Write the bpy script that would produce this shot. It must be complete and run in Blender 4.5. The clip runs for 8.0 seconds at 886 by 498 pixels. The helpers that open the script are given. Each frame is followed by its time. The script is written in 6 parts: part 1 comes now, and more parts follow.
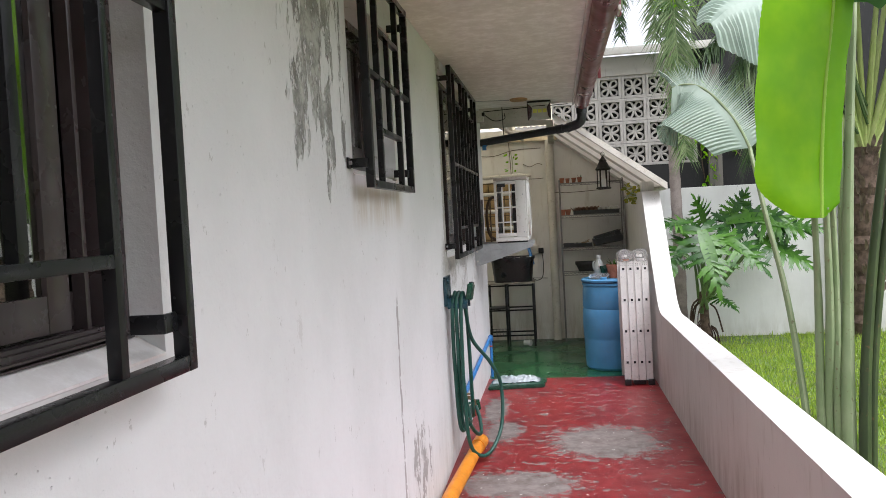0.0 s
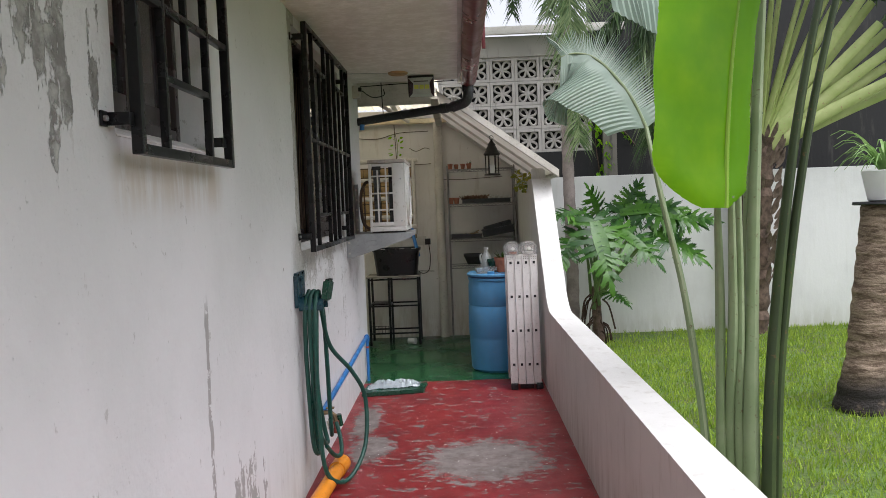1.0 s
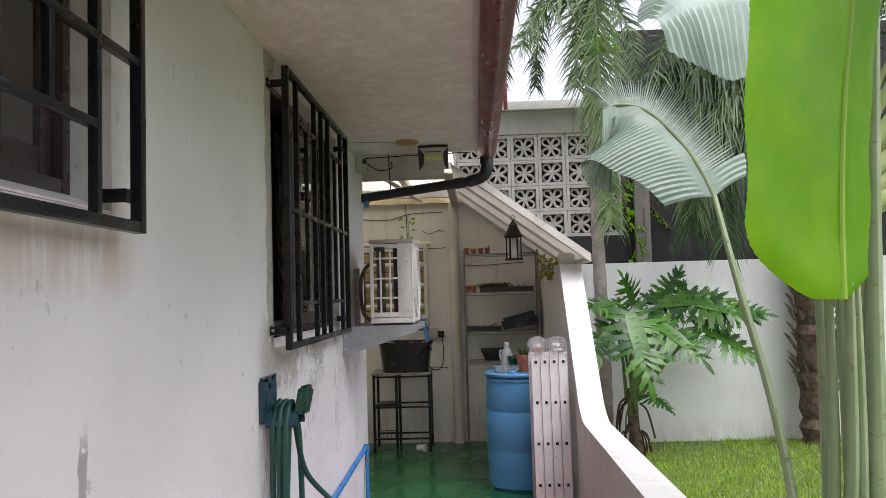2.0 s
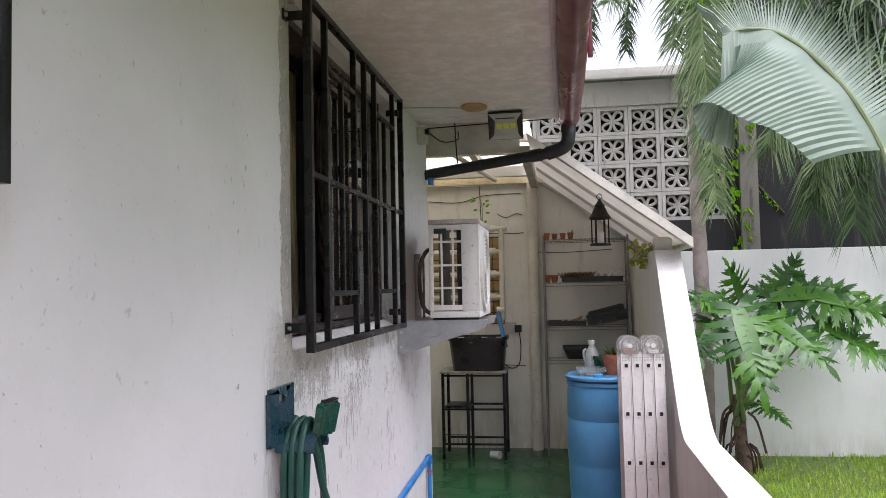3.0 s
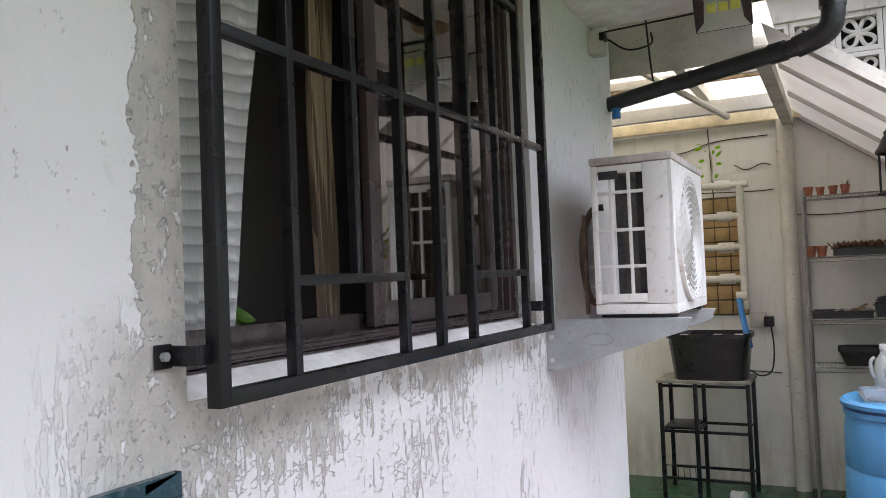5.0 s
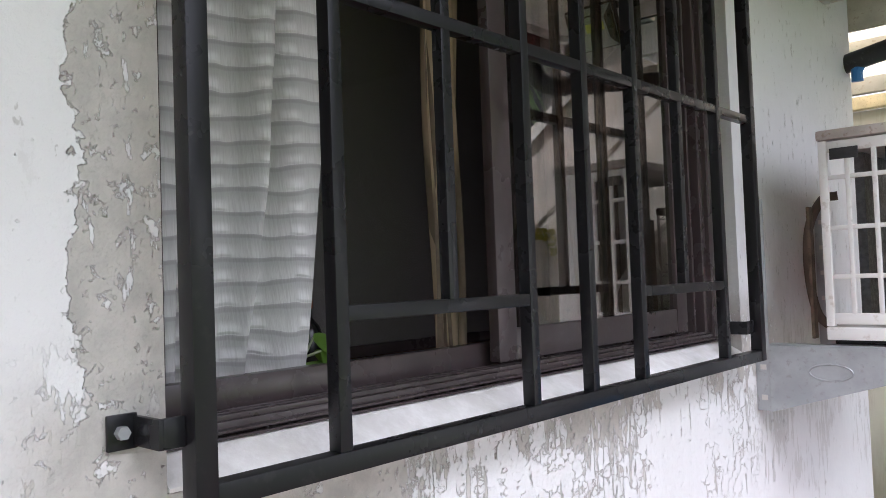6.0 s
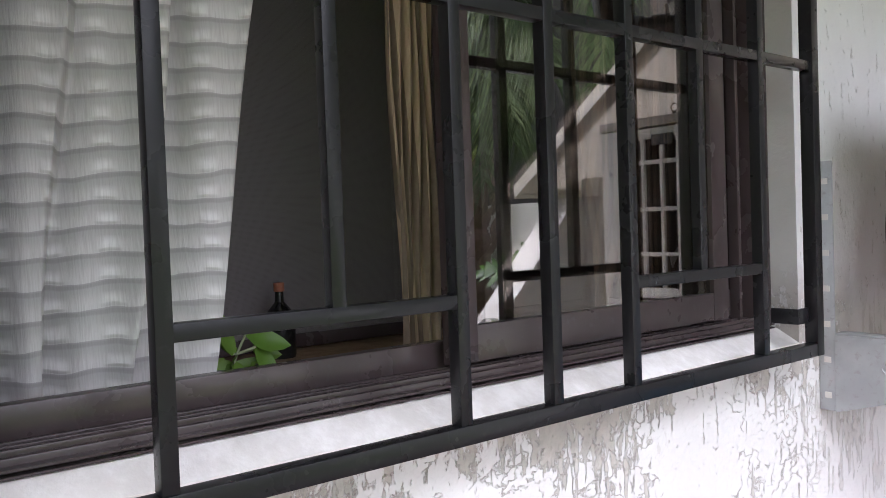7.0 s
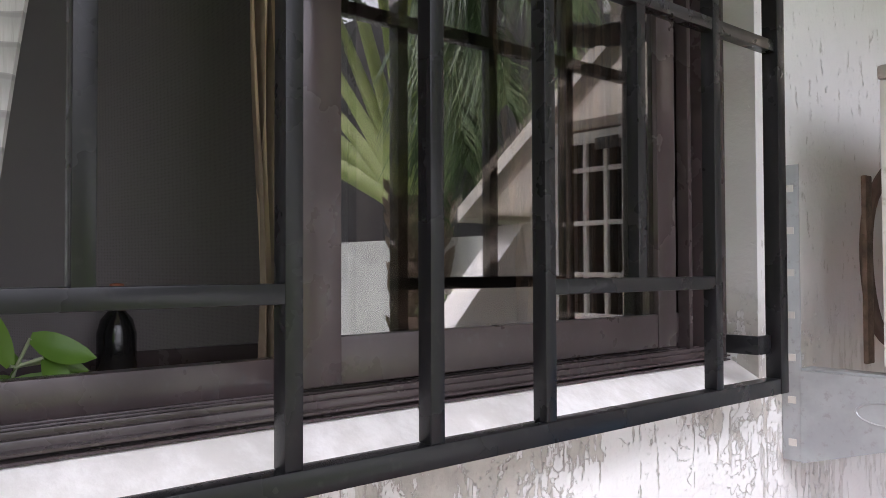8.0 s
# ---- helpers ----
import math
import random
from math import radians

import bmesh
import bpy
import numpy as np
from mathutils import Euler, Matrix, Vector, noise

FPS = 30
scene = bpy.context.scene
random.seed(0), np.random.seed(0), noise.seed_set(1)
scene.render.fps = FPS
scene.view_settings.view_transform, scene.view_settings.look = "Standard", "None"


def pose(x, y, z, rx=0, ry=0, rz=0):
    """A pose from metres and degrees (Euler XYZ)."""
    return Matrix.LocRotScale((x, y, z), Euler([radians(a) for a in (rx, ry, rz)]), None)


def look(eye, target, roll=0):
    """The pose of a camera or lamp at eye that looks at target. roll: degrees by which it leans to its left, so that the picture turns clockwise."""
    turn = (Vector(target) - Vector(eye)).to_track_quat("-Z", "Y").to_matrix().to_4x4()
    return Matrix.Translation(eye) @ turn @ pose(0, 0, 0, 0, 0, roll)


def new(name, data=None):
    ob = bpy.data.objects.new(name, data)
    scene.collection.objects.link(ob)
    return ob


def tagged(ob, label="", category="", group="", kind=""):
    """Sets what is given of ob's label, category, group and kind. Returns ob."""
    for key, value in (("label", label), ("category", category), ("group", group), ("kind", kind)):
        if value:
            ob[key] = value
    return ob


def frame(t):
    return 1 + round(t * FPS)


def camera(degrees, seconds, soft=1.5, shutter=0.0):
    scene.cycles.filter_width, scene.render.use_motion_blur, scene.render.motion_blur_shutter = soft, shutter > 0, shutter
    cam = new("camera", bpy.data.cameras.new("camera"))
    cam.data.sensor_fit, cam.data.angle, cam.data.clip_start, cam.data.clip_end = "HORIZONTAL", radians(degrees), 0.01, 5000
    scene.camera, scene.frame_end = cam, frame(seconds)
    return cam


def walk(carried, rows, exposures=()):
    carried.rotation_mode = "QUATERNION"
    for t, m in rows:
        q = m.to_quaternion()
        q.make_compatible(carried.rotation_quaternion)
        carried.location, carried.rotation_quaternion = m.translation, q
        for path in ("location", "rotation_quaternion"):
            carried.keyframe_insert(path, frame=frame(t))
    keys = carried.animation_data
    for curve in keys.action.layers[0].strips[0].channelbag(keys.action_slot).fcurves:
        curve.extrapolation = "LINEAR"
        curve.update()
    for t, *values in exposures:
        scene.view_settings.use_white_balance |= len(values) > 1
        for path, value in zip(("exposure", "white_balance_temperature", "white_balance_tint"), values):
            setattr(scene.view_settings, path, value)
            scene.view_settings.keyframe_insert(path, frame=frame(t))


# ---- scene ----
cam = camera(58.3, 8.0, soft=0.7)
PATH = [
    (0, (0.059, 0.012, 1.601), (-0.227, 1.99, 1.525), -3.0),
    (0.5, (0.145, 0.394, 1.559), (-0.033, 2.383, 1.436), -2.2),
    (1, (0.22, 0.781, 1.569), (0.178, 2.778, 1.456), -2.2),
    (1.5, (0.193, 1.223, 1.547), (0.254, 3.222, 1.556), -2.1),
    (2, (0.235, 1.718, 1.557), (0.154, 3.713, 1.67), -1.6),
    (2.2, (0.265, 1.854, 1.581), (0.098, 3.844, 1.692), -1.3),
    (3.3, (0.288, 2.81, 1.543), (-0.023, 4.784, 1.632), -1.4),
    (3.5, (0.317, 2.989, 1.542), (-0.009, 4.961, 1.627), -1.6),
    (4, (0.328, 3.368, 1.537), (-0.054, 5.331, 1.59), -1.5),
    (4.5, (0.277, 3.808, 1.536), (-0.306, 5.72, 1.597), -1.9),
    (5, (0.326, 4.223, 1.527), (-0.572, 6.009, 1.599), -2.3),
    (5.2, (0.322, 4.357, 1.551), (-0.707, 6.07, 1.63), -2.3),
    (6.3, (0.177, 4.894, 1.589), (-1.244, 6.301, 1.622), -1.8),
    (6.5, (0.219, 4.991, 1.609), (-1.257, 6.341, 1.6), -1.7),
    (7, (0.278, 5.14, 1.639), (-1.296, 6.373, 1.585), -2.0),
    (7.5, (0.271, 5.232, 1.582), (-1.303, 6.464, 1.506), -1.4),
    (8, (0.114, 5.447, 1.558), (-1.405, 6.747, 1.607), -0.2),
]
EXPOSURES = [(0.0, 1.25, 6150, 14), (1.0, 0.85, 6150, 14), (2.0, 1.05, 6150, 17), (3.5, 1.33, 5950, 19), (5.0, 1.68, 5850, 18), (6.5, 2.15, 5900, 18), (8.0, 2.25, 6100, 20)]
walk(cam, [(t, look(eye, target, roll)) for t, eye, target, roll in PATH], EXPOSURES)

# ---- light ----
world = bpy.data.worlds.new("overcast_sky")
scene.world = world
world.use_nodes = True
wn = world.node_tree
wn.nodes.clear()
w_out = wn.nodes.new("ShaderNodeOutputWorld")
w_bg = wn.nodes.new("ShaderNodeBackground")
w_hs = wn.nodes.new("ShaderNodeHueSaturation")
w_sky = wn.nodes.new("ShaderNodeTexSky")
w_sky.sky_type = "NISHITA"
w_sky.sun_disc = False
w_sky.sun_elevation = radians(63)
w_sky.sun_rotation = radians(132)
w_sky.dust_density = 4.0
w_hs.inputs["Saturation"].default_value = 0.12
w_bg.inputs["Strength"].default_value = 0.15
wn.links.new(w_sky.outputs[0], w_hs.inputs["Color"])
wn.links.new(w_hs.outputs[0], w_bg.inputs["Color"])
wn.links.new(w_bg.outputs[0], w_out.inputs[0])
sun = new("sun", bpy.data.lights.new("sun", "SUN"))
sun.data.energy = 1.5
sun.data.angle = radians(60)
sun.data.color = (1.0, 0.98, 0.95)
sun.matrix_world = look((4.5, -4.0, 12.0), (0.0, 0.0, 0.0))


# ---- material helpers ----
class Nodes:
    """A small writer of node trees."""

    def __init__(self, name):
        self.mat = bpy.data.materials.new(name)
        self.mat.use_nodes = True
        self.t = self.mat.node_tree
        self.bsdf = self.t.nodes["Principled BSDF"]
        geo = self.t.nodes.new("ShaderNodeNewGeometry")
        self.pos = geo.outputs["Position"]
        sep = self.t.nodes.new("ShaderNodeSeparateXYZ")
        self.t.links.new(self.pos, sep.inputs[0])
        self.x, self.y, self.z = sep.outputs

    def put(self, socket, v):
        if isinstance(v, bpy.types.NodeSocket):
            self.t.links.new(v, socket)
        elif isinstance(v, (tuple, list)) and len(v) == 3 and socket.type == "RGBA":
            socket.default_value = (*v, 1)
        else:
            socket.default_value = v

    def math(self, op, a, b=0.0, clamp=False):
        n = self.t.nodes.new("ShaderNodeMath")
        n.operation, n.use_clamp = op, clamp
        self.put(n.inputs[0], a), self.put(n.inputs[1], b)
        return n.outputs[0]

    def ramp(self, v, a, b, lo=0.0, hi=1.0):
        n = self.t.nodes.new("ShaderNodeMapRange")
        n.interpolation_type = "SMOOTHSTEP"
        self.put(n.inputs[0], v)
        n.inputs[1].default_value, n.inputs[2].default_value = a, b
        n.inputs[3].default_value, n.inputs[4].default_value = lo, hi
        return n.outputs[0]

    def noise(self, scale=5.0, stretch=(1, 1, 1), detail=4.0, rough=0.6, shift=(0, 0, 0), src=None):
        m = self.t.nodes.new("ShaderNodeMapping")
        self.put(m.inputs[0], src or self.pos)
        m.inputs["Scale"].default_value = stretch
        m.inputs["Location"].default_value = shift
        n = self.t.nodes.new("ShaderNodeTexNoise")
        self.t.links.new(m.outputs[0], n.inputs["Vector"])
        n.inputs["Scale"].default_value = scale
        n.inputs["Detail"].default_value = detail
        n.inputs["Roughness"].default_value = rough
        return n.outputs[0]

    def mix(self, f, a, b):
        n = self.t.nodes.new("ShaderNodeMix")
        n.data_type = "RGBA"
        self.put(n.inputs[0], f), self.put(n.inputs[6], a), self.put(n.inputs[7], b)
        return n.outputs[2]

    def box(self, y0, y1, z0, z1, s=0.06):
        """A soft-edged patch of the y-z plane."""
        a = self.math("MULTIPLY", self.ramp(self.y, y0 - s, y0 + s), self.ramp(self.y, y1 - s, y1 + s, 1, 0))
        b = self.math("MULTIPLY", self.ramp(self.z, z0 - s, z0 + s), self.ramp(self.z, z1 - s, z1 + s, 1, 0))
        return self.math("MULTIPLY", a, b)

    def bump(self, h, strength=0.3, distance=0.01):
        n = self.t.nodes.new("ShaderNodeBump")
        n.inputs["Strength"].default_value = strength
        n.inputs["Distance"].default_value = distance
        self.t.links.new(h, n.inputs["Height"])
        self.t.links.new(n.outputs[0], self.bsdf.inputs["Normal"])

    def done(self, color, rough=0.6, metal=0.0, **more):
        self.put(self.bsdf.inputs["Base Color"], color)
        self.put(self.bsdf.inputs["Roughness"], rough)
        self.put(self.bsdf.inputs["Metallic"], metal)
        for k, v in more.items():
            self.put(self.bsdf.inputs[k.replace("_", " ")], v)
        return self.mat

    def each(self):
        n = self.t.nodes.new("ShaderNodeObjectInfo")
        return n.outputs["Random"]

    def island(self):
        n = self.t.nodes.new("ShaderNodeNewGeometry")
        return n.outputs["Random Per Island"]


def plain(name, color, rough=0.5, metal=0.0, vary=0.25, scale=9.0, relief=0.15, dirt=None, **more):
    """Paint, plastic or metal with a mottled tone and light wear."""
    n = Nodes(name)
    a = n.noise(scale, detail=5)
    b = n.noise(scale * 9, detail=3, shift=(3, 1, 2))
    dark = tuple(c * (1 - vary) for c in color)
    col = n.mix(n.ramp(a, 0.35, 0.68), color, dark)
    if dirt:
        col = n.mix(n.math("MULTIPLY", n.ramp(b, 0.56, 0.72), 0.6), col, dirt)
    n.bump(b, relief, 0.004)
    return n.done(col, n.ramp(a, 0.3, 0.7, max(rough - 0.08, 0.03), min(rough + 0.1, 1)), metal, **more)


def wall_paint():
    """White house paint: bare render beside and under the far window, runs, cracks, scuffs."""
    n = Nodes("white_house_paint")
    big = n.noise(1.3, detail=5)
    fine = n.noise(26, detail=6, rough=0.65)
    lump = n.noise(9, detail=6, rough=0.65, shift=(4, 2, 7))
    runs = n.noise(10, stretch=(1, 1.6, 0.22), detail=6, rough=0.65, shift=(1, 5, 2))
    runs2 = n.noise(24, stretch=(1, 1.7, 0.6), detail=7, rough=0.72, shift=(9, 3, 4))
    col = n.mix(n.ramp(big, 0.35, 0.7), (0.68, 0.68, 0.675), (0.61, 0.615, 0.605))
    # old repaint band and grubby zone near the floor
    low = n.math("MULTIPLY", n.ramp(n.z, 0.0, 0.7, 1, 0), n.ramp(runs, 0.42, 0.65))
    col = n.mix(n.math("MULTIPLY", low, 0.35), col, (0.42, 0.41, 0.38))
    # bare cement strip beside the window
    strip = n.math("ADD", n.box(5.12, 5.30, 1.25, 2.75, 0.045), n.math("MULTIPLY", n.math("SUBTRACT", n.math("ADD", n.math("MULTIPLY", lump, 0.55), n.math("MULTIPLY", fine, 0.45)), 0.5), 2.6))
    strip = n.math("MULTIPLY", n.math("MULTIPLY", n.ramp(strip, 0.58, 0.62), n.ramp(runs2, 0.60, 0.62, 1, 0)), n.box(4.80, 5.4, 1.15, 3.0, 0.06))
    # peeled skin under the window, ragged runs going down
    wide = n.noise(3.4, stretch=(1, 1, 0.9), detail=6, rough=0.62, shift=(7, 2, 5))
    height = n.ramp(n.z, 0.98, 1.38)
    apron = n.math("ADD", height, n.math("MULTIPLY", n.math("SUBTRACT", wide, 0.5), 2.6))
    apron = n.math("ADD", apron, n.math("MULTIPLY", n.math("SUBTRACT", lump, 0.5), 1.0))
    apron = n.math("ADD", apron, n.math("MULTIPLY", n.math("SUBTRACT", runs2, 0.5), 1.9))
    apron = n.math("MULTIPLY", n.ramp(apron, 0.82, 0.85), n.box(5.05, 7.2, 0.8, 1.47, 0.08))
    thread = n.noise(52, stretch=(1, 1, 0.17), detail=5, rough=0.6, shift=(3, 8, 1))
    drip = n.math("ADD", thread, n.math("MULTIPLY", n.math("SUBTRACT", wide, 0.5), 0.75))
    drip = n.math("ADD", drip, n.math("MULTIPLY", n.math("SUBTRACT", runs2, 0.5), 0.35))
    drip = n.math("ADD", drip, n.ramp(n.z, 0.35, 1.35, -0.10, 0.05))
    drip = n.math("MULTIPLY", n.ramp(drip, 0.60, 0.635), n.box(5.0, 8.3, 0.3, 1.42, 0.12))
    under = n.math("MAXIMUM", apron, n.math("MULTIPLY", drip, n.ramp(n.y, 6.7, 7.3, 0.85, 0.4)))
    edge = n.box(5.03, 5.30, 0.75, 1.45, 0.05)
    edge = n.ramp(n.math("ADD", edge, n.math("MULTIPLY", n.math("SUBTRACT", runs2, 0.5), 3.0)), 1.22, 1.28)
    # bare scars by the condenser and at the house corner
    corner = n.math("ADD", n.math("MULTIPLY", n.box(6.95, 8.2, 1.3, 2.7, 0.12), 0.62), n.math("MULTIPLY", n.math("SUBTRACT", runs2, 0.5), 3.2))
    corner = n.math("MULTIPLY", n.ramp(corner, 0.97, 1.03), 0.6)
    # weathered flow marks near the small window
    blot = n.noise(6.5, stretch=(1, 1.5, 0.6), detail=7, rough=0.7, shift=(6, 1, 3))
    flow = n.math("ADD", n.box(2.12, 2.80, 1.72, 2.9, 0.24), n.math("MULTIPLY", n.math("SUBTRACT", n.math("ADD", n.math("MULTIPLY", blot, 0.6), n.math("MULTIPLY", runs, 0.4)), 0.5), 4.4))
    flow = n.math("MULTIPLY", n.ramp(flow, 0.80, 0.88), n.math("MULTIPLY", n.box(1.98, 2.95, 1.45, 3.1, 0.16), n.ramp(fine, 0.36, 0.47)))
    # patched crack and low scars
    line = n.math("ADD", n.y, n.math("MULTIPLY", n.math("SUBTRACT", n.noise(3, shift=(2, 2, 2)), 0.5), 0.10))
    crack = n.math("MULTIPLY", n.ramp(n.math("ABSOLUTE", n.math("SUBTRACT", line, 3.50)), 0.015, 0.020, 1, 0), n.ramp(n.z, 1.2, 1.3, 1, 0))
    crack = n.math("MULTIPLY", crack, n.ramp(fine, 0.40, 0.46))
    scar = n.math("ADD", n.box(3.62, 4.25, 0.10, 0.62, 0.16), n.math("MULTIPLY", n.math("SUBTRACT", blot, 0.5), 4.2))
    scar = n.math("MULTIPLY", n.ramp(scar, 0.94, 0.98), n.ramp(fine, 0.38, 0.44))
    flakes = n.ramp(n.math("ADD", n.math("MULTIPLY", n.box(4.6, 5.2, 1.1, 2.7, 0.15), 0.35), n.math("MULTIPLY", n.math("SUBTRACT", lump, 0.5), 2.4)), 0.74, 0.77)
    chips = n.math("MULTIPLY", n.ramp(n.noise(5.5, stretch=(1, 1.4, 0.7), detail=7, rough=0.75, shift=(5, 5, 1)), 0.645, 0.67), n.ramp(big, 0.40, 0.55))
    worm = n.math("ABSOLUTE", n.math("SUBTRACT", n.noise(15, stretch=(1, 0.8, 1.2), detail=4, rough=0.6, shift=(3, 3, 9)), 0.5))
    worm = n.math("MULTIPLY", n.ramp(worm, 0.009, 0.016, 1, 0), n.math("MULTIPLY", n.box(5.2, 7.0, 0.98, 1.38, 0.10), n.ramp(n.math("ADD", wide, n.math("MULTIPLY", fine, 0.5)), 0.68, 0.76)))
    bare = n.math("MAXIMUM", n.math("MAXIMUM", strip, under), n.math("MAXIMUM", n.math("MAXIMUM", edge, flakes), corner))
    skin = n.ramp(n.noise(30, detail=6, rough=0.75, shift=(8, 3, 1)), 0.58, 0.61)
    bare = n.math("MULTIPLY", bare, n.math("SUBTRACT", 1.0, n.math("MULTIPLY", skin, 0.85)))
    bare = n.math("MAXIMUM", bare, n.math("MULTIPLY", worm, 0.8))
    bare_col = n.mix(n.ramp(fine, 0.35, 0.7), (0.44, 0.42, 0.38), (0.34, 0.325, 0.295))
    col = n.mix(n.math("MULTIPLY", bare, 0.92), col, bare_col)
    col = n.mix(n.math("MULTIPLY", flow, 0.95), col, n.mix(n.ramp(lump, 0.4, 0.6), (0.19, 0.185, 0.17), (0.44, 0.445, 0.41)))
    col = n.mix(n.math("MULTIPLY", n.math("MAXIMUM", crack, scar), 0.85), col, (0.28, 0.27, 0.25))
    col = n.mix(n.math("MULTIPLY", chips, 0.5), col, (0.45, 0.44, 0.41))
    nick = n.math("MULTIPLY", n.ramp(n.noise(17, stretch=(1, 1.2, 0.8), detail=6, rough=0.7, shift=(2, 6, 8)), 0.645, 0.67), n.ramp(wide, 0.40, 0.52))
    col = n.mix(n.math("MULTIPLY", nick, 0.55), col, (0.33, 0.32, 0.29))
    # rusty drip stain under the small window
    rust = n.math("MULTIPLY", n.box(2.85, 3.75, 1.60, 1.76, 0.07), n.ramp(runs, 0.3, 0.6))
    col = n.mix(n.math("MULTIPLY", rust, 0.55), col, (0.42, 0.33, 0.22))
    h = n.math("SUBTRACT", n.math("MULTIPLY", fine, 0.25), n.math("MULTIPLY", n.math("MAXIMUM", bare, flow), 0.45))
    h = n.math("ADD", h, n.math("MULTIPLY", lump, 0.3))
    pits = n.ramp(n.noise(70, detail=2, shift=(2, 9, 4)), 0.70, 0.74)
    h = n.math("SUBTRACT", h, n.math("MULTIPLY", n.math("MULTIPLY", pits, n.ramp(big, 0.42, 0.55)), 0.5))
    n.bump(h, 0.95, 0.014)
    return n.done(col, 0.72)


def masonry_white(name, base=(0.74, 0.73, 0.70), stain=(0.36, 0.34, 0.30), amount=0.4, low=0.5, spots=0.5):
    n = Nodes(name)
    big = n.noise(1.7, detail=5)
    runs = n.noise(6, stretch=(2, 2, 0.35), detail=6, rough=0.7)
    fine = n.noise(38, detail=5)
    col = n.mix(n.ramp(big, 0.35, 0.7), base, tuple(c * 0.9 for c in base))
    col = n.mix(n.math("MULTIPLY", n.ramp(runs, 0.52, 0.74), amount), col, stain)
    foot = n.math("MULTIPLY", n.ramp(n.z, 0.02, low, 1, 0), n.ramp(n.math("ADD", runs, 0.1), 0.4, 0.7))
    col = n.mix(n.math("MULTIPLY", foot, 0.5), col, stain)
    col = n.mix(n.math("MULTIPLY", n.ramp(n.noise(21, detail=7, rough=0.7), 0.66, 0.70), spots), col, (0.16, 0.15, 0.13))
    n.bump(n.math("ADD", n.math("MULTIPLY", fine, 0.4), runs), 0.35, 0.008)
    return n.done(col, 0.78)


def floor_paint(name, paint, paint2, wear, patches, wet=0.0):
    n = Nodes(name)
    big = n.noise(2.2, detail=6, rough=0.65)
    fine = n.noise(45, detail=5)
    worn = n.noise(9.5, stretch=(0.9, 1.5, 1), detail=8, rough=0.72, shift=(3, 8, 0))
    col = n.mix(n.ramp(big, 0.35, 0.68), paint, paint2)
    grey = n.mix(n.ramp(n.noise(9, detail=7, rough=0.7), 0.35, 0.68), (0.23, 0.215, 0.20), (0.12, 0.108, 0.098))
    m = n.ramp(worn, wear, wear + 0.035)
    for cx, cy, rx, ry in patches:
        dx = n.math("DIVIDE", n.math("SUBTRACT", n.x, cx), rx)
        dy = n.math("DIVIDE", n.math("SUBTRACT", n.y, cy), ry)
        d = n.math("SQRT", n.math("ADD", n.math("MULTIPLY", dx, dx), n.math("MULTIPLY", dy, dy)))
        d = n.math("ADD", d, n.math("MULTIPLY", n.math("SUBTRACT", worn, 0.5), 3.0))
        m = n.math("MAXIMUM", m, n.ramp(d, 0.78, 0.88, 1, 0))
    col = n.mix(n.math("MULTIPLY", m, 0.9), col, grey)
    chips = n.ramp(n.noise(34, detail=3, shift=(7, 7, 7)), 0.685, 0.70)
    col = n.mix(chips, col, (0.62, 0.60, 0.56))
    n.bump(n.math("ADD", n.math("MULTIPLY", fine, 0.3), n.math("MULTIPLY", m, -0.5)), 0.35, 0.006)
    gloss = n.math("ADD", n.ramp(big, 0.3, 0.7, 0.34 - wet, 0.55 - wet), n.math("MULTIPLY", m, 0.4))
    return n.done(col, gloss)


M = {}
M["wall"] = wall_paint()
M["parapet"] = masonry_white("parapet_paint", (0.56, 0.548, 0.525), (0.30, 0.265, 0.23), 0.5, 0.5, 0.6)
M["garden_wall"] = masonry_white("garden_wall_paint", (0.72, 0.72, 0.70), (0.42, 0.41, 0.33), 0.14, 0.35, 0.12)
M["nook_wall"] = masonry_white("aged_cream_paint", (0.83, 0.81, 0.765), (0.36, 0.29, 0.19), 0.30, 0.7, 0.45)
M["block"] = masonry_white("weathered_block", (0.42, 0.40, 0.37), (0.13, 0.12, 0.11), 0.9, 0.1, 0.5)
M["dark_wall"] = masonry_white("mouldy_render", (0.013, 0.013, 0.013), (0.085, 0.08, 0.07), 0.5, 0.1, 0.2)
M["soffit"] = masonry_white("soffit_paint", (0.87, 0.85, 0.835), (0.55, 0.52, 0.48), 0.15, 0.0, 0.0)
M["red"] = floor_paint("red_floor_paint", (0.235, 0.017, 0.020), (0.15, 0.012, 0.015), 0.56,
                       [(0.33, 5.56, 0.44, 0.46), (-0.40, 5.85, 0.16, 0.32), (-0.25, 4.68, 0.44, 0.28), (-0.50, 6.5, 0.11, 0.5), (0.2, 3.6, 0.4, 0.24)])
M["green"] = floor_paint("green_floor_paint", (0.018, 0.105, 0.035), (0.011, 0.07, 0.025), 0.66, [], 0.2)
M["black"] = plain("black_enamel", (0.011, 0.011, 0.0125), 0.28, 0.0, 0.15, 5, 0.03, (0.02, 0.02, 0.02), Specular_IOR_Level=0.28)
M["bronze"] = plain("dark_bronze_aluminium", (0.066, 0.049, 0.050), 0.26, 0.1, 0.3, 6, 0.05, (0.06, 0.055, 0.057), Specular_IOR_Level=0.5)
M["maroon"] = plain("maroon_enamel", (0.165, 0.030, 0.036), 0.32, 0.0, 0.3, 5, 0.1, (0.06, 0.02, 0.02))
M["pvc_black"] = plain("black_pipe", (0.022, 0.022, 0.026), 0.35, 0.0, 0.3, 8, 0.1, (0.08, 0.08, 0.08))
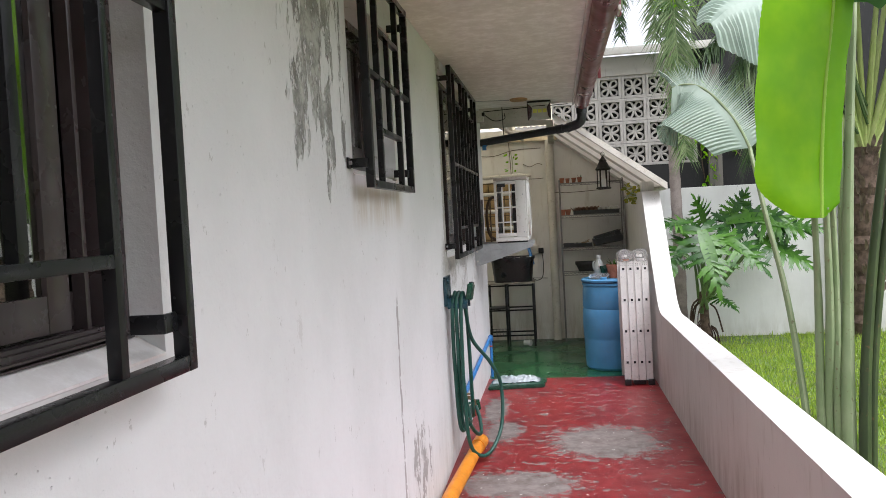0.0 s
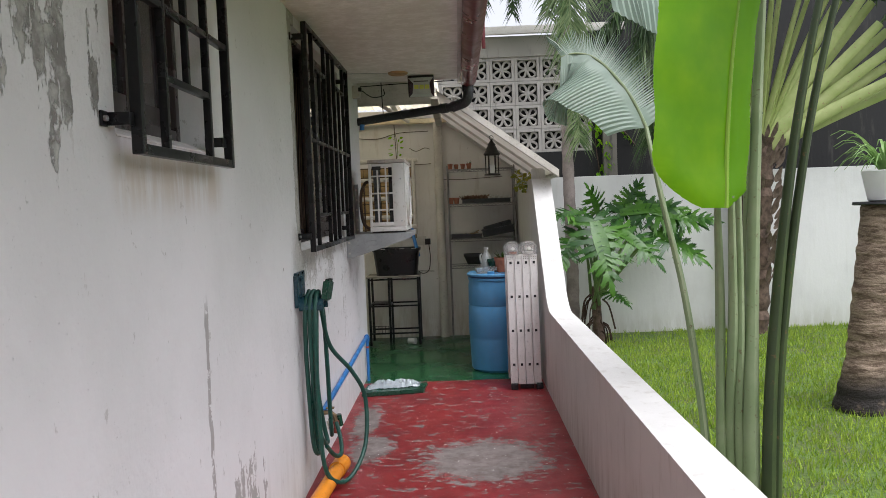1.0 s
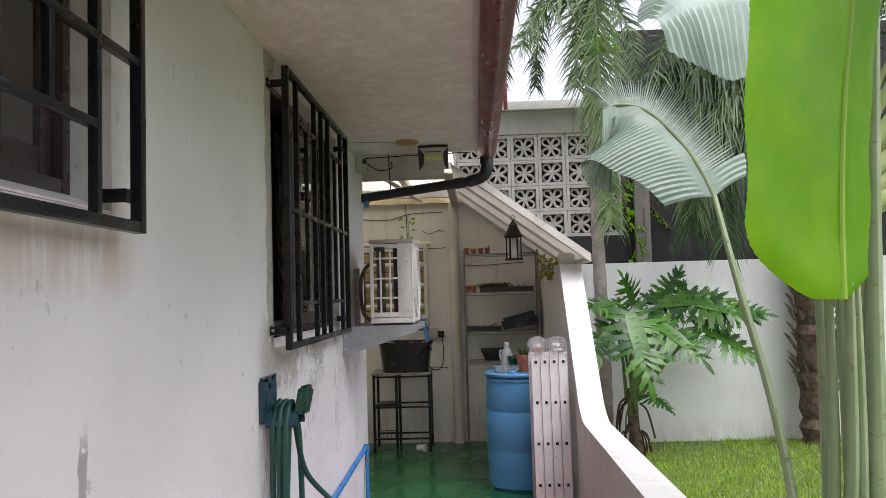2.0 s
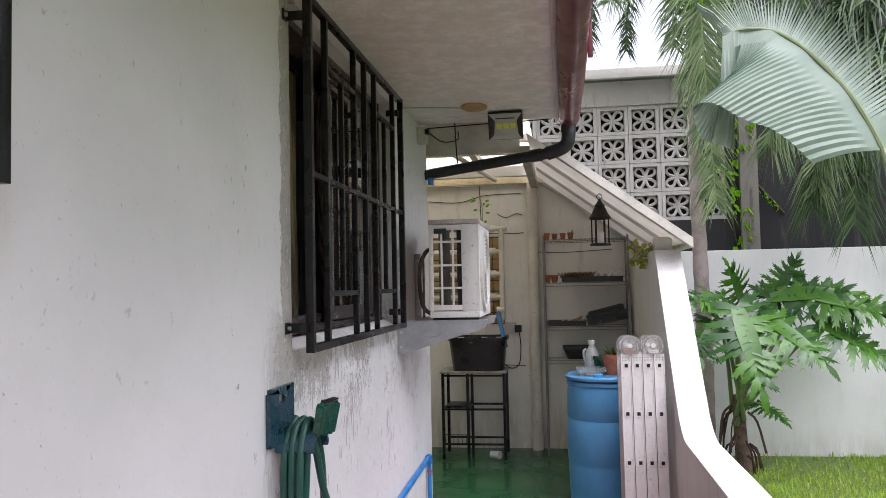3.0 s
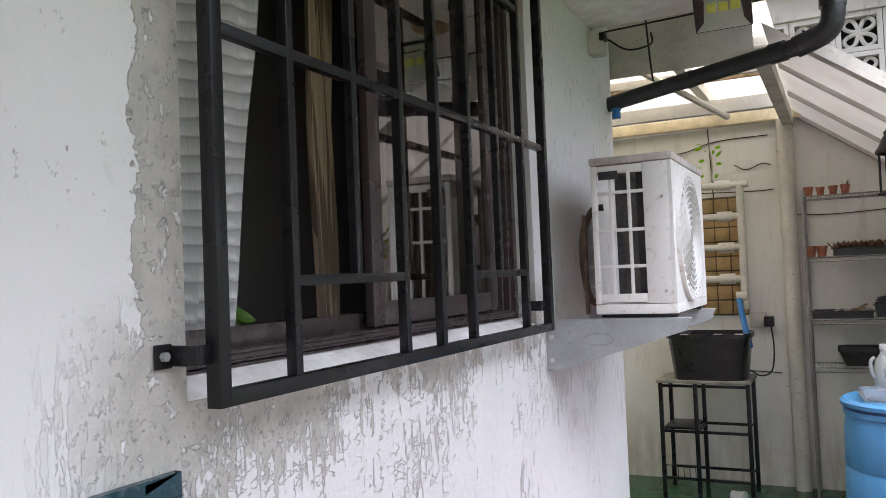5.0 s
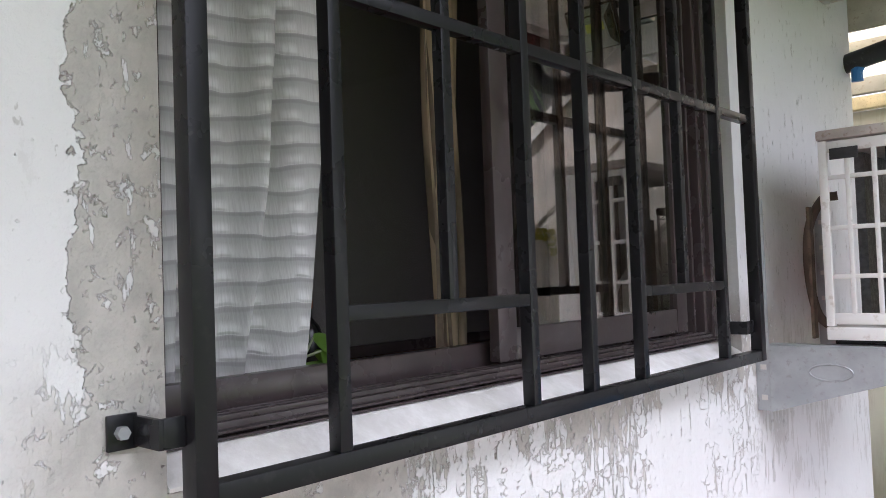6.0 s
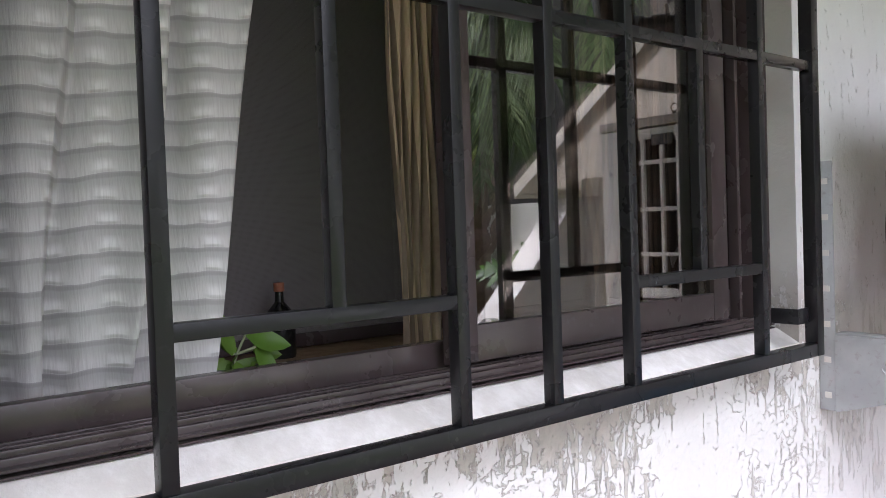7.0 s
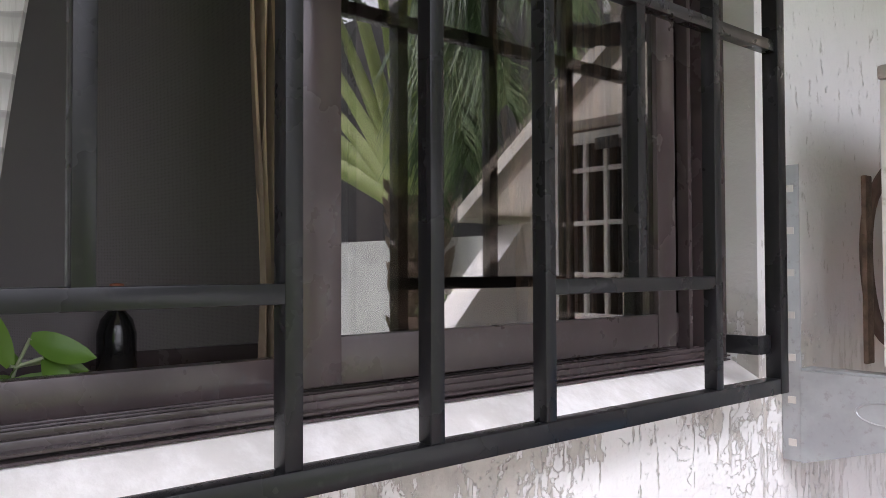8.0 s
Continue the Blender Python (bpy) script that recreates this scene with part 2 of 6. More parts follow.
M["pvc_white"] = plain("painted_pipe", (0.66, 0.63, 0.56), 0.5, 0.0, 0.15, 6, 0.2, (0.30, 0.26, 0.19))
M["pvc_blue"] = plain("blue_pipe", (0.03, 0.19, 0.52), 0.4, 0.0, 0.2, 10, 0.1)
M["orange"] = plain("orange_pipe", (0.78, 0.27, 0.015), 0.42, 0.0, 0.2, 6, 0.15, (0.35, 0.2, 0.08))
M["drum"] = plain("blue_drum_plastic", (0.075, 0.275, 0.52), 0.42, 0.0, 0.2, 3, 0.2, (0.10, 0.24, 0.38))
M["hose"] = plain("green_hose", (0.012, 0.075, 0.055), 0.35, 0.0, 0.25, 12, 0.1)
M["holder"] = plain("dark_green_plastic", (0.012, 0.050, 0.070), 0.28, 0.0, 0.3, 10, 0.1, (0.12, 0.16, 0.18))
M["holder_lid"] = plain("bottle_green_plastic", (0.008, 0.065, 0.035), 0.25, 0.0, 0.3, 10, 0.1, (0.07, 0.15, 0.12))
M["alu"] = plain("brushed_aluminium", (0.62, 0.585, 0.57), 0.40, 0.3, 0.15, 6, 0.15, (0.34, 0.32, 0.31))
M["galv"] = plain("galvanised_steel", (0.40, 0.42, 0.43), 0.45, 0.45, 0.2, 7, 0.1, (0.27, 0.26, 0.25))
M["steel"] = plain("dull_chrome_wire", (0.30, 0.29, 0.28), 0.4, 0.6, 0.3, 16, 0.1, (0.16, 0.10, 0.06))
M["ac"] = plain("condenser_enamel", (0.70, 0.69, 0.665), 0.38, 0.0, 0.1, 4, 0.1, (0.42, 0.37, 0.31))
M["ac_dark"] = plain("condenser_dark", (0.03, 0.03, 0.032), 0.6, 0.0, 0.3, 20, 0.3)
M["ac_lid"] = plain("dusty_condenser_lid", (0.52, 0.475, 0.44), 0.5, 0.0, 0.3, 9, 0.2, (0.24, 0.17, 0.13))
M["ac_guard"] = plain("condenser_guard", (0.42, 0.415, 0.40), 0.5, 0.0, 0.2, 20, 0.3)
M["fin"] = plain("coil_fins", (0.16, 0.165, 0.17), 0.5, 0.5, 0.3, 60, 0.4)
M["tub"] = plain("black_plastic", (0.013, 0.013, 0.015), 0.33, 0.0, 0.2, 9, 0.12, (0.06, 0.06, 0.06))
M["terracotta"] = plain("terracotta", (0.36, 0.125, 0.07), 0.8, 0.0, 0.3, 24, 0.3, (0.45, 0.30, 0.22))
M["white_plastic"] = plain("white_plastic", (0.74, 0.74, 0.72), 0.4, 0.0, 0.08, 8, 0.05)
M["timber"] = plain("weathered_timber", (0.33, 0.22, 0.12), 0.75, 0.0, 0.4, 16, 0.3, (0.12, 0.08, 0.05))
M["sheet"] = plain("white_corrugated_sheet", (0.56, 0.54, 0.50), 0.5, 0.0, 0.12, 5, 0.1, (0.40, 0.33, 0.26))
M["metal_roof"] = plain("pale_green_roofing", (0.42, 0.50, 0.47), 0.5, 0.1, 0.2, 3, 0.1)
# room colour set dark to stand in for the unlit interior
M["room"] = plain("darkened_room_paint", (0.12, 0.108, 0.10), 0.8, 0.0, 0.2, 2, 0.1)
M["bottle"] = plain("milky_bottle", (0.55, 0.57, 0.55), 0.35, 0.0, 0.1, 8, 0.05, None, Transmission_Weight=0.3)
M["lantern"] = plain("lantern_iron", (0.025, 0.022, 0.02), 0.5, 0.5, 0.3, 20, 0.2)


M["board"] = plain("aged_white_board", (0.56, 0.53, 0.47), 0.6, 0.0, 0.25, 6, 0.2, (0.32, 0.26, 0.19))


def leaf_mat(name, a, b, rough=0.4, vein=0.0, thin=0.25, spot=None):
    n = Nodes(name)
    tone = n.noise(5, detail=3)
    col = n.mix(n.ramp(n.math("ADD", n.math("MULTIPLY", tone, 0.6), n.math("MULTIPLY", n.island(), 0.4)), 0.3, 0.7), a, b)
    if spot:
        col = n.mix(n.ramp(n.noise(38, detail=5), 0.62, 0.7), col, spot)
    n.bump(n.noise(40, detail=2), 0.15, 0.004)
    bs = n.done(col, rough, 0.0, Specular_IOR_Level=0.32)
    tr = n.t.nodes.new("ShaderNodeBsdfTranslucent")
    n.put(tr.inputs["Color"], col)
    mx = n.t.nodes.new("ShaderNodeMixShader")
    mx.inputs[0].default_value = thin
    n.t.links.new(n.bsdf.outputs[0], mx.inputs[1])
    n.t.links.new(tr.outputs[0], mx.inputs[2])
    n.t.links.new(mx.outputs[0], n.t.nodes["Material Output"].inputs[0])
    return bs


M["bright_leaf"] = leaf_mat("bright_green_leaf", (0.25, 0.50, 0.008), (0.16, 0.40, 0.008), 0.34, thin=0.5)
M["grey_leaf"] = leaf_mat("greyish_leaf", (0.37, 0.44, 0.38), (0.26, 0.34, 0.28), 0.42, thin=0.3)
M["dark_leaf"] = leaf_mat("dark_green_leaf", (0.045, 0.135, 0.03), (0.02, 0.07, 0.018), 0.3, thin=0.2)
M["phil"] = leaf_mat("philodendron_leaf", (0.060, 0.155, 0.016), (0.017, 0.062, 0.010), 0.27, thin=0.2)
M["phil_stalk"] = leaf_mat("philodendron_stalk", (0.13, 0.21, 0.05), (0.06, 0.11, 0.03), 0.4, thin=0.0)
M["dry_leaf"] = plain("dry_leaf", (0.065, 0.036, 0.022), 0.85, 0.0, 0.6, 14, 0.4, (0.05, 0.03, 0.02))
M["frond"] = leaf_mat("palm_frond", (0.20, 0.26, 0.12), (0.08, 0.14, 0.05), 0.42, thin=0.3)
# darker copy of the frond green, with shade put into its colour
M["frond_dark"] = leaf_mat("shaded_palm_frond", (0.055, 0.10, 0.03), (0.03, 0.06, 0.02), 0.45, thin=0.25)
M["stalk"] = leaf_mat("green_stalk", (0.33, 0.37, 0.23), (0.21, 0.27, 0.14), 0.45, thin=0.0, spot=(0.17, 0.16, 0.085))
M["stalk_dark"] = leaf_mat("old_stalk", (0.06, 0.085, 0.03), (0.035, 0.05, 0.022), 0.45, thin=0.0, spot=(0.11, 0.075, 0.035))
M["fan_stalk"] = leaf_mat("yellow_green_stalk", (0.50, 0.54, 0.24), (0.34, 0.42, 0.14), 0.45, thin=0.1, spot=(0.36, 0.25, 0.14))
M["bark"] = plain("palm_bark", (0.26, 0.20, 0.15), 0.85, 0.0, 0.55, 11, 0.8, (0.07, 0.05, 0.04))
M["bark_dark"] = plain("fibrous_bark", (0.12, 0.08, 0.055), 0.9, 0.0, 0.6, 18, 0.8, (0.03, 0.02, 0.015))
M["bark_grey"] = plain("grey_palm_trunk", (0.30, 0.25, 0.23), 0.8, 0.0, 0.35, 9, 0.5, (0.14, 0.11, 0.10))
M["grass"] = leaf_mat("lawn_grass", (0.34, 0.45, 0.055), (0.17, 0.28, 0.032), 0.6, thin=0.4)
M["spider"] = leaf_mat("variegated_leaf", (0.30, 0.42, 0.16), (0.12, 0.26, 0.05), 0.4, thin=0.3)


def soil_mat():
    n = Nodes("lawn_soil")
    a = n.noise(3.0, detail=7, rough=0.7)
    b = n.noise(40, detail=5)
    col = n.mix(n.ramp(a, 0.40, 0.66), (0.10, 0.17, 0.025), (0.085, 0.075, 0.035))
    col = n.mix(n.ramp(b, 0.4, 0.65), col, (0.05, 0.09, 0.015))
    n.bump(b, 0.6, 0.02)
    return n.done(col, 0.9)


M["soil"] = soil_mat()


def glass_mat():
    n = Nodes("window_glass")
    n.bsdf.inputs["Transmission Weight"].default_value = 1.0
    n.bsdf.inputs["IOR"].default_value = 2.12
    return n.done((0.62, 0.58, 0.55), n.ramp(n.noise(7, detail=4), 0.5, 0.8, 0.0, 0.05))


M["glass"] = glass_mat()


def clear_mat():
    n = Nodes("clear_plastic")
    n.bsdf.inputs["Transmission Weight"].default_value = 0.9
    n.bsdf.inputs["IOR"].default_value = 1.2
    return n.done((0.85, 0.83, 0.82), 0.12)


M["clear"] = clear_mat()


def mesh_mat(name, color, cell, fill):
    """Woven cloth or screen: fine open weave."""
    n = Nodes(name)
    def wave(c):
        return n.math("ABSOLUTE", n.math("SUBTRACT", n.math("FRACT", n.math("DIVIDE", c, cell)), 0.5))
    open_ = n.math("MULTIPLY", n.ramp(wave(n.y), fill, fill + 0.08), n.ramp(wave(n.z), fill, fill + 0.08))
    n.put(n.bsdf.inputs["Alpha"], n.math("SUBTRACT", 1.0, open_))
    return n.done(color, 0.7)


M["screen"] = mesh_mat("insect_screen", (0.16, 0.145, 0.14), 0.0026, 0.30)


def sheer_mat():
    """Puckered cotton: ribs 4 cm apart, their relief shade painted in up to a dark line above each, paler slubs in
    upright rows.
    """
    n = Nodes("sheer_curtain")
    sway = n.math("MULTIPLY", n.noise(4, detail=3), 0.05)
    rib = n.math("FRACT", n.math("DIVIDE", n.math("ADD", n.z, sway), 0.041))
    # each rib darkens upwards: shade of the puckers, put into the colour
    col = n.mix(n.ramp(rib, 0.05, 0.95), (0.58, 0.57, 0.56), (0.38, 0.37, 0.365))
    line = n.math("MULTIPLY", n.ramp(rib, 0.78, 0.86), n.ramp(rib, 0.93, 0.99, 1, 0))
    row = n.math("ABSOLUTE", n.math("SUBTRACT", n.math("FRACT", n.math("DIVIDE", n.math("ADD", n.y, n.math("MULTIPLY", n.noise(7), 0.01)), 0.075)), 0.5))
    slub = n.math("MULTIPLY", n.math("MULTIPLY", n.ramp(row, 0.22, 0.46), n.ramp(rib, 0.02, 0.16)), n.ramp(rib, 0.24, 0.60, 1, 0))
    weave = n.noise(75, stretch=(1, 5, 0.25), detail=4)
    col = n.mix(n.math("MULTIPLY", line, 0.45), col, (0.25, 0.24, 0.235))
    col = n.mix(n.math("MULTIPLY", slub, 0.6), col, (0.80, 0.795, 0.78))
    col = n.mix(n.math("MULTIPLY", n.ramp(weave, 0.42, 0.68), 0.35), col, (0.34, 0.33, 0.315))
    h = n.math("ADD", n.math("MULTIPLY", weave, 0.3), n.math("SUBTRACT", slub, n.math("MULTIPLY", rib, 0.8)))
    n.bump(h, 0.6, 0.006)
    return n.done(col, 0.85, 0.0, Alpha=0.97)


M["sheer"] = sheer_mat()


def striped_cloth():
    n = Nodes("striped_drape")
    s = n.math("FRACT", n.math("DIVIDE", n.y, 0.021))
    col = n.mix(n.ramp(s, 0.35, 0.6), (0.48, 0.36, 0.24), (0.13, 0.09, 0.06))
    col = n.mix(n.math("MULTIPLY", n.noise(60), 0.3), col, (0.5, 0.42, 0.32))
    return n.done(col, 0.85)


M["drape"] = striped_cloth()


# ---- mesh helpers ----
ORG = {}


def thing(name, origin, label, category, group=""):
    ob = new(name)
    ob.location = origin
    ob.empty_display_size = 0.05
    ORG[ob] = Vector(origin)
    return tagged(ob, label, category, group)


def mesh_of(name, bm, material, smooth=None):
    me = bpy.data.meshes.new(name)
    bmesh.ops.recalc_face_normals(bm, faces=bm.faces)
    bm.to_mesh(me)
    bm.free()
    for m in material if isinstance(material, (list, tuple)) else [material]:
        me.materials.append(m)
    if smooth:
        me.shade_smooth()
        me.set_sharp_from_angle(angle=radians(smooth))
    return me


def part(name, bm, material, parent, label="", smooth=35):
    """One mesh object under a thing or a part; the bmesh is in world metres."""
    o = ORG[parent]
    bm.transform(Matrix.Translation(-o))
    ob = new(name, mesh_of(name, bm, material, smooth))
    ob.parent = parent
    ORG[ob] = o
    if label:
        ob["label"] = label
    return ob


def solo(name, bm, material, label="", category="", group="", kind="", smooth=35, origin=(0, 0, 0)):
    bm.transform(Matrix.Translation(-Vector(origin)))
    ob = new(name, mesh_of(name, bm, material, smooth))
    ob.location = origin
    ORG[ob] = Vector(origin)
    return tagged(ob, label, category, group, kind)


def box(x0, x1, y0, y1, z0, z1, bevel=0.0, bm=None):
    b = bmesh.new()
    g = bmesh.ops.create_cube(b, size=1)
    for v in g["verts"]:
        v.co = Vector((x0 + (v.co.x + 0.5) * (x1 - x0), y0 + (v.co.y + 0.5) * (y1 - y0), z0 + (v.co.z + 0.5) * (z1 - z0)))
    if bevel:
        bmesh.ops.bevel(b, geom=b.edges[:], offset=bevel, segments=2, affect="EDGES", profile=0.6)
    return join(bm, b)


def join(bm, b):
    if bm is None:
        return b
    me = bpy.data.meshes.new("tmp")
    b.to_mesh(me)
    b.free()
    bm.from_mesh(me)
    bpy.data.meshes.remove(me)
    return bm


def smooth_path(pts, k=6):
    """Catmull-Rom through points."""
    p = [Vector(q) for q in pts]
    p = [p[0] * 2 - p[1]] + p + [p[-1] * 2 - p[-2]]
    out = []
    for i in range(1, len(p) - 2):
        a, b, c, d = p[i - 1:i + 3]
        for j in range(k):
            t = j / k
            out.append(0.5 * ((2 * b) + (c - a) * t + (2 * a - 5 * b + 4 * c - d) * t * t + (3 * b - a - 3 * c + d) * t ** 3))
    out.append(p[-2])
    return out


def tube(pts, r, seg=10, bm=None, flat=1.0, cap=True):
    """A pipe along points; r is a radius or a function of 0..1; flat squashes it sideways."""
    b = bm or bmesh.new()
    pts = [Vector(p) for p in pts]
    rings, side = [], None
    for i, p in enumerate(pts):
        d = (pts[min(i + 1, len(pts) - 1)] - pts[max(i - 1, 0)]).normalized()
        if side is None:
            side = d.cross(Vector((0, 0, 1)) if abs(d.z) < 0.9 else Vector((0, 1, 0))).normalized()
        side = (side - d * side.dot(d)).normalized()
        up = d.cross(side)
        rad = r(i / (len(pts) - 1)) if callable(r) else r
        rings.append([b.verts.new(p + (side * math.cos(a) * flat + up * math.sin(a)) * rad) for a in (2 * math.pi * k / seg for k in range(seg))])
    for a, c in zip(rings, rings[1:]):
        for k in range(seg):
            b.faces.new((a[k], a[(k + 1) % seg], c[(k + 1) % seg], c[k]))
    if cap:
        b.faces.new(rings[0][::-1]), b.faces.new(rings[-1])
    return b


def lathe(profile, centre, seg=24, bm=None, squash=1.0):
    """Profile of (radius, height) turned round a vertical axis."""
    b = bm or bmesh.new()
    cx, cy, cz = centre
    rings = []
    for r, h in profile:
        if r < 1e-5:
            rings.append([b.verts.new((cx, cy, cz + h))])
        else:
            rings.append([b.verts.new((cx + r * math.cos(2 * math.pi * k / seg), cy + r * squash * math.sin(2 * math.pi * k / seg), cz + h)) for k in range(seg)])
    for a, c in zip(rings, rings[1:]):
        for k in range(seg):
            q = [a[k % len(a)], a[(k + 1) % len(a)], c[(k + 1) % len(c)], c[k % len(c)]]
            q = list(dict.fromkeys(q))
            if len(q) > 2:
                b.faces.new(q)
    return b


def spin_y(bm, centre, deg, axis="Y"):
    m = Matrix.Translation(centre) @ Matrix.Rotation(radians(deg), 4, axis) @ Matrix.Translation(-Vector(centre))
    bm.transform(m)
    return bm


def slab_holes(axis, p0, p1, u0, u1, v0, v1, holes):
    """A wall between two planes of x or y, with real openings (u0, u1, v0, v1)."""
    us = sorted({u0, u1, *[h[0] for h in holes], *[h[1] for h in holes]})
    vs = sorted({v0, v1, *[h[2] for h in holes], *[h[3] for h in holes]})
    solid = [[not any(h[0] < (a + b) / 2 < h[1] and h[2] < (c + d) / 2 < h[3] for h in holes) for c, d in zip(vs, vs[1:])] for a, b in zip(us, us[1:])]
    b = bmesh.new()
    cache = {}
    def vert(p, i, j):
        k = (p, i, j)
        if k not in cache:
            cache[k] = b.verts.new((p, us[i], vs[j]) if axis == "x" else (us[i], p, vs[j]))
        return cache[k]
    nu, nv = len(us) - 1, len(vs) - 1
    def full(i, j):
        return 0 <= i < nu and 0 <= j < nv and solid[i][j]
    for i in range(nu):
        for j in range(nv):
            if not solid[i][j]:
                continue
            for p in (p0, p1):
                b.faces.new([vert(p, *c) for c in ((i, j), (i + 1, j), (i + 1, j + 1), (i, j + 1))])
            for (di, dj), (c, d) in {(-1, 0): ((i, j), (i, j + 1)), (1, 0): ((i + 1, j), (i + 1, j + 1)), (0, -1): ((i, j), (i + 1, j)), (0, 1): ((i, j + 1), (i + 1, j + 1))}.items():
                if not full(i + di, j + dj):
                    b.faces.new((vert(p0, *c), vert(p1, *c), vert(p1, *d), vert(p0, *d)))
    return b


def prism(outline, axis, a, c, bevel=0.0):
    """An outline in the plane across an axis, drawn out from a to c."""
    b = bmesh.new()
    def at(u, v, w):
        return {"x": (w, u, v), "y": (u, w, v), "z": (u, v, w)}[axis]
    r0 = [b.verts.new(at(u, v, a)) for u, v in outline]
    r1 = [b.verts.new(at(u, v, c)) for u, v in outline]
    n = len(outline)
    for k in range(n):
        b.faces.new((r0[k], r0[(k + 1) % n], r1[(k + 1) % n], r1[k]))
    b.faces.new(r0[::-1]), b.faces.new(r1)
    if bevel:
        bmesh.ops.bevel(b, geom=b.edges[:], offset=bevel, segments=2, affect="EDGES")
    return b


# ---- the large structure ----
WX = -0.67
W3 = (5.225, 6.93, 1.335, 2.60)
W2 = (2.86, 3.66, 1.78, 2.46)
W1 = (-0.31, 1.39, 1.375, 2.62)
solo("wall_house", slab_holes("x", WX - 0.2, WX, -3.0, 8.14, -0.1, 2.9, [W1, W2, W3]), M["wall"], kind="structure", smooth=None)
solo("wall_house_end", box(-4.0, WX - 0.2, 7.94, 8.14, -0.1, 2.9), M["wall"], kind="structure")
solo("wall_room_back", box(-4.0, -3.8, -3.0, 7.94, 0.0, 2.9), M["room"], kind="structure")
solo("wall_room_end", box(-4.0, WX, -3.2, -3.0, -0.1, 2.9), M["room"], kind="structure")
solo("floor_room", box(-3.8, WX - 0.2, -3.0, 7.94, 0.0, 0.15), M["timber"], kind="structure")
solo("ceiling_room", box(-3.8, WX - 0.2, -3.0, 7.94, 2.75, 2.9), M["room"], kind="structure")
solo("soffit", box(WX + 0.002, 0.28, -3.0, 7.85, 2.66, 2.72), M["soffit"], kind="structure")
solo("roof", prism([(-4.2, 3.9), (0.3, 2.80), (0.3, 2.92), (-4.2, 4.02)], "y", -3.2, 8.3), M["metal_roof"], kind="structure")
solo("floor_red", box(WX, 0.905, -3.0, 7.76, -0.1, 0.0), M["red"], kind="structure")
solo("floor_green", box(-4.0, 0.905, 7.76, 10.18, -0.1, 0.0), M["green"], kind="structure")
solo("wall_nook_west", box(-4.2, -4.0, 7.94, 10.35, -0.1, 3.0), M["nook_wall"], kind="structure")
# low parapet that sweeps up to the side wall of the nook
sweep = [(-3.0, -0.1), (10.18, -0.1), (10.18, 1.77), (8.17, 1.77), (8.10, 1.755)]
for k in range(9):
    a = k / 8
    sweep.append((7.20 - 0.28 * a, 0.795 - 0.105 * (1 - (1 - a) ** 2)))
sweep.append((-3.0, 0.70))
solo("parapet", prism(sweep, "x", 0.905, 1.075), M["parapet"], kind="structure")
solo("wall_garden", box(1.075, 12.0, 9.85, 10.0, -0.1, 1.82, 0.01), M["garden_wall"], kind="structure")
solo("wall_garden_east", box(12.0, 12.2, -6.0, 10.0, -0.1, 1.82), M["garden_wall"], kind="structure")
solo("ground", box(-300.0, 400.0, -300.0, 300.0, -0.4, -0.11), M["soil"], kind="structure")
solo("lawn", box(1.075, 60.0, -60.0, 60.0, -0.105, 0.02), M["soil"], kind="structure")
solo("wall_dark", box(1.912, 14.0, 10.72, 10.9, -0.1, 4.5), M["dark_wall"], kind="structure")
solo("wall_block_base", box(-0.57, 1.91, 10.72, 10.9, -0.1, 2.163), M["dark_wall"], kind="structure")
solo("wall_block_top", box(-0.57, 1.91, 10.70, 10.9, 3.347, 3.60, 0.01), M["block"], kind="structure")
# added near-black sheet, standing in for the shade behind the block openings
solo("wall_block_backing", box(-0.5, 2.02, 11.6, 11.7, 1.9, 3.7), M["dark_wall"], kind="structure")


# ---- windows and grilles ----
def grille(name, y0, y1, z0, z1, bars, half, rails, label, right_lugs=True):
    """A welded square-bar grille standing 7 cm off the wall; bars are y, half bars (y, z0, z1), rails (y0, y1, z)."""
    g = thing(name, (-0.6, (y0 + y1) / 2, z0), label, "window grille", "window grilles")
    x0, x1, r = -0.612, -0.588, 0.0105
    f = 0.014
    for y in (y0, y1):
        part("upright", box(x0 - 0.003, x1 + 0.003, y - f, y + f, z0 - f, z1 + f, 0.002), M["black"], g)
    for z in (z0, z1):
        part("rail", box(x0 - 0.002, x1 + 0.002, y0 + f, y1 - f, z - f, z + f, 0.002), M["black"], g)
    for a, c, z in rails:
        part("rail", box(x0 + 0.001, x1 - 0.001, a, c, z - r, z + r, 0.002), M["black"], g)
    for y in bars:
        part("bar", box(x0, x1, y - r, y + r, z0 + f, z1 - f, 0.002), M["black"], g)
    for y, a, c in half:
        part("bar", box(x0 + 0.002, x1 - 0.002, y - r, y + r, a, c, 0.002), M["black"], g)
    for y, s in ((y0, -1), (y1, -1)):
        for z in (z0 + 0.075, z1 - 0.075):
            e = -0.040 if y == y0 else -0.055
            a, c = sorted((y + e, y - f))
            b = box(-0.612, -0.604, a, c, z - 0.017, z + 0.017, 0.002)
            b = box(-0.668, -0.604, a - 0.006, a + 0.001, z - 0.017, z + 0.017, 0.002, b)
            if y == y0:
                b = box(-0.668, -0.662, a - 0.035, a, z - 0.02, z + 0.02, 0.002, b)
            lug = part("lug", b, M["black"], g)
            if y == y0:
                part("bolt", tube([(-0.664, a - 0.02, z), (-0.653, a - 0.02, z)], 0.008, 6), M["galv"], lug, "zinc hex bolt")
    return g


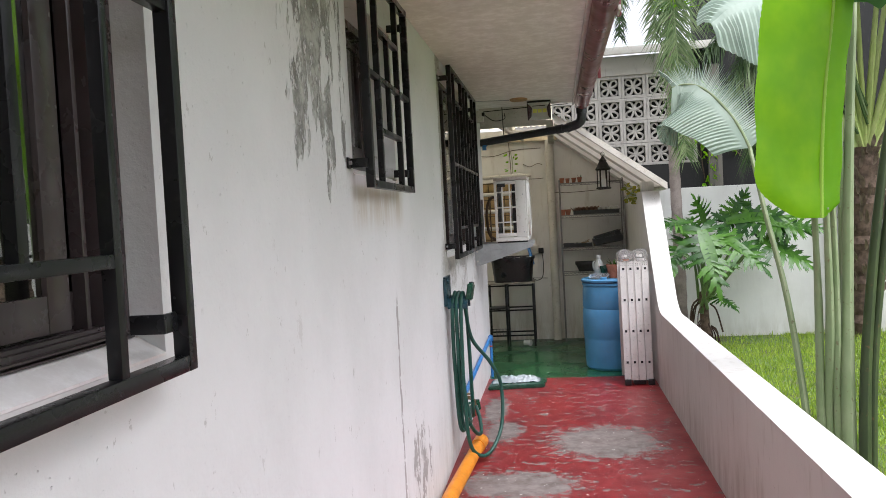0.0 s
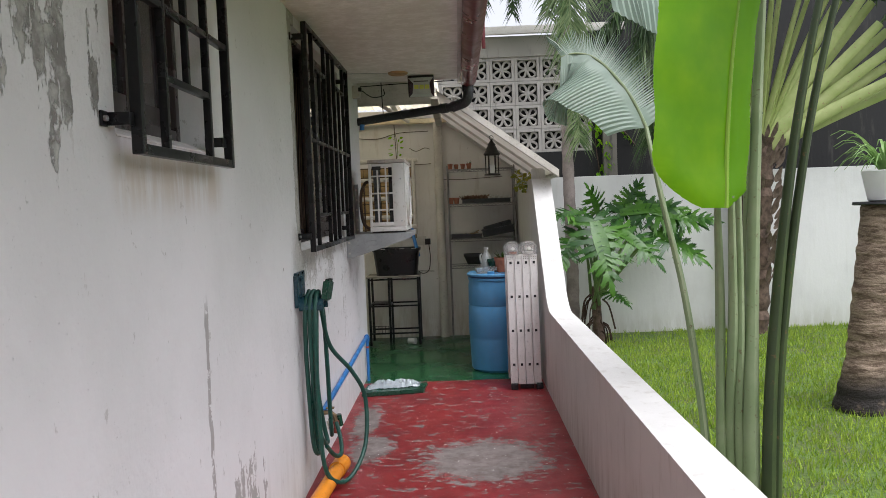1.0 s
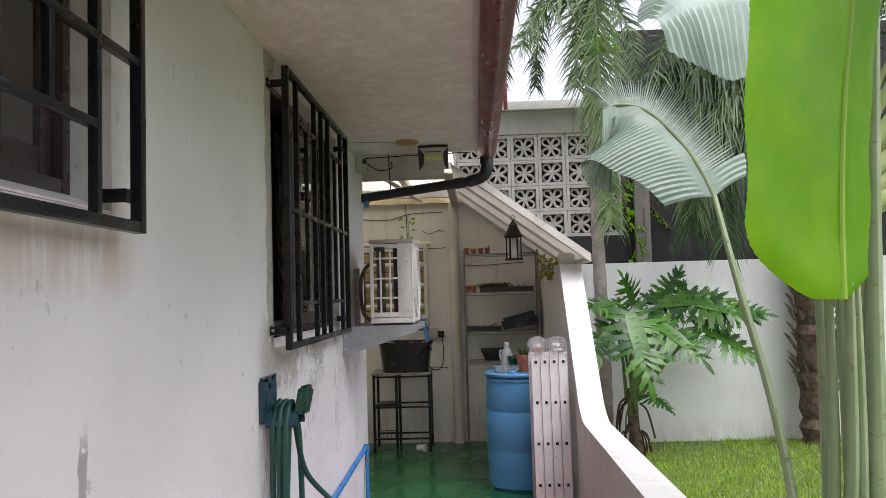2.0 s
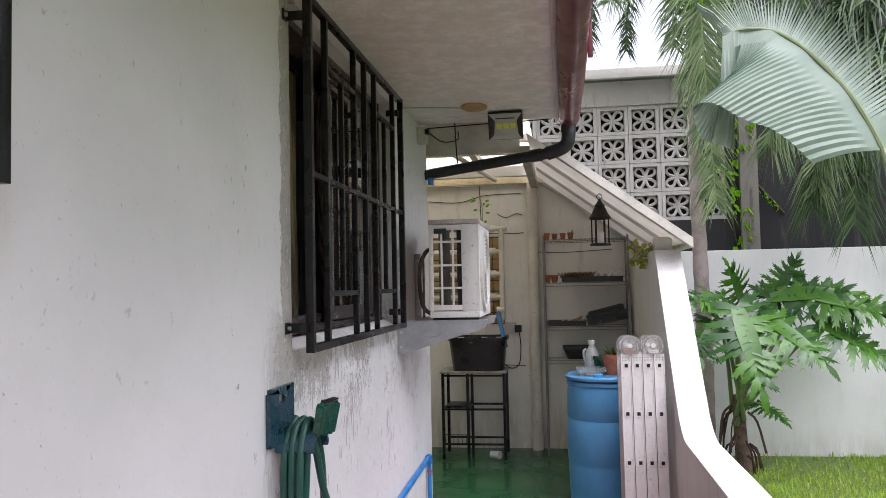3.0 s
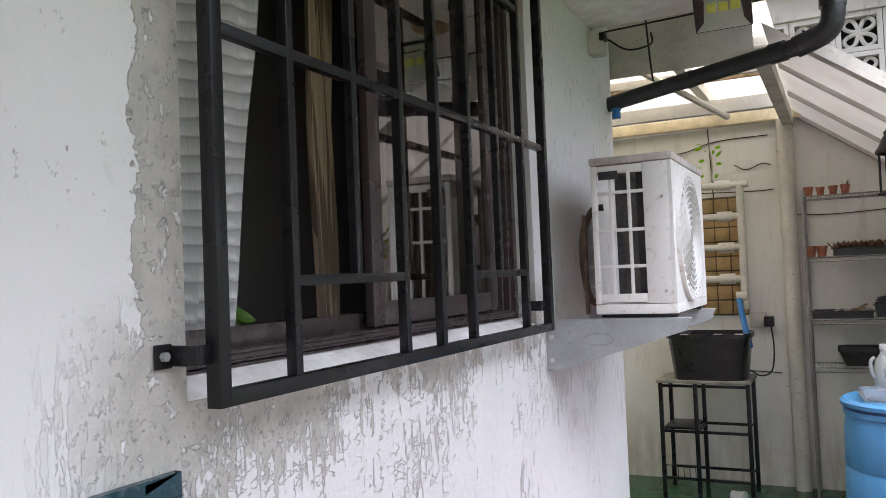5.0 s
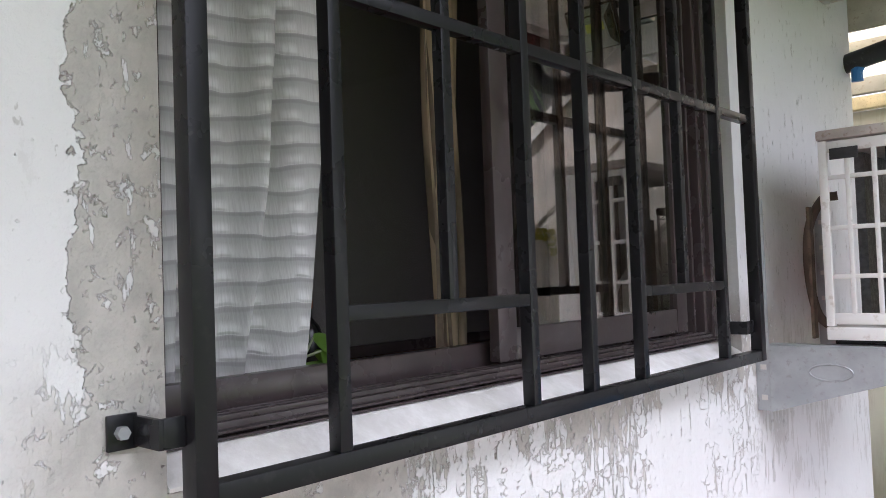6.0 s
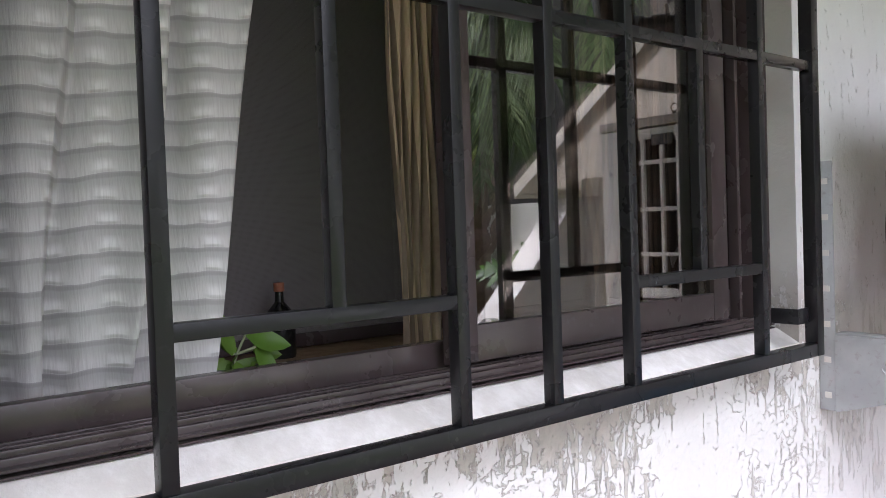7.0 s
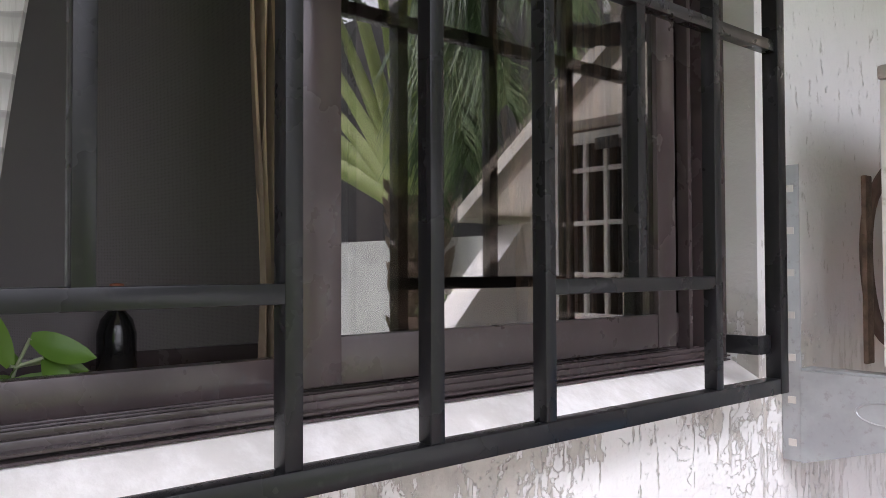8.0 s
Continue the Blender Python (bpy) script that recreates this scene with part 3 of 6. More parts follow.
BARS = [0.203, 0.625, 0.813, 1.008, 1.423]
for nm, y, dz in (("window_grille", 5.227, 0.0), ("window_grille", -0.31, 0.03)):
    z0, z1, zm, zl, zu = 1.342 + dz, 2.592 + dz, 1.963 + dz, 1.533 + dz, 2.395 + dz
    grille(nm, y, y + 1.639, z0, z1, [y + b for b in BARS],
           [(y + 0.425, zl, zu), (y + 1.215, zl, zu)],
           [(y, y + 1.639, zm), (y + BARS[0], y + BARS[1], zl), (y + BARS[3], y + BARS[4], zl),
            (y + BARS[0], y + BARS[1], zu), (y + BARS[3], y + BARS[4], zu)],
           "black painted square-bar steel grille over a sliding window")
grille("window_grille", 2.84, 3.655, 1.742, 2.55, [3.035, 3.43], [(3.235, 1.955, 2.345)],
       [(2.84, 3.655, 2.155), (3.035, 3.43, 1.955), (3.035, 3.43, 2.345)],
       "small black painted steel grille over a narrow window")


def ring(y0, y1, z0, z1, x0, x1, w, bm=None, bottom=None):
    """A rectangular frame of four butted members."""
    lo = w if bottom is None else bottom
    b = box(x0, x1, y0, y0 + w, z0, z1, 0.002, bm)
    b = box(x0, x1, y1 - w, y1, z0, z1, 0.002, b)
    b = box(x0 + 0.001, x1 - 0.001, y0 + w, y1 - w, z0, z0 + lo, 0.002, b)
    return box(x0 + 0.001, x1 - 0.001, y0 + w, y1 - w, z1 - w, z1, 0.002, b)


def sliding_window(number, y0, y1, z0, z1, split, screen=True):
    w = thing("window_%d" % number, (-0.75, y0, z0), "", "")
    w["kind"] = "structure"
    # sloping white sill outside the frame
    part("window_sill", prism([(-0.872, z0), (-0.668, z0 + 0.001), (-0.668, z0 + 0.006), (-0.722, z0 + 0.036), (-0.872, z0 + 0.04)], "y", y0 + 0.002, y1 - 0.002), M["soffit"], w)
    b = ring(y0 + 0.002, y1 - 0.002, z0 + 0.041, z1 - 0.002, -0.86, -0.735, 0.03, bottom=0.018)
    for x in (-0.745, -0.765, -0.785, -0.805, -0.825):
        b = box(x - 0.003, x + 0.003, y0 + 0.03, y1 - 0.03, z0 + 0.059, z0 + 0.067, 0.001, b)
    for k in range(2):
        b = box(-0.735, -0.718, y0 + 0.02, y1 - 0.02, z0 + 0.039 + 0.008 * k, z0 + 0.042 + 0.008 * k, 0.0, b)
    part("window_frame", b, M["bronze"], w)
    # sliding leaf in front, glazed
    s = part("sash", ring(split, y1 - 0.16, z0 + 0.074, z1 - 0.035, -0.772, -0.748, 0.058, bottom=0.062), M["bronze"], w, "dark bronze sliding sash")
    pane = part("pane", box(-0.7615, -0.7585, split + 0.056, y1 - 0.218, z0 + 0.134, z1 - 0.09), M["glass"], s, "tinted glass pane")
    pane.visible_shadow = False
    # the leaf behind it, pushed towards the far side
    s2 = part("sash", ring(split + 0.10, y1 - 0.06, z0 + 0.074, z1 - 0.035, -0.80, -0.778, 0.045, bottom=0.06), M["bronze"], w)
    p2 = part("pane", box(-0.7905, -0.7875, split + 0.143, y1 - 0.103, z0 + 0.132, z1 - 0.08), M["glass"], s2)
    p2.visible_shadow = False
    b = box(-0.83, -0.745, y1 - 0.062, y1 - 0.034, z0 + 0.062, z1 - 0.035, 0.002)
    b = box(-0.83, -0.755, y1 - 0.105, y1 - 0.092, z0 + 0.062, z1 - 0.035, 0.002, b)
    part("jamb", b, M["bronze"], w)
    # empty leaf track and its lower rail on the open side
    part("sash_rail", box(-0.822, -0.795, y0 + 0.035, split + 0.03, z0 + 0.064, z0 + 0.109, 0.003), M["bronze"], w)
    part("sash_stile", box(-0.822, -0.795, y0 + 0.035, y0 + 0.07, z0 + 0.11, z1 - 0.036, 0.003), M["bronze"], w)
    if screen:
        s3 = part("screen_frame", ring(y0 - 0.1, y1 + 0.05, z0 + 0.045, z1 + 0.05, -1.36, -1.335, 0.03), M["bronze"], w)
        net = part("insect_screen", box(-1.3485, -1.348, y0 - 0.07, y1 + 0.02, z0 + 0.075, z1 + 0.02), M["screen"], s3)
    return w


sliding_window(1, *W3, 5.955)
sliding_window(2, *W1, 0.42)
w = thing("window_3", (-0.77, W2[0], W2[2]), "", "")
w["kind"] = "structure"
part("window_sill", prism([(-0.87, W2[2]), (-0.668, W2[2] + 0.001), (-0.668, W2[2] + 0.006), (-0.76, W2[2] + 0.045), (-0.87, W2[2] + 0.05)], "y", W2[0] + 0.002, W2[1] - 0.002), M["soffit"], w)
part("window_frame", ring(W2[0] + 0.002, W2[1] - 0.002, W2[2] + 0.05, W2[3] - 0.002, -0.84, -0.775, 0.035), M["bronze"], w)
for a, c in ((W2[0] + 0.04, W2[0] + 0.40), (W2[0] + 0.39, W2[1] - 0.04)):
    s = part("sash", ring(a, c, W2[2] + 0.088, W2[3] - 0.04, -0.80 if a < 3 else -0.825, -0.778 if a < 3 else -0.803, 0.05, bottom=0.07), M["bronze"], w)
    x = -0.789 if a < 3 else -0.814
    pn = part("pane", box(x - 0.0015, x + 0.0015, a + 0.048, c - 0.048, W2[2] + 0.156, W2[3] - 0.09), M["glass"], s)
    pn.visible_shadow = False


def hanging_cloth(name, y_top, y_bot, z0, z1, x, folds, depth, material, label, flat=False):
    """Pleated cloth; y_top and y_bot are (left, right) at its top and foot."""
    b = bmesh.new()
    nu, nv = folds * (24 if flat else 10), 26
    grid = []
    for j in range(nv + 1):
        v = j / nv
        row = []
        for i in range(nu + 1):
            u = i / nu
            a, c = [y_top[k] * v + y_bot[k] * (1 - v) for k in (0, 1)]
            wob = math.sin(u * folds * 2 * math.pi + 0.7 * math.sin(3 * v + u * 5)) + 0.4 * math.sin(u * folds * 5.1 + 2 * v)
            if flat:
                p = (u * folds + 0.12 * math.sin(2.3 * v + u * 4)) % 1.0
                wob = (2 * p / 0.86 - 1 if p < 0.86 else 1 - 2 * (p - 0.86) / 0.14) + 0.25 * math.sin(u * folds * 9 + 3 * v)
            row.append(b.verts.new((x + depth * wob * (0.75 + 0.25 * (1 - v)), a + (c - a) * u + 0.006 * math.sin(9 * v + 7 * u), z0 + (z1 - z0) * v + 0.012 * math.sin(u * 17) * (1 - v))))
        grid.append(row)
    for r, s in zip(grid, grid[1:]):
        for i in range(nu):
            b.faces.new((r[i], r[i + 1], s[i + 1], s[i]))
    ob = solo(name, b, material, label, "curtain", smooth=80, origin=(x, y_bot[0], z0))
    return ob


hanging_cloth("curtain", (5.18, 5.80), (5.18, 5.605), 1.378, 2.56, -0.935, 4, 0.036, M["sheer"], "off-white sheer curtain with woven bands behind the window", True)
hanging_cloth("curtain", (5.98, 6.10), (6.00, 6.09), 1.378, 2.56, -0.955, 6, 0.013, M["drape"], "narrow beige and brown striped drape gathered behind the window")
hanging_cloth("curtain", (6.40, 6.86), (6.55, 6.86), 1.378, 2.56, -0.955, 5, 0.018, M["drape"], "brown striped drape gathered behind tinted glass")

for ya, yb in ((5.10, 6.95), (-0.4, 1.4)):
    rod = thing("curtain_rod", (-0.94, ya, 2.57), "dark metal curtain rod above the window", "curtain rod", "curtain rods")
    part("rod", tube([(-0.94, ya, 2.57), (-0.94, yb, 2.57)], 0.011, 10), M["bronze"], rod)
    for y in (ya + 0.05, yb - 0.05):
        part("bracket", box(-0.95, -0.872, y - 0.008, y + 0.008, 2.555, 2.585, 0.002), M["bronze"], rod)

# inner ledge with a potted vine and a bottle
solo("window_ledge", box(-1.38, -0.872, 5.1, 7.0, 1.335, 1.376, 0.004), M["timber"], kind="structure")
solo("window_ledge", box(-1.38, -0.872, -0.45, 1.42, 1.325, 1.366, 0.004), M["timber"], kind="structure")


def heart_leaf(bm, at, tip, width, curl=0.25):
    """A pointed oval leaf from its stalk end to its tip."""
    at, tip = Vector(at), Vector(tip)
    d = tip - at
    side = d.cross(Vector((1.0, 0.2, 0.5))).normalized()
    nrm = side.cross(d.normalized())
    rows = []
    for k in range(7):
        t = k / 6
        w = width * math.sin(math.pi * min(t * 0.93 + 0.07, 1.0)) ** 0.7 * (1 - 0.25 * t)
        c = at + d * t + nrm * (-curl * width * math.sin(math.pi * t))
        rows.append([bm.verts.new(c + side * s * w + nrm * (0.25 * abs(s) * w)) for s in (-1, -0.5, 0, 0.5, 1)])
    for r, s in zip(rows, rows[1:]):
        for i in range(4):
            bm.faces.new((r[i], r[i + 1], s[i + 1], s[i]))


vine = thing("potted_vine", (-1.02, 5.72, 1.376), "heart-leaved green vine in a low dark pot on the inner ledge", "plant")
vine.scale = (0.75, 0.75, 0.85)
vine.location.y -= 0.02
part("pot", lathe([(0, 0), (0.05, 0), (0.062, 0.045), (0.056, 0.045), (0.05, 0.03), (0, 0.03)], (-1.02, 5.70, 1.376), 18), M["tub"], vine)
b = bmesh.new()
for at, tip, wd in (((-1.0, 5.70, 1.425), (-0.985, 5.665, 1.525), 0.026), ((-0.995, 5.73, 1.465), (-0.98, 5.835, 1.440), 0.032), ((-0.99, 5.75, 1.435), (-0.975, 5.80, 1.385), 0.03),
                    ((-1.03, 5.76, 1.425), (-1.04, 5.84, 1.415), 0.024), ((-1.0, 5.68, 1.415), (-0.99, 5.61, 1.385), 0.022), ((-1.0, 5.70, 1.405), (-0.98, 5.73, 1.365), 0.026), ((-1.02, 5.68, 1.40), (-1.03, 5.62, 1.41), 0.016), ((-1.02, 5.72, 1.42), (-1.05, 5.68, 1.47), 0.018), ((-1.0, 5.74, 1.40), (-0.99, 5.79, 1.385), 0.018)):
    heart_leaf(b, (at[0], at[1], at[2] + 0.022), (tip[0], tip[1], tip[2] + 0.012), wd * 0.88, 0.4)
for k in range(7):
    y = 5.655 + 0.028 * k
    heart_leaf(b, (-1.03, 5.71, 1.42), (-1.0 - 0.02 * (k % 3), y - 0.03, 1.40 + 0.014 * (k % 4)), 0.013, 0.5)
part("leaves", b, leaf_mat("vine_leaf", (0.17, 0.30, 0.045), (0.10, 0.20, 0.03), 0.35, thin=0.3), vine)
b = bmesh.new()
for tip in ((-1.0, 5.70, 1.425), (-0.995, 5.73, 1.465), (-0.99, 5.75, 1.435), (-1.03, 5.76, 1.425)):
    tube([(-1.02, 5.70, 1.40), (-1.01, 5.712, 1.445), (tip[0], tip[1], tip[2] + 0.022)], 0.003, 6, b)
part("stalk", b, M["stalk"], vine)
bot = thing("bottle", (-1.26, 5.90, 1.376), "dark glass bottle with a reddish cap on the inner ledge", "bottle")
part("glass", lathe([(0, 0), (0.030, 0), (0.032, 0.008), (0.032, 0.075), (0.026, 0.098), (0.010, 0.118), (0.009, 0.142)], (-1.26, 5.90, 1.376), 20), plain("dark_bottle", (0.012, 0.012, 0.012), 0.12, vary=0.1), bot)
part("cap", lathe([(0.011, 0.14), (0.0115, 0.142), (0.0115, 0.158), (0, 0.16)], (-1.26, 5.90, 1.376), 14), M["terracotta"], bot, "reddish cap")

# ---- eaves ----
g = thing("roof_gutter", (0.33, 2.4, 2.58), "maroon painted metal eaves gutter along the fascia board", "gutter")
prof = [(x + 0.03, z) for x, z in [(0.252, 2.60), (0.262, 2.585), (0.30, 2.565), (0.335, 2.565), (0.365, 2.585), (0.385, 2.62), (0.395, 2.68), (0.40, 2.76), (0.412, 2.775), (0.408, 2.79), (0.392, 2.785), (0.388, 2.77), (0.26, 2.77), (0.252, 2.78)]]
part("trough", prism(prof, "y", -3.0, 7.74), M["maroon"], g)
for y in (0.4, 2.4, 4.35, 6.3):
    part("bracket", box(0.425, 0.448, y - 0.015, y + 0.015, 2.62, 2.80, 0.003), M["maroon"], g)
part("light_patch", box(0.405, 0.418, 4.02, 4.16, 2.575, 2.60, 0.002), M["sheet"], g, "scuffed pale edge")
solo("fascia", box(0.256, 0.2815, -3.0, 7.85, 2.63, 2.86, 0.004), M["sheet"], kind="structure")
dp = thing("downpipe", (0.3, 7.7, 2.4), "black plastic rainwater pipe sloping across under the eaves", "pipe")
path = smooth_path([(0.34, 7.68, 2.60), (0.34, 7.69, 2.50), (0.31, 7.71, 2.44), (0.20, 7.745, 2.405)], 6)
part("elbow", tube(path, 0.045, 16), M["pvc_black"], dp)
part("pipe", tube([(0.21, 7.74, 2.407), (-0.25, 7.92, 2.377), (-0.70, 8.10, 2.345)], 0.037, 16), M["pvc_black"], dp)
part("collar", tube([(0.16, 7.76, 2.404), (0.10, 7.784, 2.40)], 0.043, 16), M["pvc_black"], dp)
part("collar", tube([(0.34, 7.69, 2.53), (0.34, 7.69, 2.585)], 0.051, 16), M["pvc_black"], dp)
part("strap", tube([(-0.24, 7.915, 2.377), (-0.262, 7.925, 2.376)], 0.0395, 14), M["pvc_black"], dp)
part("end_cap", tube([(-0.60, 8.06, 2.352), (-0.63, 8.072, 2.31), (-0.63, 8.075, 2.27)], 0.022, 10), M["pvc_blue"], dp, "short blue outlet")
# flood lamp under the eaves: tilted black case with a pale face
fl = thing("flood_lamp", (-0.055, 7.56, 2.66), "slim black flood lamp with yellow light panels under the eaves", "lamp")
fc, tilt = (-0.055, 7.55, 2.565), 24
part("case", spin_y(box(-0.165, 0.055, 7.545, 7.575, 2.475, 2.655, 0.006), fc, tilt, "X"), M["black"], fl)
part("face", spin_y(box(-0.160, 0.050, 7.538, 7.546, 2.479, 2.646, 0.003), fc, tilt, "X"), plain("lamp_glass", (0.44, 0.49, 0.47), 0.2, vary=0.12), fl, "pale glass face")
for pts in ([(-0.160, 2.646), (-0.160, 2.479), (-0.128, 2.515), (-0.120, 2.60)], [(0.050, 2.479), (0.050, 2.646), (0.018, 2.60), (0.026, 2.515)]):
    part("side_bevel", spin_y(prism(pts, "y", 7.534, 7.541), fc, tilt, "X"), M["tub"], fl, "black sloping side")
for k in range(3):
    x = -0.112 + 0.045 * k
    part("light_panel", spin_y(box(x, x + 0.036, 7.533, 7.539, 2.55, 2.585, 0.001), fc, tilt, "X"), plain("yellow_diodes", (0.62, 0.66, 0.12), 0.4, vary=0.15), fl, "yellow light panel")
part("lettering", spin_y(box(-0.115, 0.005, 7.535, 7.539, 2.612, 2.619), fc, tilt, "X"), M["tub"], fl, "dark band of lettering")
part("lettering", spin_y(box(-0.115, 0.005, 7.535, 7.539, 2.508, 2.512), fc, tilt, "X"), M["galv"], fl)
part("bracket", box(-0.15, 0.04, 7.57, 7.60, 2.635, 2.661, 0.003), M["black"], fl)
solo("ceiling_plate", lathe([(0, 0), (0.075, 0), (0.082, 0.006), (0.082, 0.012), (0, 0.012)], (-0.235, 7.38, 2.6475), 28, squash=1.35), plain("tan_plate", (0.45, 0.27, 0.11), 0.5, vary=0.3),
     "oval tan cover plate under the eaves", "cover plate", origin=(-0.235, 7.38, 2.655))
sw = thing("soffit_wire", (-0.4, 7.35, 2.655), "thin pale wire along the underside of the eaves", "cable")
part("wire", tube(smooth_path([(-0.665, 7.28, 2.652), (-0.5, 7.33, 2.655), (-0.32, 7.38, 2.655)], 4), 0.003, 6), M["galv"], sw)
jb = thing("junction_box", (-0.66, 7.80, 2.58), "grubby white cable box with black wires on the wall", "junction box")
part("body", box(-0.668, -0.60, 7.76, 7.84, 2.52, 2.63, 0.006), M["sheet"], jb)
part("socket", box(-0.612, -0.585, 7.745, 7.80, 2.575, 2.61, 0.004), M["black"], jb)
for pts in ([(-0.59, 7.80, 2.59), (-0.50, 7.82, 2.53), (-0.40, 7.84, 2.545), (-0.40, 7.85, 2.60)], [(-0.60, 7.79, 2.62), (-0.2, 7.80, 2.635), (0.22, 7.78, 2.64)], [(-0.42, 7.85, 2.66), (-0.42, 7.9, 2.5), (-0.42, 7.95, 2.40)]):
    part("wire", tube(smooth_path(pts, 5), 0.0045, 6), M["black"], jb)

# ---- condenser unit on its bracket ----
ac = thing("air_conditioner_unit", (-0.33, 7.35, 1.35), "off-white outdoor condenser unit on grey wall brackets", "air conditioner")
X0, X1, Y0, Y1, Z0, Z1 = -0.476, -0.19, 7.024, 7.68, 1.372, 1.935
part("lid", box(X0 - 0.004, X1 + 0.006, Y0 - 0.004, Y1 + 0.004, Z1 - 0.028, Z1, 0.008), M["ac_lid"], ac, "dusty top cover")
part("base", box(X0, X1, Y0, Y1, Z0, Z0 + 0.035, 0.004), M["ac"], ac)
front = slab_holes("x", X1 - 0.012, X1, Y0 + 0.001, Y1, Z0 + 0.036, Z1 - 0.029, [])
fp = part("front_panel", front, M["ac"], ac)
fy, fz = 7.30, 1.645
def disc_x(r0, r1, x0, x1, y, z, seg=40):
    b = bmesh.new()
    rr = []
    for (r, x) in ((r0, x0), (r1, x0), (r1, x1), (r0, x1)):
        rr.append([b.verts.new((x, y + r * math.cos(2 * math.pi * k / seg), z + r * math.sin(2 * math.pi * k / seg))) for k in range(seg)])
    for a, c in zip(rr, rr[1:] + rr[:1]):
        for k in range(seg):
            b.faces.new((a[k], a[(k + 1) % seg], c[(k + 1) % seg], c[k]))
    return b
part("shroud", disc_x(0.226, 0.240, X1 - 0.001, X1 + 0.016, fy, fz), M["ac"], fp)
part("fan_hole", lathe([(0, 0), (0.222, 0)], (0, 0, 0), 40), M["ac_guard"], fp).matrix_basis = Matrix.Translation(Vector((X1 + 0.003, fy, fz)) - ORG[ac]) @ Matrix.Rotation(radians(90), 4, "Y") @ Matrix.Translation(ORG[ac])
for r in range(9):
    part("guard_ring", disc_x(0.035 + 0.022 * r, 0.039 + 0.022 * r, X1 + 0.012, X1 + 0.018, fy, fz, 28), M["ac"], fp)
for k in range(36):
    a = 2 * math.pi * k / 36
    part("guard_rib", tube([(X1 + 0.010, fy + 0.195 * math.cos(a), fz + 0.195 * math.sin(a)), (X1 + 0.016, fy + 0.228 * math.cos(a), fz + 0.228 * math.sin(a))], 0.004, 5), M["ac"], fp)
# end grid: corner posts, rails, slender cross bars
eg = part("end_frame", box(X1 - 0.10, X1 - 0.012, Y0, Y0 + 0.014, Z0 + 0.036, Z1 - 0.029, 0.004), M["ac"], ac)
part("corner_post", box(X0, X0 + 0.022, Y0 + 0.001, Y0 + 0.016, Z0 + 0.036, Z1 - 0.029, 0.003), M["ac"], eg)
for z, h in ((Z0 + 0.042, 0.03), (1.535, 0.012), (1.665, 0.012), (1.80, 0.012), (Z1 - 0.062, 0.03)):
    part("grid_bar", box(X0 + 0.022, X1 - 0.10, Y0 + 0.002, Y0 + 0.012, z, z + h, 0.002), M["ac"], eg)
for x in (-0.405, -0.34):
    part("grid_bar", box(x - 0.006, x + 0.006, Y0 + 0.001, Y0 + 0.011, Z0 + 0.07, Z1 - 0.06, 0.002), M["ac"], eg)
part("plate", box(X0 + 0.03, X0 + 0.10, Y0 - 0.003, Y0 + 0.002, Z1 - 0.082, Z1 - 0.052, 0.001), M["ac_dark"], eg, "dark rating plate")
for z in (1.45, 1.78):
    part("screw", tube([(X1 - 0.035, Y0 - 0.003, z), (X1 - 0.035, Y0 + 0.003, z)], 0.006, 8), M["galv"], eg)
part("cover_strip", box(X0 - 0.048, X0 - 0.038, Y0 + 0.03, Y0 + 0.06, Z0, Z1 - 0.20, 0.003), M["bark_dark"], ac)
part("coil", box(X0 + 0.004, X0 + 0.03, Y0 + 0.33, Y1 - 0.01, Z0 + 0.036, Z1 - 0.03), M["fin"], ac)
part("cabinet", box(X1 - 0.13, X1 - 0.10, Y0 + 0.03, Y0 + 0.20, Z0 + 0.04, Z1 - 0.05, 0.004), M["ac_dark"], ac)
fan = part("fan", tube([(X1 - 0.06, fy, fz), (X1 - 0.16, fy, fz)], 0.05, 16), M["ac"], ac, "pale fan")
for k in range(3):
    a0 = 2 * math.pi * k / 3 + 2.3
    b = bmesh.new()
    rows = []
    for i in range(8):
        r = 0.045 + 0.022 * i
        rows.append([b.verts.new((X1 - 0.15 + 0.09 * s, fy + r * math.cos(a0 + (s - 0.5) * 1.2), fz + r * math.sin(a0 + (s - 0.5) * 1.2))) for s in (0, 0.33, 0.66, 1)])
    for r, s in zip(rows, rows[1:]):
        for i in range(3):
            b.faces.new((r[i], r[i + 1], s[i + 1], s[i]))
    part("blade", b, M["ac"], fan)
for y in (7.08, 7.60):
    part("foot", box(X0 + 0.01, X1 - 0.01, y - 0.02, y + 0.02, Z0 - 0.014, Z0, 0.003), M["tub"], ac)
lag = smooth_path([(-0.48, 7.20, 1.77), (-0.52, 7.19, 1.76), (-0.555, 7.175, 1.68), (-0.56, 7.17, 1.55), (-0.54, 7.175, 1.43), (-0.49, 7.19, 1.385)], 5)
part("lagged_pipe", tube(lag, 0.013, 10), plain("brown_lagging", (0.10, 0.065, 0.045), 0.8, vary=0.4), ac, "brown lagged pipe")
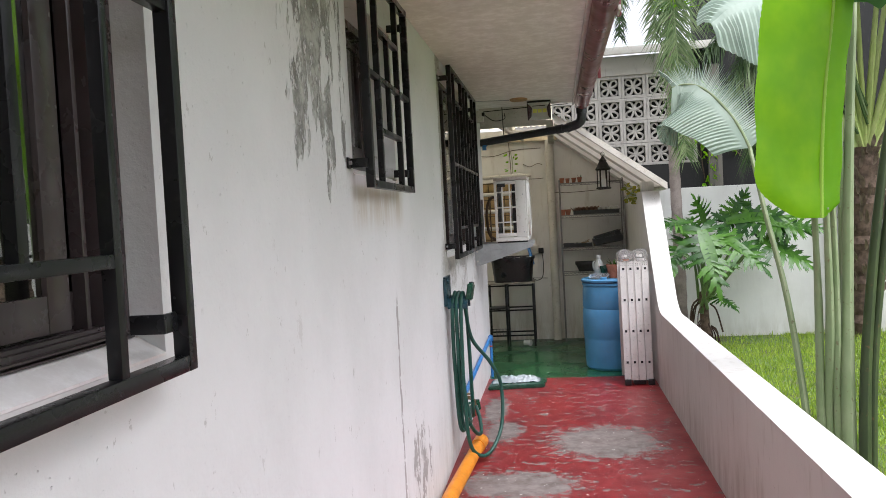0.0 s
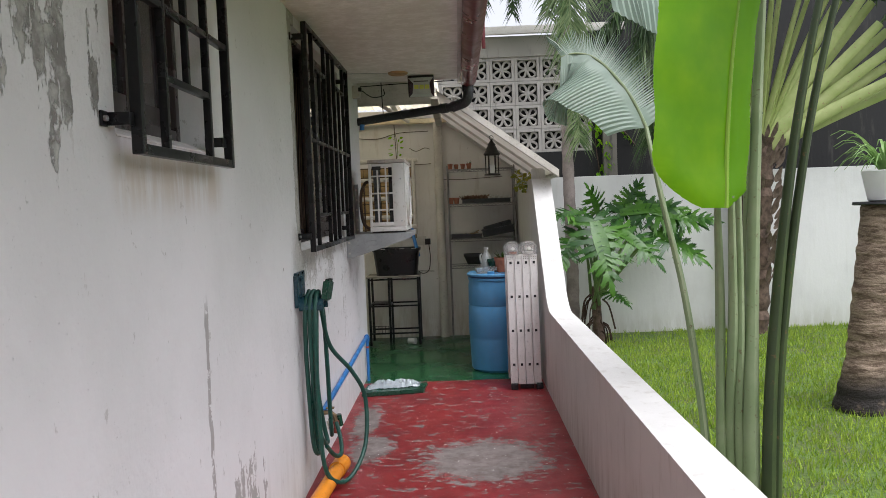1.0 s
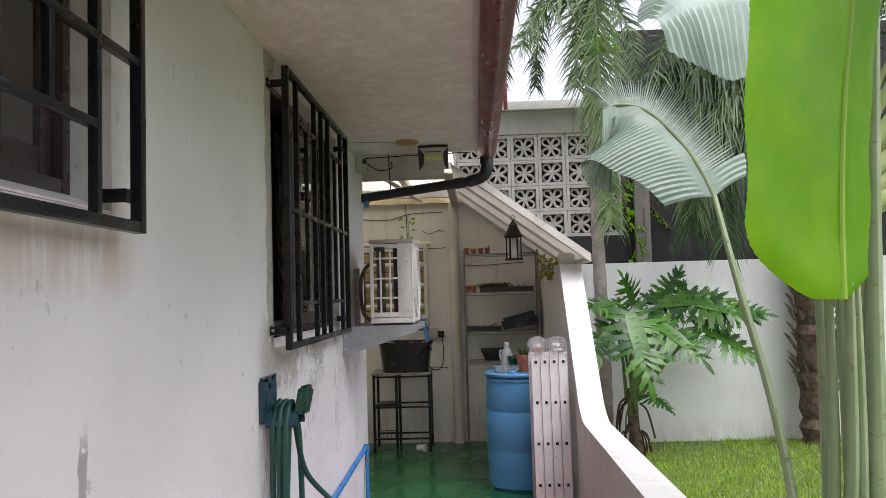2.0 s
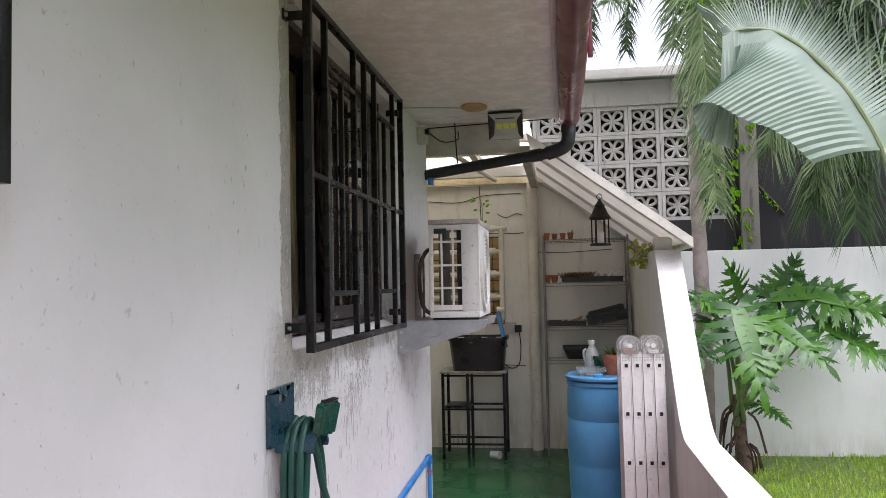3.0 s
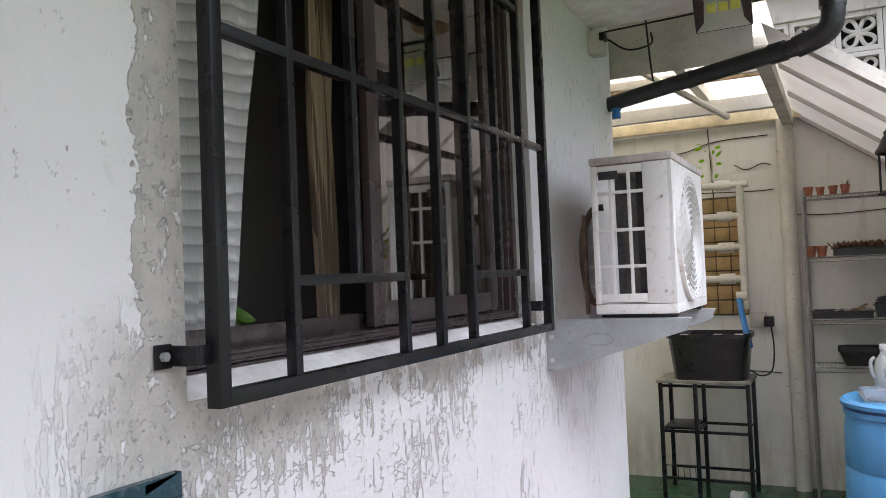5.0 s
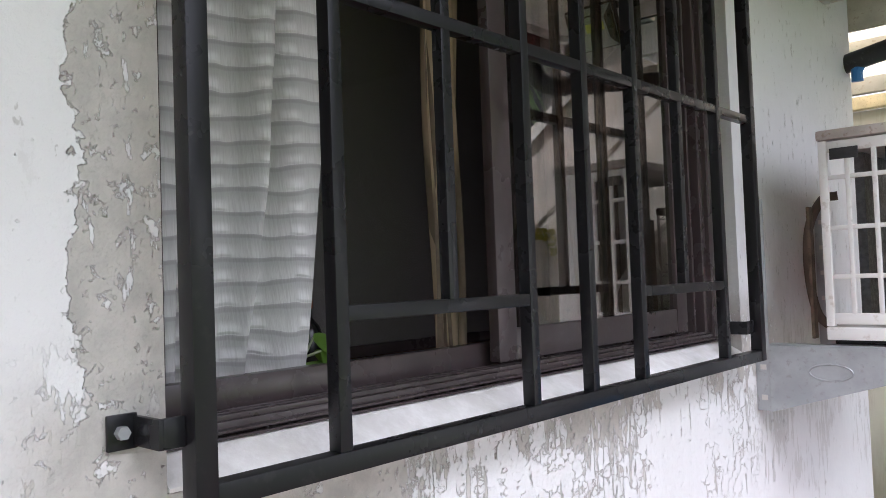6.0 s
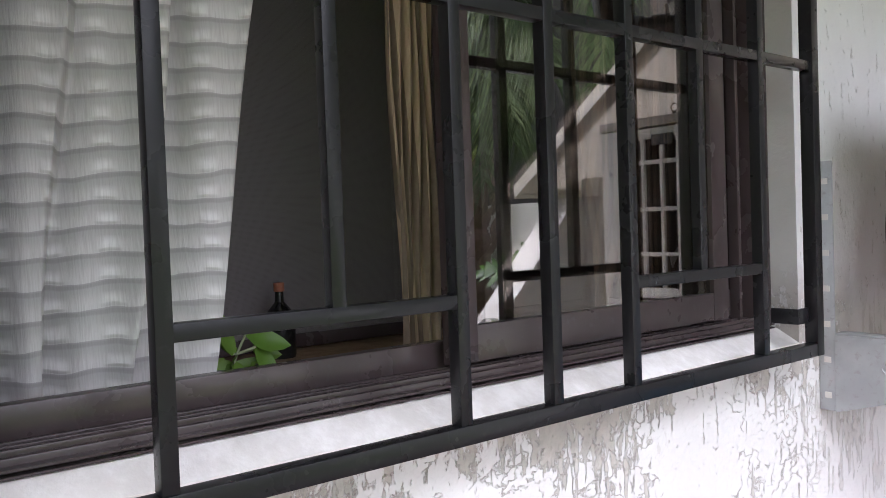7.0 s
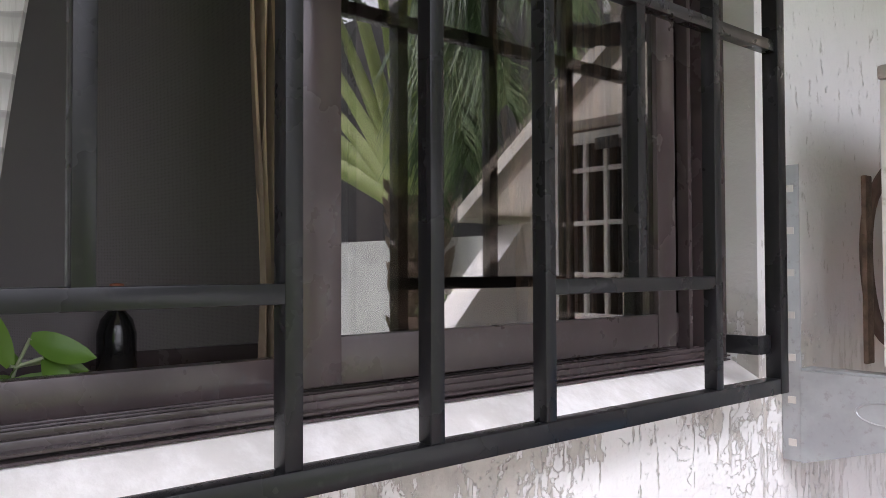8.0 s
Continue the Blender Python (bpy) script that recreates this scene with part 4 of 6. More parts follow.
for y, nm in ((7.045, 0), (7.62, 1)):
    br = thing("wall_bracket", (-0.66, y, 1.345), "grey galvanised steel bracket bolted to the wall under the condenser", "bracket", "condenser brackets")
    b = box(-0.669, -0.664, y - 0.02, y + 0.02, 1.17, 1.765, 0.001)
    b = box(-0.669, -0.63, y - 0.024, y - 0.019, 1.17, 1.765, 0.001, b)
    part("upright", b, M["galv"], br)
    part("side_plate", prism([(-0.63, 1.168), (-0.16, 1.315), (-0.15, 1.352), (-0.63, 1.352)], "y", y - 0.026, y - 0.022), M["galv"], br)
    part("arm", box(-0.63, -0.15, y - 0.022, y + 0.022, 1.352, 1.3575, 0.001), M["galv"], br)
    part("pressed_oval", tube([(-0.47 + 0.055 * math.cos(k * 0.3142), y - 0.0265, 1.285 + 0.022 * math.sin(k * 0.3142)) for k in range(21)], 0.0025, 6, cap=False), M["galv"], br)
    for k in range(7):
        z = 1.20 + 0.085 * k
        part("slot", box(-0.656, -0.640, y - 0.0255, y - 0.0235, z, z + 0.014), M["sheet"], br)

# ---- hose on its holder, tap and loose pipes ----
hh = thing("hose_holder", (-0.6, 5.1, 1.0), "dark green plastic hose holder screwed to the wall", "hose holder")
plate = slab_holes("x", -0.668, -0.652, 4.965, 5.19, 1.045, 1.23, [(5.045, 5.115, 1.178, 1.205)])
bmesh.ops.dissolve_limit(plate, angle_limit=0.02, verts=plate.verts[:], edges=plate.edges[:])
corners = [e for e in plate.edges if abs(e.verts[0].co.x - e.verts[1].co.x) > 0.01]
bmesh.ops.bevel(plate, geom=corners, offset=0.014, segments=4, affect="EDGES")
part("back_plate", plate, M["holder"], hh)
saddle = bmesh.new()
prev = None
for k in range(13):
    a = math.pi * (0.02 + 0.96 * k / 12)
    y, z = 5.09 + 0.085 * math.cos(a), 1.025 + 0.075 * math.sin(a)
    cur = [saddle.verts.new((x, y, z)) for x in (-0.654, -0.525)] + [saddle.verts.new((x, 5.09 + 0.073 * math.cos(a), 1.018 + 0.065 * math.sin(a))) for x in (-0.525, -0.654)]
    if prev:
        for i in range(4):
            saddle.faces.new((prev[i], prev[(i + 1) % 4], cur[(i + 1) % 4], cur[i]))
    prev = cur
part("saddle", saddle, M["holder"], hh)
for k in range(4):
    x = -0.64 + 0.028 * k
    part("rib", tube([(x, 5.03, 1.092), (x, 5.09, 1.108), (x, 5.15, 1.09)], 0.004, 6), M["holder"], hh)
lip = prism([(5.03, 1.075), (5.205, 1.055), (5.22, 1.155), (5.21, 1.17), (5.045, 1.185), (5.03, 1.175)], "x", -0.545, -0.512, 0.008)
spin_y(lip, (-0.53, 5.1, 1.05), 10, "Y")
part("front_lip", lip, M["holder_lid"], hh, "bottle green front lip")
for k in range(6):
    y = 5.05 + 0.026 * k
    part("lip_slot", spin_y(box(-0.536, -0.516, y, y + 0.012, 1.188 - 0.0625 * (y - 4.99), 1.193 - 0.0625 * (y - 4.99)), (-0.53, 5.1, 1.05), 10, "Y"), M["black"], hh)
hz = thing("garden_hose", (-0.58, 5.1, 0.0), "dark green garden hose coiled over its wall holder", "garden hose")
loops = [
    [(-0.63, 5.02, 0.75), (-0.625, 5.015, 1.020), (-0.615, 5.07, 1.105), (-0.61, 5.10, 1.070), (-0.61, 5.07, 0.6), (-0.61, 5.10, 0.32), (-0.60, 5.10, 0.22), (-0.62, 5.05, 0.30), (-0.63, 5.02, 0.75)],
    [(-0.60, 5.01, 0.7), (-0.60, 5.015, 1.030), (-0.59, 5.07, 1.115), (-0.58, 5.11, 1.060), (-0.59, 5.09, 0.62), (-0.58, 5.17, 0.36), (-0.56, 5.16, 0.26), (-0.58, 5.06, 0.34), (-0.60, 5.01, 0.7)],
    [(-0.575, 5.0, 0.6), (-0.57, 5.01, 1.020), (-0.56, 5.08, 1.120), (-0.555, 5.12, 1.020), (-0.53, 5.20, 0.80), (-0.43, 5.33, 0.62), (-0.37, 5.40, 0.45), (-0.37, 5.34, 0.20), (-0.43, 5.22, 0.06), (-0.50, 5.10, 0.05), (-0.56, 5.02, 0.18), (-0.575, 5.0, 0.6)],
    [(-0.56, 5.15, 1.070), (-0.555, 5.19, 0.95), (-0.55, 5.20, 0.70), (-0.55, 5.22, 0.45), (-0.55, 5.24, 0.32), (-0.56, 5.30, 0.26), (-0.58, 5.40, 0.27), (-0.60, 5.50, 0.30)],
    [(-0.56, 5.12, 0.25), (-0.53, 5.20, 0.17), (-0.51, 5.30, 0.15), (-0.52, 5.36, 0.22), (-0.55, 5.42, 0.30)],
]
for pts in loops:
    part("coil", tube(smooth_path(pts, 8), 0.0125, 10), M["hose"], hz)
tap = thing("garden_tap", (-0.62, 5.5, 0.33), "weathered brass tap with green hose connectors on the wall", "tap")
brass = plain("dull_brass", (0.30, 0.21, 0.12), 0.4, 0.7, 0.4, 18)
part("body", tube([(-0.66, 5.52, 0.335), (-0.60, 5.52, 0.335), (-0.575, 5.52, 0.315), (-0.57, 5.52, 0.27)], 0.014, 10), brass, tap)
part("handle", box(-0.625, -0.575, 5.505, 5.535, 0.358, 0.368, 0.004), brass, tap)
part("connector", tube([(-0.57, 5.52, 0.28), (-0.57, 5.52, 0.21)], 0.021, 12), plain("red_collar", (0.30, 0.06, 0.04), 0.5), tap, "red collar")
part("connector", tube([(-0.56, 5.56, 0.31), (-0.55, 5.565, 0.24)], 0.02, 12), M["holder_lid"], tap, "green connector")
part("connector", tube([(-0.60, 5.47, 0.30), (-0.59, 5.46, 0.25)], 0.019, 12), M["pvc_white"], tap)
bp = thing("water_pipe", (-0.64, 6.7, 0.0), "bright blue plastic water pipe clipped along the wall", "pipe")
part("run", tube([(-0.645, 5.52, 0.34), (-0.645, 6.6, 0.368), (-0.645, 7.85, 0.405)], 0.017, 12), M["pvc_blue"], bp)
part("elbow", tube(smooth_path([(-0.645, 7.83, 0.405), (-0.645, 7.872, 0.40), (-0.645, 7.876, 0.36)], 5), 0.022, 12), M["pvc_blue"], bp)
part("drop", tube([(-0.645, 7.876, 0.37), (-0.645, 7.876, 0.0)], 0.014, 12), M["pvc_blue"], bp)
part("band", tube([(-0.645, 7.876, 0.315), (-0.645, 7.876, 0.30)], 0.0165, 12), plain("red_tape", (0.45, 0.06, 0.04), 0.5), bp, "red tape")
op = thing("waste_pipe", (-0.6, 4.6, 0.0), "orange plastic pipe lying on the floor against the wall", "pipe")
part("pipe", tube([(-0.62, 2.6, 0.05), (-0.605, 4.2, 0.05), (-0.535, 5.36, 0.05)], 0.042, 18), M["orange"], op)
part("socket_end", tube([(-0.54, 5.30, 0.05), (-0.527, 5.44, 0.05)], 0.05, 18), M["orange"], op)
mop = thing("floor_squeegee", (-0.36, 7.15, 0.0), "flat green floor tray with a crumpled clear plastic bag on it", "floor tray")
mop.location.y += 0.28
part("tray", spin_y(prism([(-0.635, 6.96), (-0.12, 7.05), (-0.10, 7.32), (-0.62, 7.27)], "z", 0.0, 0.035, 0.008), (-0.36, 7.15, 0), 0), M["holder_lid"], mop)
bag = bmesh.new()
bmesh.ops.create_grid(bag, x_segments=34, y_segments=16, size=0.5)
for v in bag.verts:
    u, s = v.co.x, v.co.y
    hgt = 0.05 * (1 - (2 * u) ** 4) * (1 - (2 * s) ** 2)
    v.co = Vector((-0.38 + u * 0.44, 7.185 + s * 0.16 + 0.06 * u, 0.037 + hgt * (0.75 + 0.9 * abs(noise.noise(Vector((u * 9, s * 7, 1.0))))) + 0.016 * abs(noise.noise(Vector((u * 21, s * 15, 4.0))))))
part("plastic_bag", bag, plain("crumpled_plastic", (0.55, 0.62, 0.66), 0.18, 0.0, 0.3, 12, 0.2, Transmission_Weight=0.35), mop, "crumpled bluish clear plastic")


# ---- the nook: roof, pipes, rack, table, drum, ladder ----
def roof_z(x):
    return 2.555 - 0.735 * (x - 0.08)


# smooth white lean-to sheets in three widths, seen from below, with edge boards
lr = thing("lean_to_roof", (0.6, 9.0, 2.3), "sloping white lean-to roof sheets with aged timber edge boards", "roof")
white_clear = leaf_mat("white_translucent_sheet", (0.80, 0.78, 0.74), (0.66, 0.62, 0.56), 0.5, thin=0.45)
for y0, y1 in ((7.93, 8.62), (8.625, 9.38), (9.385, 10.6)):
    b = bmesh.new()
    rows = []
    for k in range(36):
        x = 0.06 + 1.06 * k / 35
        h = 0.010 + 0.002 * math.sin(k * 0.9 + y0 * 7)
        rows.append([b.verts.new((x, y, roof_z(x) + e)) for e in (h, h + 0.006) for y in (y0, y1)])
    for r, q in zip(rows, rows[1:]):
        b.faces.new((r[0], r[1], q[1], q[0])), b.faces.new((r[2], q[2], q[3], r[3]))
        b.faces.new((r[0], q[0], q[2], r[2])), b.faces.new((r[1], r[3], q[3], q[1]))
    part("sheet", b, white_clear, lr)


def sloped(x0, x1, y0, y1, lo, hi):
    return prism([(x0, roof_z(x0) + lo), (x1, roof_z(x1) + lo), (x1, roof_z(x1) + hi), (x0, roof_z(x0) + hi)], "y", y0, y1)


part("edge_board", sloped(0.20, 1.13, 7.90, 7.928, -0.012, 0.055), M["board"], lr, "aged edge board")
part("edge_board", sloped(0.20, 1.13, 7.935, 8.02, -0.008, 0.006), M["board"], lr)
for y, w in ((8.62, 0.010), (9.38, 0.012), (10.15, 0.028)):
    part("batten", sloped(0.08, 1.08, y - w, y + w, -0.022, 0.006), M["sheet"], lr)
part("end_trim", prism([(1.10, roof_z(1.10) - 0.015), (1.125, roof_z(1.125) - 0.015), (1.125, roof_z(1.125) + 0.04), (1.10, roof_z(1.10) + 0.04)], "y", 7.9285, 10.2), M["board"], lr)
part("ridge_beam", box(0.00, 0.07, 8.2, 10.18, 2.47, 2.545, 0.005), M["board"], lr)
nr = thing("nook_roof", (-1.2, 9.2, 2.7), "aged translucent yellowish roofing over painted beams", "roof")
yel = plain("yellowed_sheet", (0.70, 0.60, 0.40), 0.5, vary=0.25, dirt=(0.35, 0.25, 0.13), Transmission_Weight=0.0)
clear_sheet = leaf_mat("translucent_sheet", (0.86, 0.79, 0.62), (0.75, 0.66, 0.46), 0.5, thin=0.8)
b = bmesh.new()
prev = None
for k in range(241):
    x = -4.0 + k * (4.06 / 240)
    cur = [b.verts.new((x, y, 2.80 - 0.02 * (y - 8.1) + 0.008 * math.sin(k * 1.3))) for y in (8.1, 10.6)]
    if prev:
        b.faces.new((prev[0], cur[0], cur[1], prev[1]))
    prev = cur
part("sheet", b, clear_sheet, nr)
part("fascia_board", box(-4.0, 0.0, 8.20, 8.222, 2.50, 2.77, 0.003), M["board"], nr, "grubby white board facing the path")
part("beam", box(-4.0, 0.05, 8.62, 8.66, 2.66, 2.71, 0.004), M["sheet"], nr)
part("beam", box(-4.0, 0.05, 9.66, 9.72, 2.53, 2.62, 0.004), M["sheet"], nr)
part("beam", box(-4.0, 0.12, 10.10, 10.18, 2.52, 2.60, 0.004), yel, nr, "yellowed beam")
part("beam", box(-0.47, -0.41, 8.62, 10.18, 2.63, 2.70, 0.004), M["nook_wall"], nr)
part("beam", box(-4.0, 0.05, 9.14, 9.18, 2.65, 2.70, 0.004), M["board"], nr)
part("beam", box(-4.0, 0.05, 8.90, 8.93, 2.70, 2.74, 0.004), M["timber"], nr, "bare timber batten")
part("beam", box(-4.0, 0.05, 9.42, 9.45, 2.69, 2.73, 0.004), M["timber"], nr)
part("board", box(-4.0, 0.05, 9.72, 9.90, 2.60, 2.62, 0.003), yel, nr, "yellowed board")
part("strut", tube([(-0.80, 8.75, 2.76), (-0.30, 9.68, 2.50)], 0.022, 8), M["board"], nr, "slanting roof strut")
wb = [(-4.0, -0.1), (1.09, -0.1), (1.09, roof_z(1.09) - 0.001), (0.10, roof_z(0.10) - 0.001), (0.05, 2.52), (-4.0, 2.52)]
solo("wall_nook_back", prism(wb, "y", 10.18, 10.34), M["nook_wall"], kind="structure")

vp = thing("drain_pipe", (-0.025, 10.12, 0.0), "cream painted vertical drain pipe against the wall", "pipe")
vp.location.x += 0.035
part("pipe", tube([(-0.025, 10.12, 0.0), (-0.025, 10.12, 2.52)], 0.052, 18), M["pvc_white"], vp)
for z in (0.9, 1.72, 2.3):
    part("collar", tube([(-0.025, 10.12, z), (-0.025, 10.12, z + 0.07)], 0.058, 18), M["pvc_white"], vp)
mf = thing("pipe_manifold", (-0.36, 10.0, 1.2), "cream plastic pipe ladder with side branches", "pipe")
mf.location += Vector((0.03, 0, -0.03))
part("riser", tube([(-0.315, 10.0, 1.26), (-0.315, 10.0, 2.12)], 0.026, 12), M["pvc_white"], mf)
for z in (2.115, 1.90, 1.685, 1.47):
    part("branch", tube([(-1.0, 10.0, z), (-0.26 if z > 2.1 else -0.30, 10.0, z)], 0.024, 12), M["pvc_white"], mf)
    part("coupling", tube([(-0.47, 10.0, z), (-0.37, 10.0, z)], 0.036, 12), M["pvc_white"], mf)
part("hose", tube(smooth_path([(-0.35, 9.99, 1.36), (-0.345, 9.96, 1.28), (-0.315, 9.88, 1.16), (-0.28, 9.80, 1.02)], 5), 0.02, 10), M["pvc_blue"], mf, "blue water hose")
part("cap", tube([(-0.37, 9.99, 1.35), (-0.30, 9.99, 1.35)], 0.03, 12), M["pvc_white"], mf)
# lattice panel behind the pipes
lp = thing("lattice_panel", (-0.43, 10.15, 1.3), "tan tiled panel with dark joints on the back wall", "panel")
part("backing", box(-1.0, -0.28, 10.165, 10.179, 1.18, 2.02), plain("dark_joint", (0.14, 0.10, 0.06), 0.8), lp)
tan = plain("tan_tile", (0.46, 0.31, 0.13), 0.6, vary=0.3, dirt=(0.25, 0.17, 0.08))
for i in range(7):
    for j in range(8):
        x, z = -0.98 + 0.10 * i, 1.19 + 0.103 * j
        part("tile", box(x, x + 0.092, 10.155, 10.166, z, z + 0.094, 0.003), tan, lp)
sp = thing("hanging_sprig", (-0.48, 9.95, 2.12), "small green climbing sprig above the pipes", "plant")
b = bmesh.new()
for k in range(14):
    a = random.uniform(0, 6.28)
    p = Vector((-0.46 + 0.05 * math.cos(a), 9.93, 2.14 + 0.018 * k))
    heart_leaf(b, p, p + Vector((0.05 * math.cos(a), -0.02, random.uniform(-0.03, 0.03))), 0.014)
part("leaves", b, M["bright_leaf"], sp)
part("stem", tube(smooth_path([(-0.46, 9.97, 2.12), (-0.45, 9.95, 2.25), (-0.47, 9.95, 2.39)], 4), 0.004, 6), M["stalk"], sp)
fitting = thing("pipe_fitting", (-0.36, 9.72, 0.0), "loose white plastic pipe fitting on the green floor", "pipe fitting")
part("elbow", tube([(-0.40, 9.72, 0.035), (-0.335, 9.70, 0.035)], 0.032, 14), M["white_plastic"], fitting)
yy = -0.335
part("mouth", tube([(yy, 9.70, 0.035), (yy + 0.02, 9.69, 0.035)], 0.037, 14), M["white_plastic"], fitting)
ot = thing("wall_outlet", (-0.2, 10.16, 1.14), "grey-white socket with a black plug on the back wall", "socket")
part("plate", box(-0.28, -0.17, 10.15, 10.179, 1.09, 1.20, 0.006), M["sheet"], ot)
part("plug", box(-0.185, -0.12, 10.11, 10.16, 1.10, 1.17, 0.006), M["black"], ot, "black plug")
part("cord", tube(smooth_path([(-0.14, 10.12, 1.10), (-0.13, 10.13, 0.95), (-0.15, 10.14, 0.80), (-0.22, 10.14, 0.76), (-0.29, 10.12, 0.80)], 6), 0.005, 6), M["black"], ot)
cw = thing("wall_cable", (-0.4, 10.17, 2.4), "thin dark wires strung along the back wall", "cable")
for pts in ([(-1.0, 10.174, 2.38), (-0.7, 10.172, 2.36), (-0.45, 10.172, 2.42), (-0.1, 10.172, 2.43)], [(-0.33, 10.172, 2.24), (-0.25, 10.172, 2.20), (-0.15, 10.172, 2.235), (-0.09, 10.172, 2.22)], [(-0.62, 10.172, 2.06), (-0.2, 10.172, 2.045), (-0.08, 10.172, 2.05)],
            [(0.05, 10.172, 1.86), (0.3, 10.172, 1.85), (0.75, 10.172, 1.87)], [(-0.5, 10.172, 2.56), (-0.48, 10.172, 2.0)], [(-0.09, 10.172, 0.78), (-0.5, 10.172, 0.80)]):
    part("wire", tube(smooth_path(pts, 4), 0.004, 6), M["bark_dark"], cw)

tb = thing("work_stand", (-0.58, 9.82, 0.0), "black steel stand with open lower rails and a thin top", "table")
part("top", box(-0.84, -0.24, 9.63, 10.03, 0.765, 0.785, 0.004), plain("worn_board", (0.33, 0.31, 0.27), 0.7, vary=0.4), tb, "worn board top")
for x in (-0.815, -0.59, -0.262):
    for y in (9.66, 10.0):
        part("leg", box(x - 0.013, x + 0.013, y - 0.013, y + 0.013, 0.0, 0.765, 0.002), M["black"], tb)
for z in (0.445, 0.135, 0.745):
    for y in (9.66, 10.0):
        part("rail", box(-0.802, -0.275, y - 0.009, y + 0.009, z - 0.009, z + 0.009, 0.002), M["black"], tb)
for x in (-0.815, -0.59):
    part("rail", box(x - 0.009, x + 0.009, 9.673, 9.987, 0.435, 0.453, 0.002), M["black"], tb)
part("shelf", box(-0.80, -0.605, 9.675, 9.985, 0.455, 0.47, 0.003), M["black"], tb)
for k in range(6):
    part("basket_wire", tube([(-0.80 + 0.038 * k, 9.65, 0.145), (-0.80 + 0.038 * k, 9.65, 0.22)], 0.003, 5), M["black"], tb)
part("basket_wire", tube([(-0.805, 9.65, 0.22), (-0.60, 9.65, 0.22)], 0.003, 5), M["black"], tb)


def tapered_tub(name, cx, cy, z, w, d, h, taper, label, cat, material):
    t = thing(name, (cx, cy, z), label, cat)
    b = bmesh.new()
    rings = []
    for f, zz, s in ((taper, 0, 0), (1, h - 0.03, 0), (1.05, h - 0.03, 0), (1.05, h, 0), (0.98, h, 0), (taper - 0.03, 0.012, 0)):
        ring_ = []
        for k in range(32):
            a = 2 * math.pi * k / 32
            e = 5.0
            ca, sa = math.cos(a), math.sin(a)
            r = (abs(ca) ** e + abs(sa) ** e) ** (-1 / e)
            ring_.append(b.verts.new((cx + w / 2 * f * r * ca, cy + d / 2 * f * r * sa, z + zz)))
        rings.append(ring_)
    for a, c in zip(rings, rings[1:]):
        for k in range(32):
            b.faces.new((a[k], a[(k + 1) % 32], c[(k + 1) % 32], c[k]))
    b.faces.new(rings[0][::-1]), b.faces.new(rings[-1])
    part("body", b, material, t)
    return t


tub = tapered_tub("storage_tub", -0.50, 9.81, 0.785, 0.52, 0.36, 0.305, 0.88, "black plastic storage tub on the steel stand", "tub", M["tub"])
for x in (-0.66, -0.45, -0.32):
    part("tape", box(x, x + 0.05, 9.615, 9.632, 1.086, 1.092, 0.001), M["sheet"], tub, "scrap of pale tape")

rk = thing("wire_rack", (0.48, 10.0, 0.8), "tarnished wire shelving rack against the back wall", "shelf rack")
for x in (0.112, 0.868):
    for y in (9.86, 10.14):
        part("post", tube([(x, y, 0.0), (x, y, 2.0)], 0.0095, 10), M["steel"], rk)
for z in (1.955, 1.56, 1.16, 0.855):
    s = part("shelf", tube([(0.112, 9.86, z), (0.868, 9.86, z), (0.868, 10.14, z), (0.112, 10.14, z), (0.112, 9.86, z)], 0.005, 6, cap=False), M["steel"], rk)
    part("edge_wire", tube([(0.112, 9.858, z - 0.028), (0.868, 9.858, z - 0.028)], 0.004, 6), M["steel"], s)
    zig = [(0.112 + 0.0236 * k, 9.858, z - (0.026 if k % 2 else 0.002)) for k in range(33)]
    part("zigzag_wire", tube(zig, 0.0025, 5), M["steel"], s)
    b = bmesh.new()
    for k in range(31):
        tube([(0.124 + 0.0244 * k, 9.86, z + 0.003), (0.124 + 0.0244 * k, 10.14, z + 0.003)], 0.002, 4, b)
    part("deck_wires", b, M["steel"], s)


def pot(name, x, y, z, r, h, material, label, plant=0, group=""):
    p = thing(name, (x, y, z), label, "pot", group)
    part("body", lathe([(0, 0), (r * 0.68, 0), (r * 0.92, h * 0.78), (r, h * 0.78), (r, h), (r * 0.9, h), (r * 0.86, h * 0.85), (0, h * 0.85)], (x, y, z), 20), material, p)
    if plant:
        b = bmesh.new()
        for k in range(plant):
            a = random.uniform(0, 6.28)
            e = Vector((math.cos(a), math.sin(a), random.uniform(0.2, 1.6)))
            base = Vector((x, y, z + h * 0.85))
            heart_leaf(b, base + e * r * 0.2, base + e * r * random.uniform(0.7, 1.2), r * 0.2)
        part("plant", b, M["phil"], p, "green seedling")
    return p


for k, (x, s) in enumerate(((0.145, 1.0), (0.215, 0.9), (0.29, 0.95), (0.36, 1.0))):
    pot("flower_pot", x, 9.93, 1.96, 0.03 * s, 0.062 * s, M["terracotta"], "tiny terracotta pot in a row on the rack", 5 if k == 3 else 0, "tiny pots")
for x in (0.14, 0.205):
    pot("flower_pot", x, 9.93, 1.565, 0.036, 0.07, M["terracotta"], "small terracotta pot beside the seed tray", 0, "small pots")


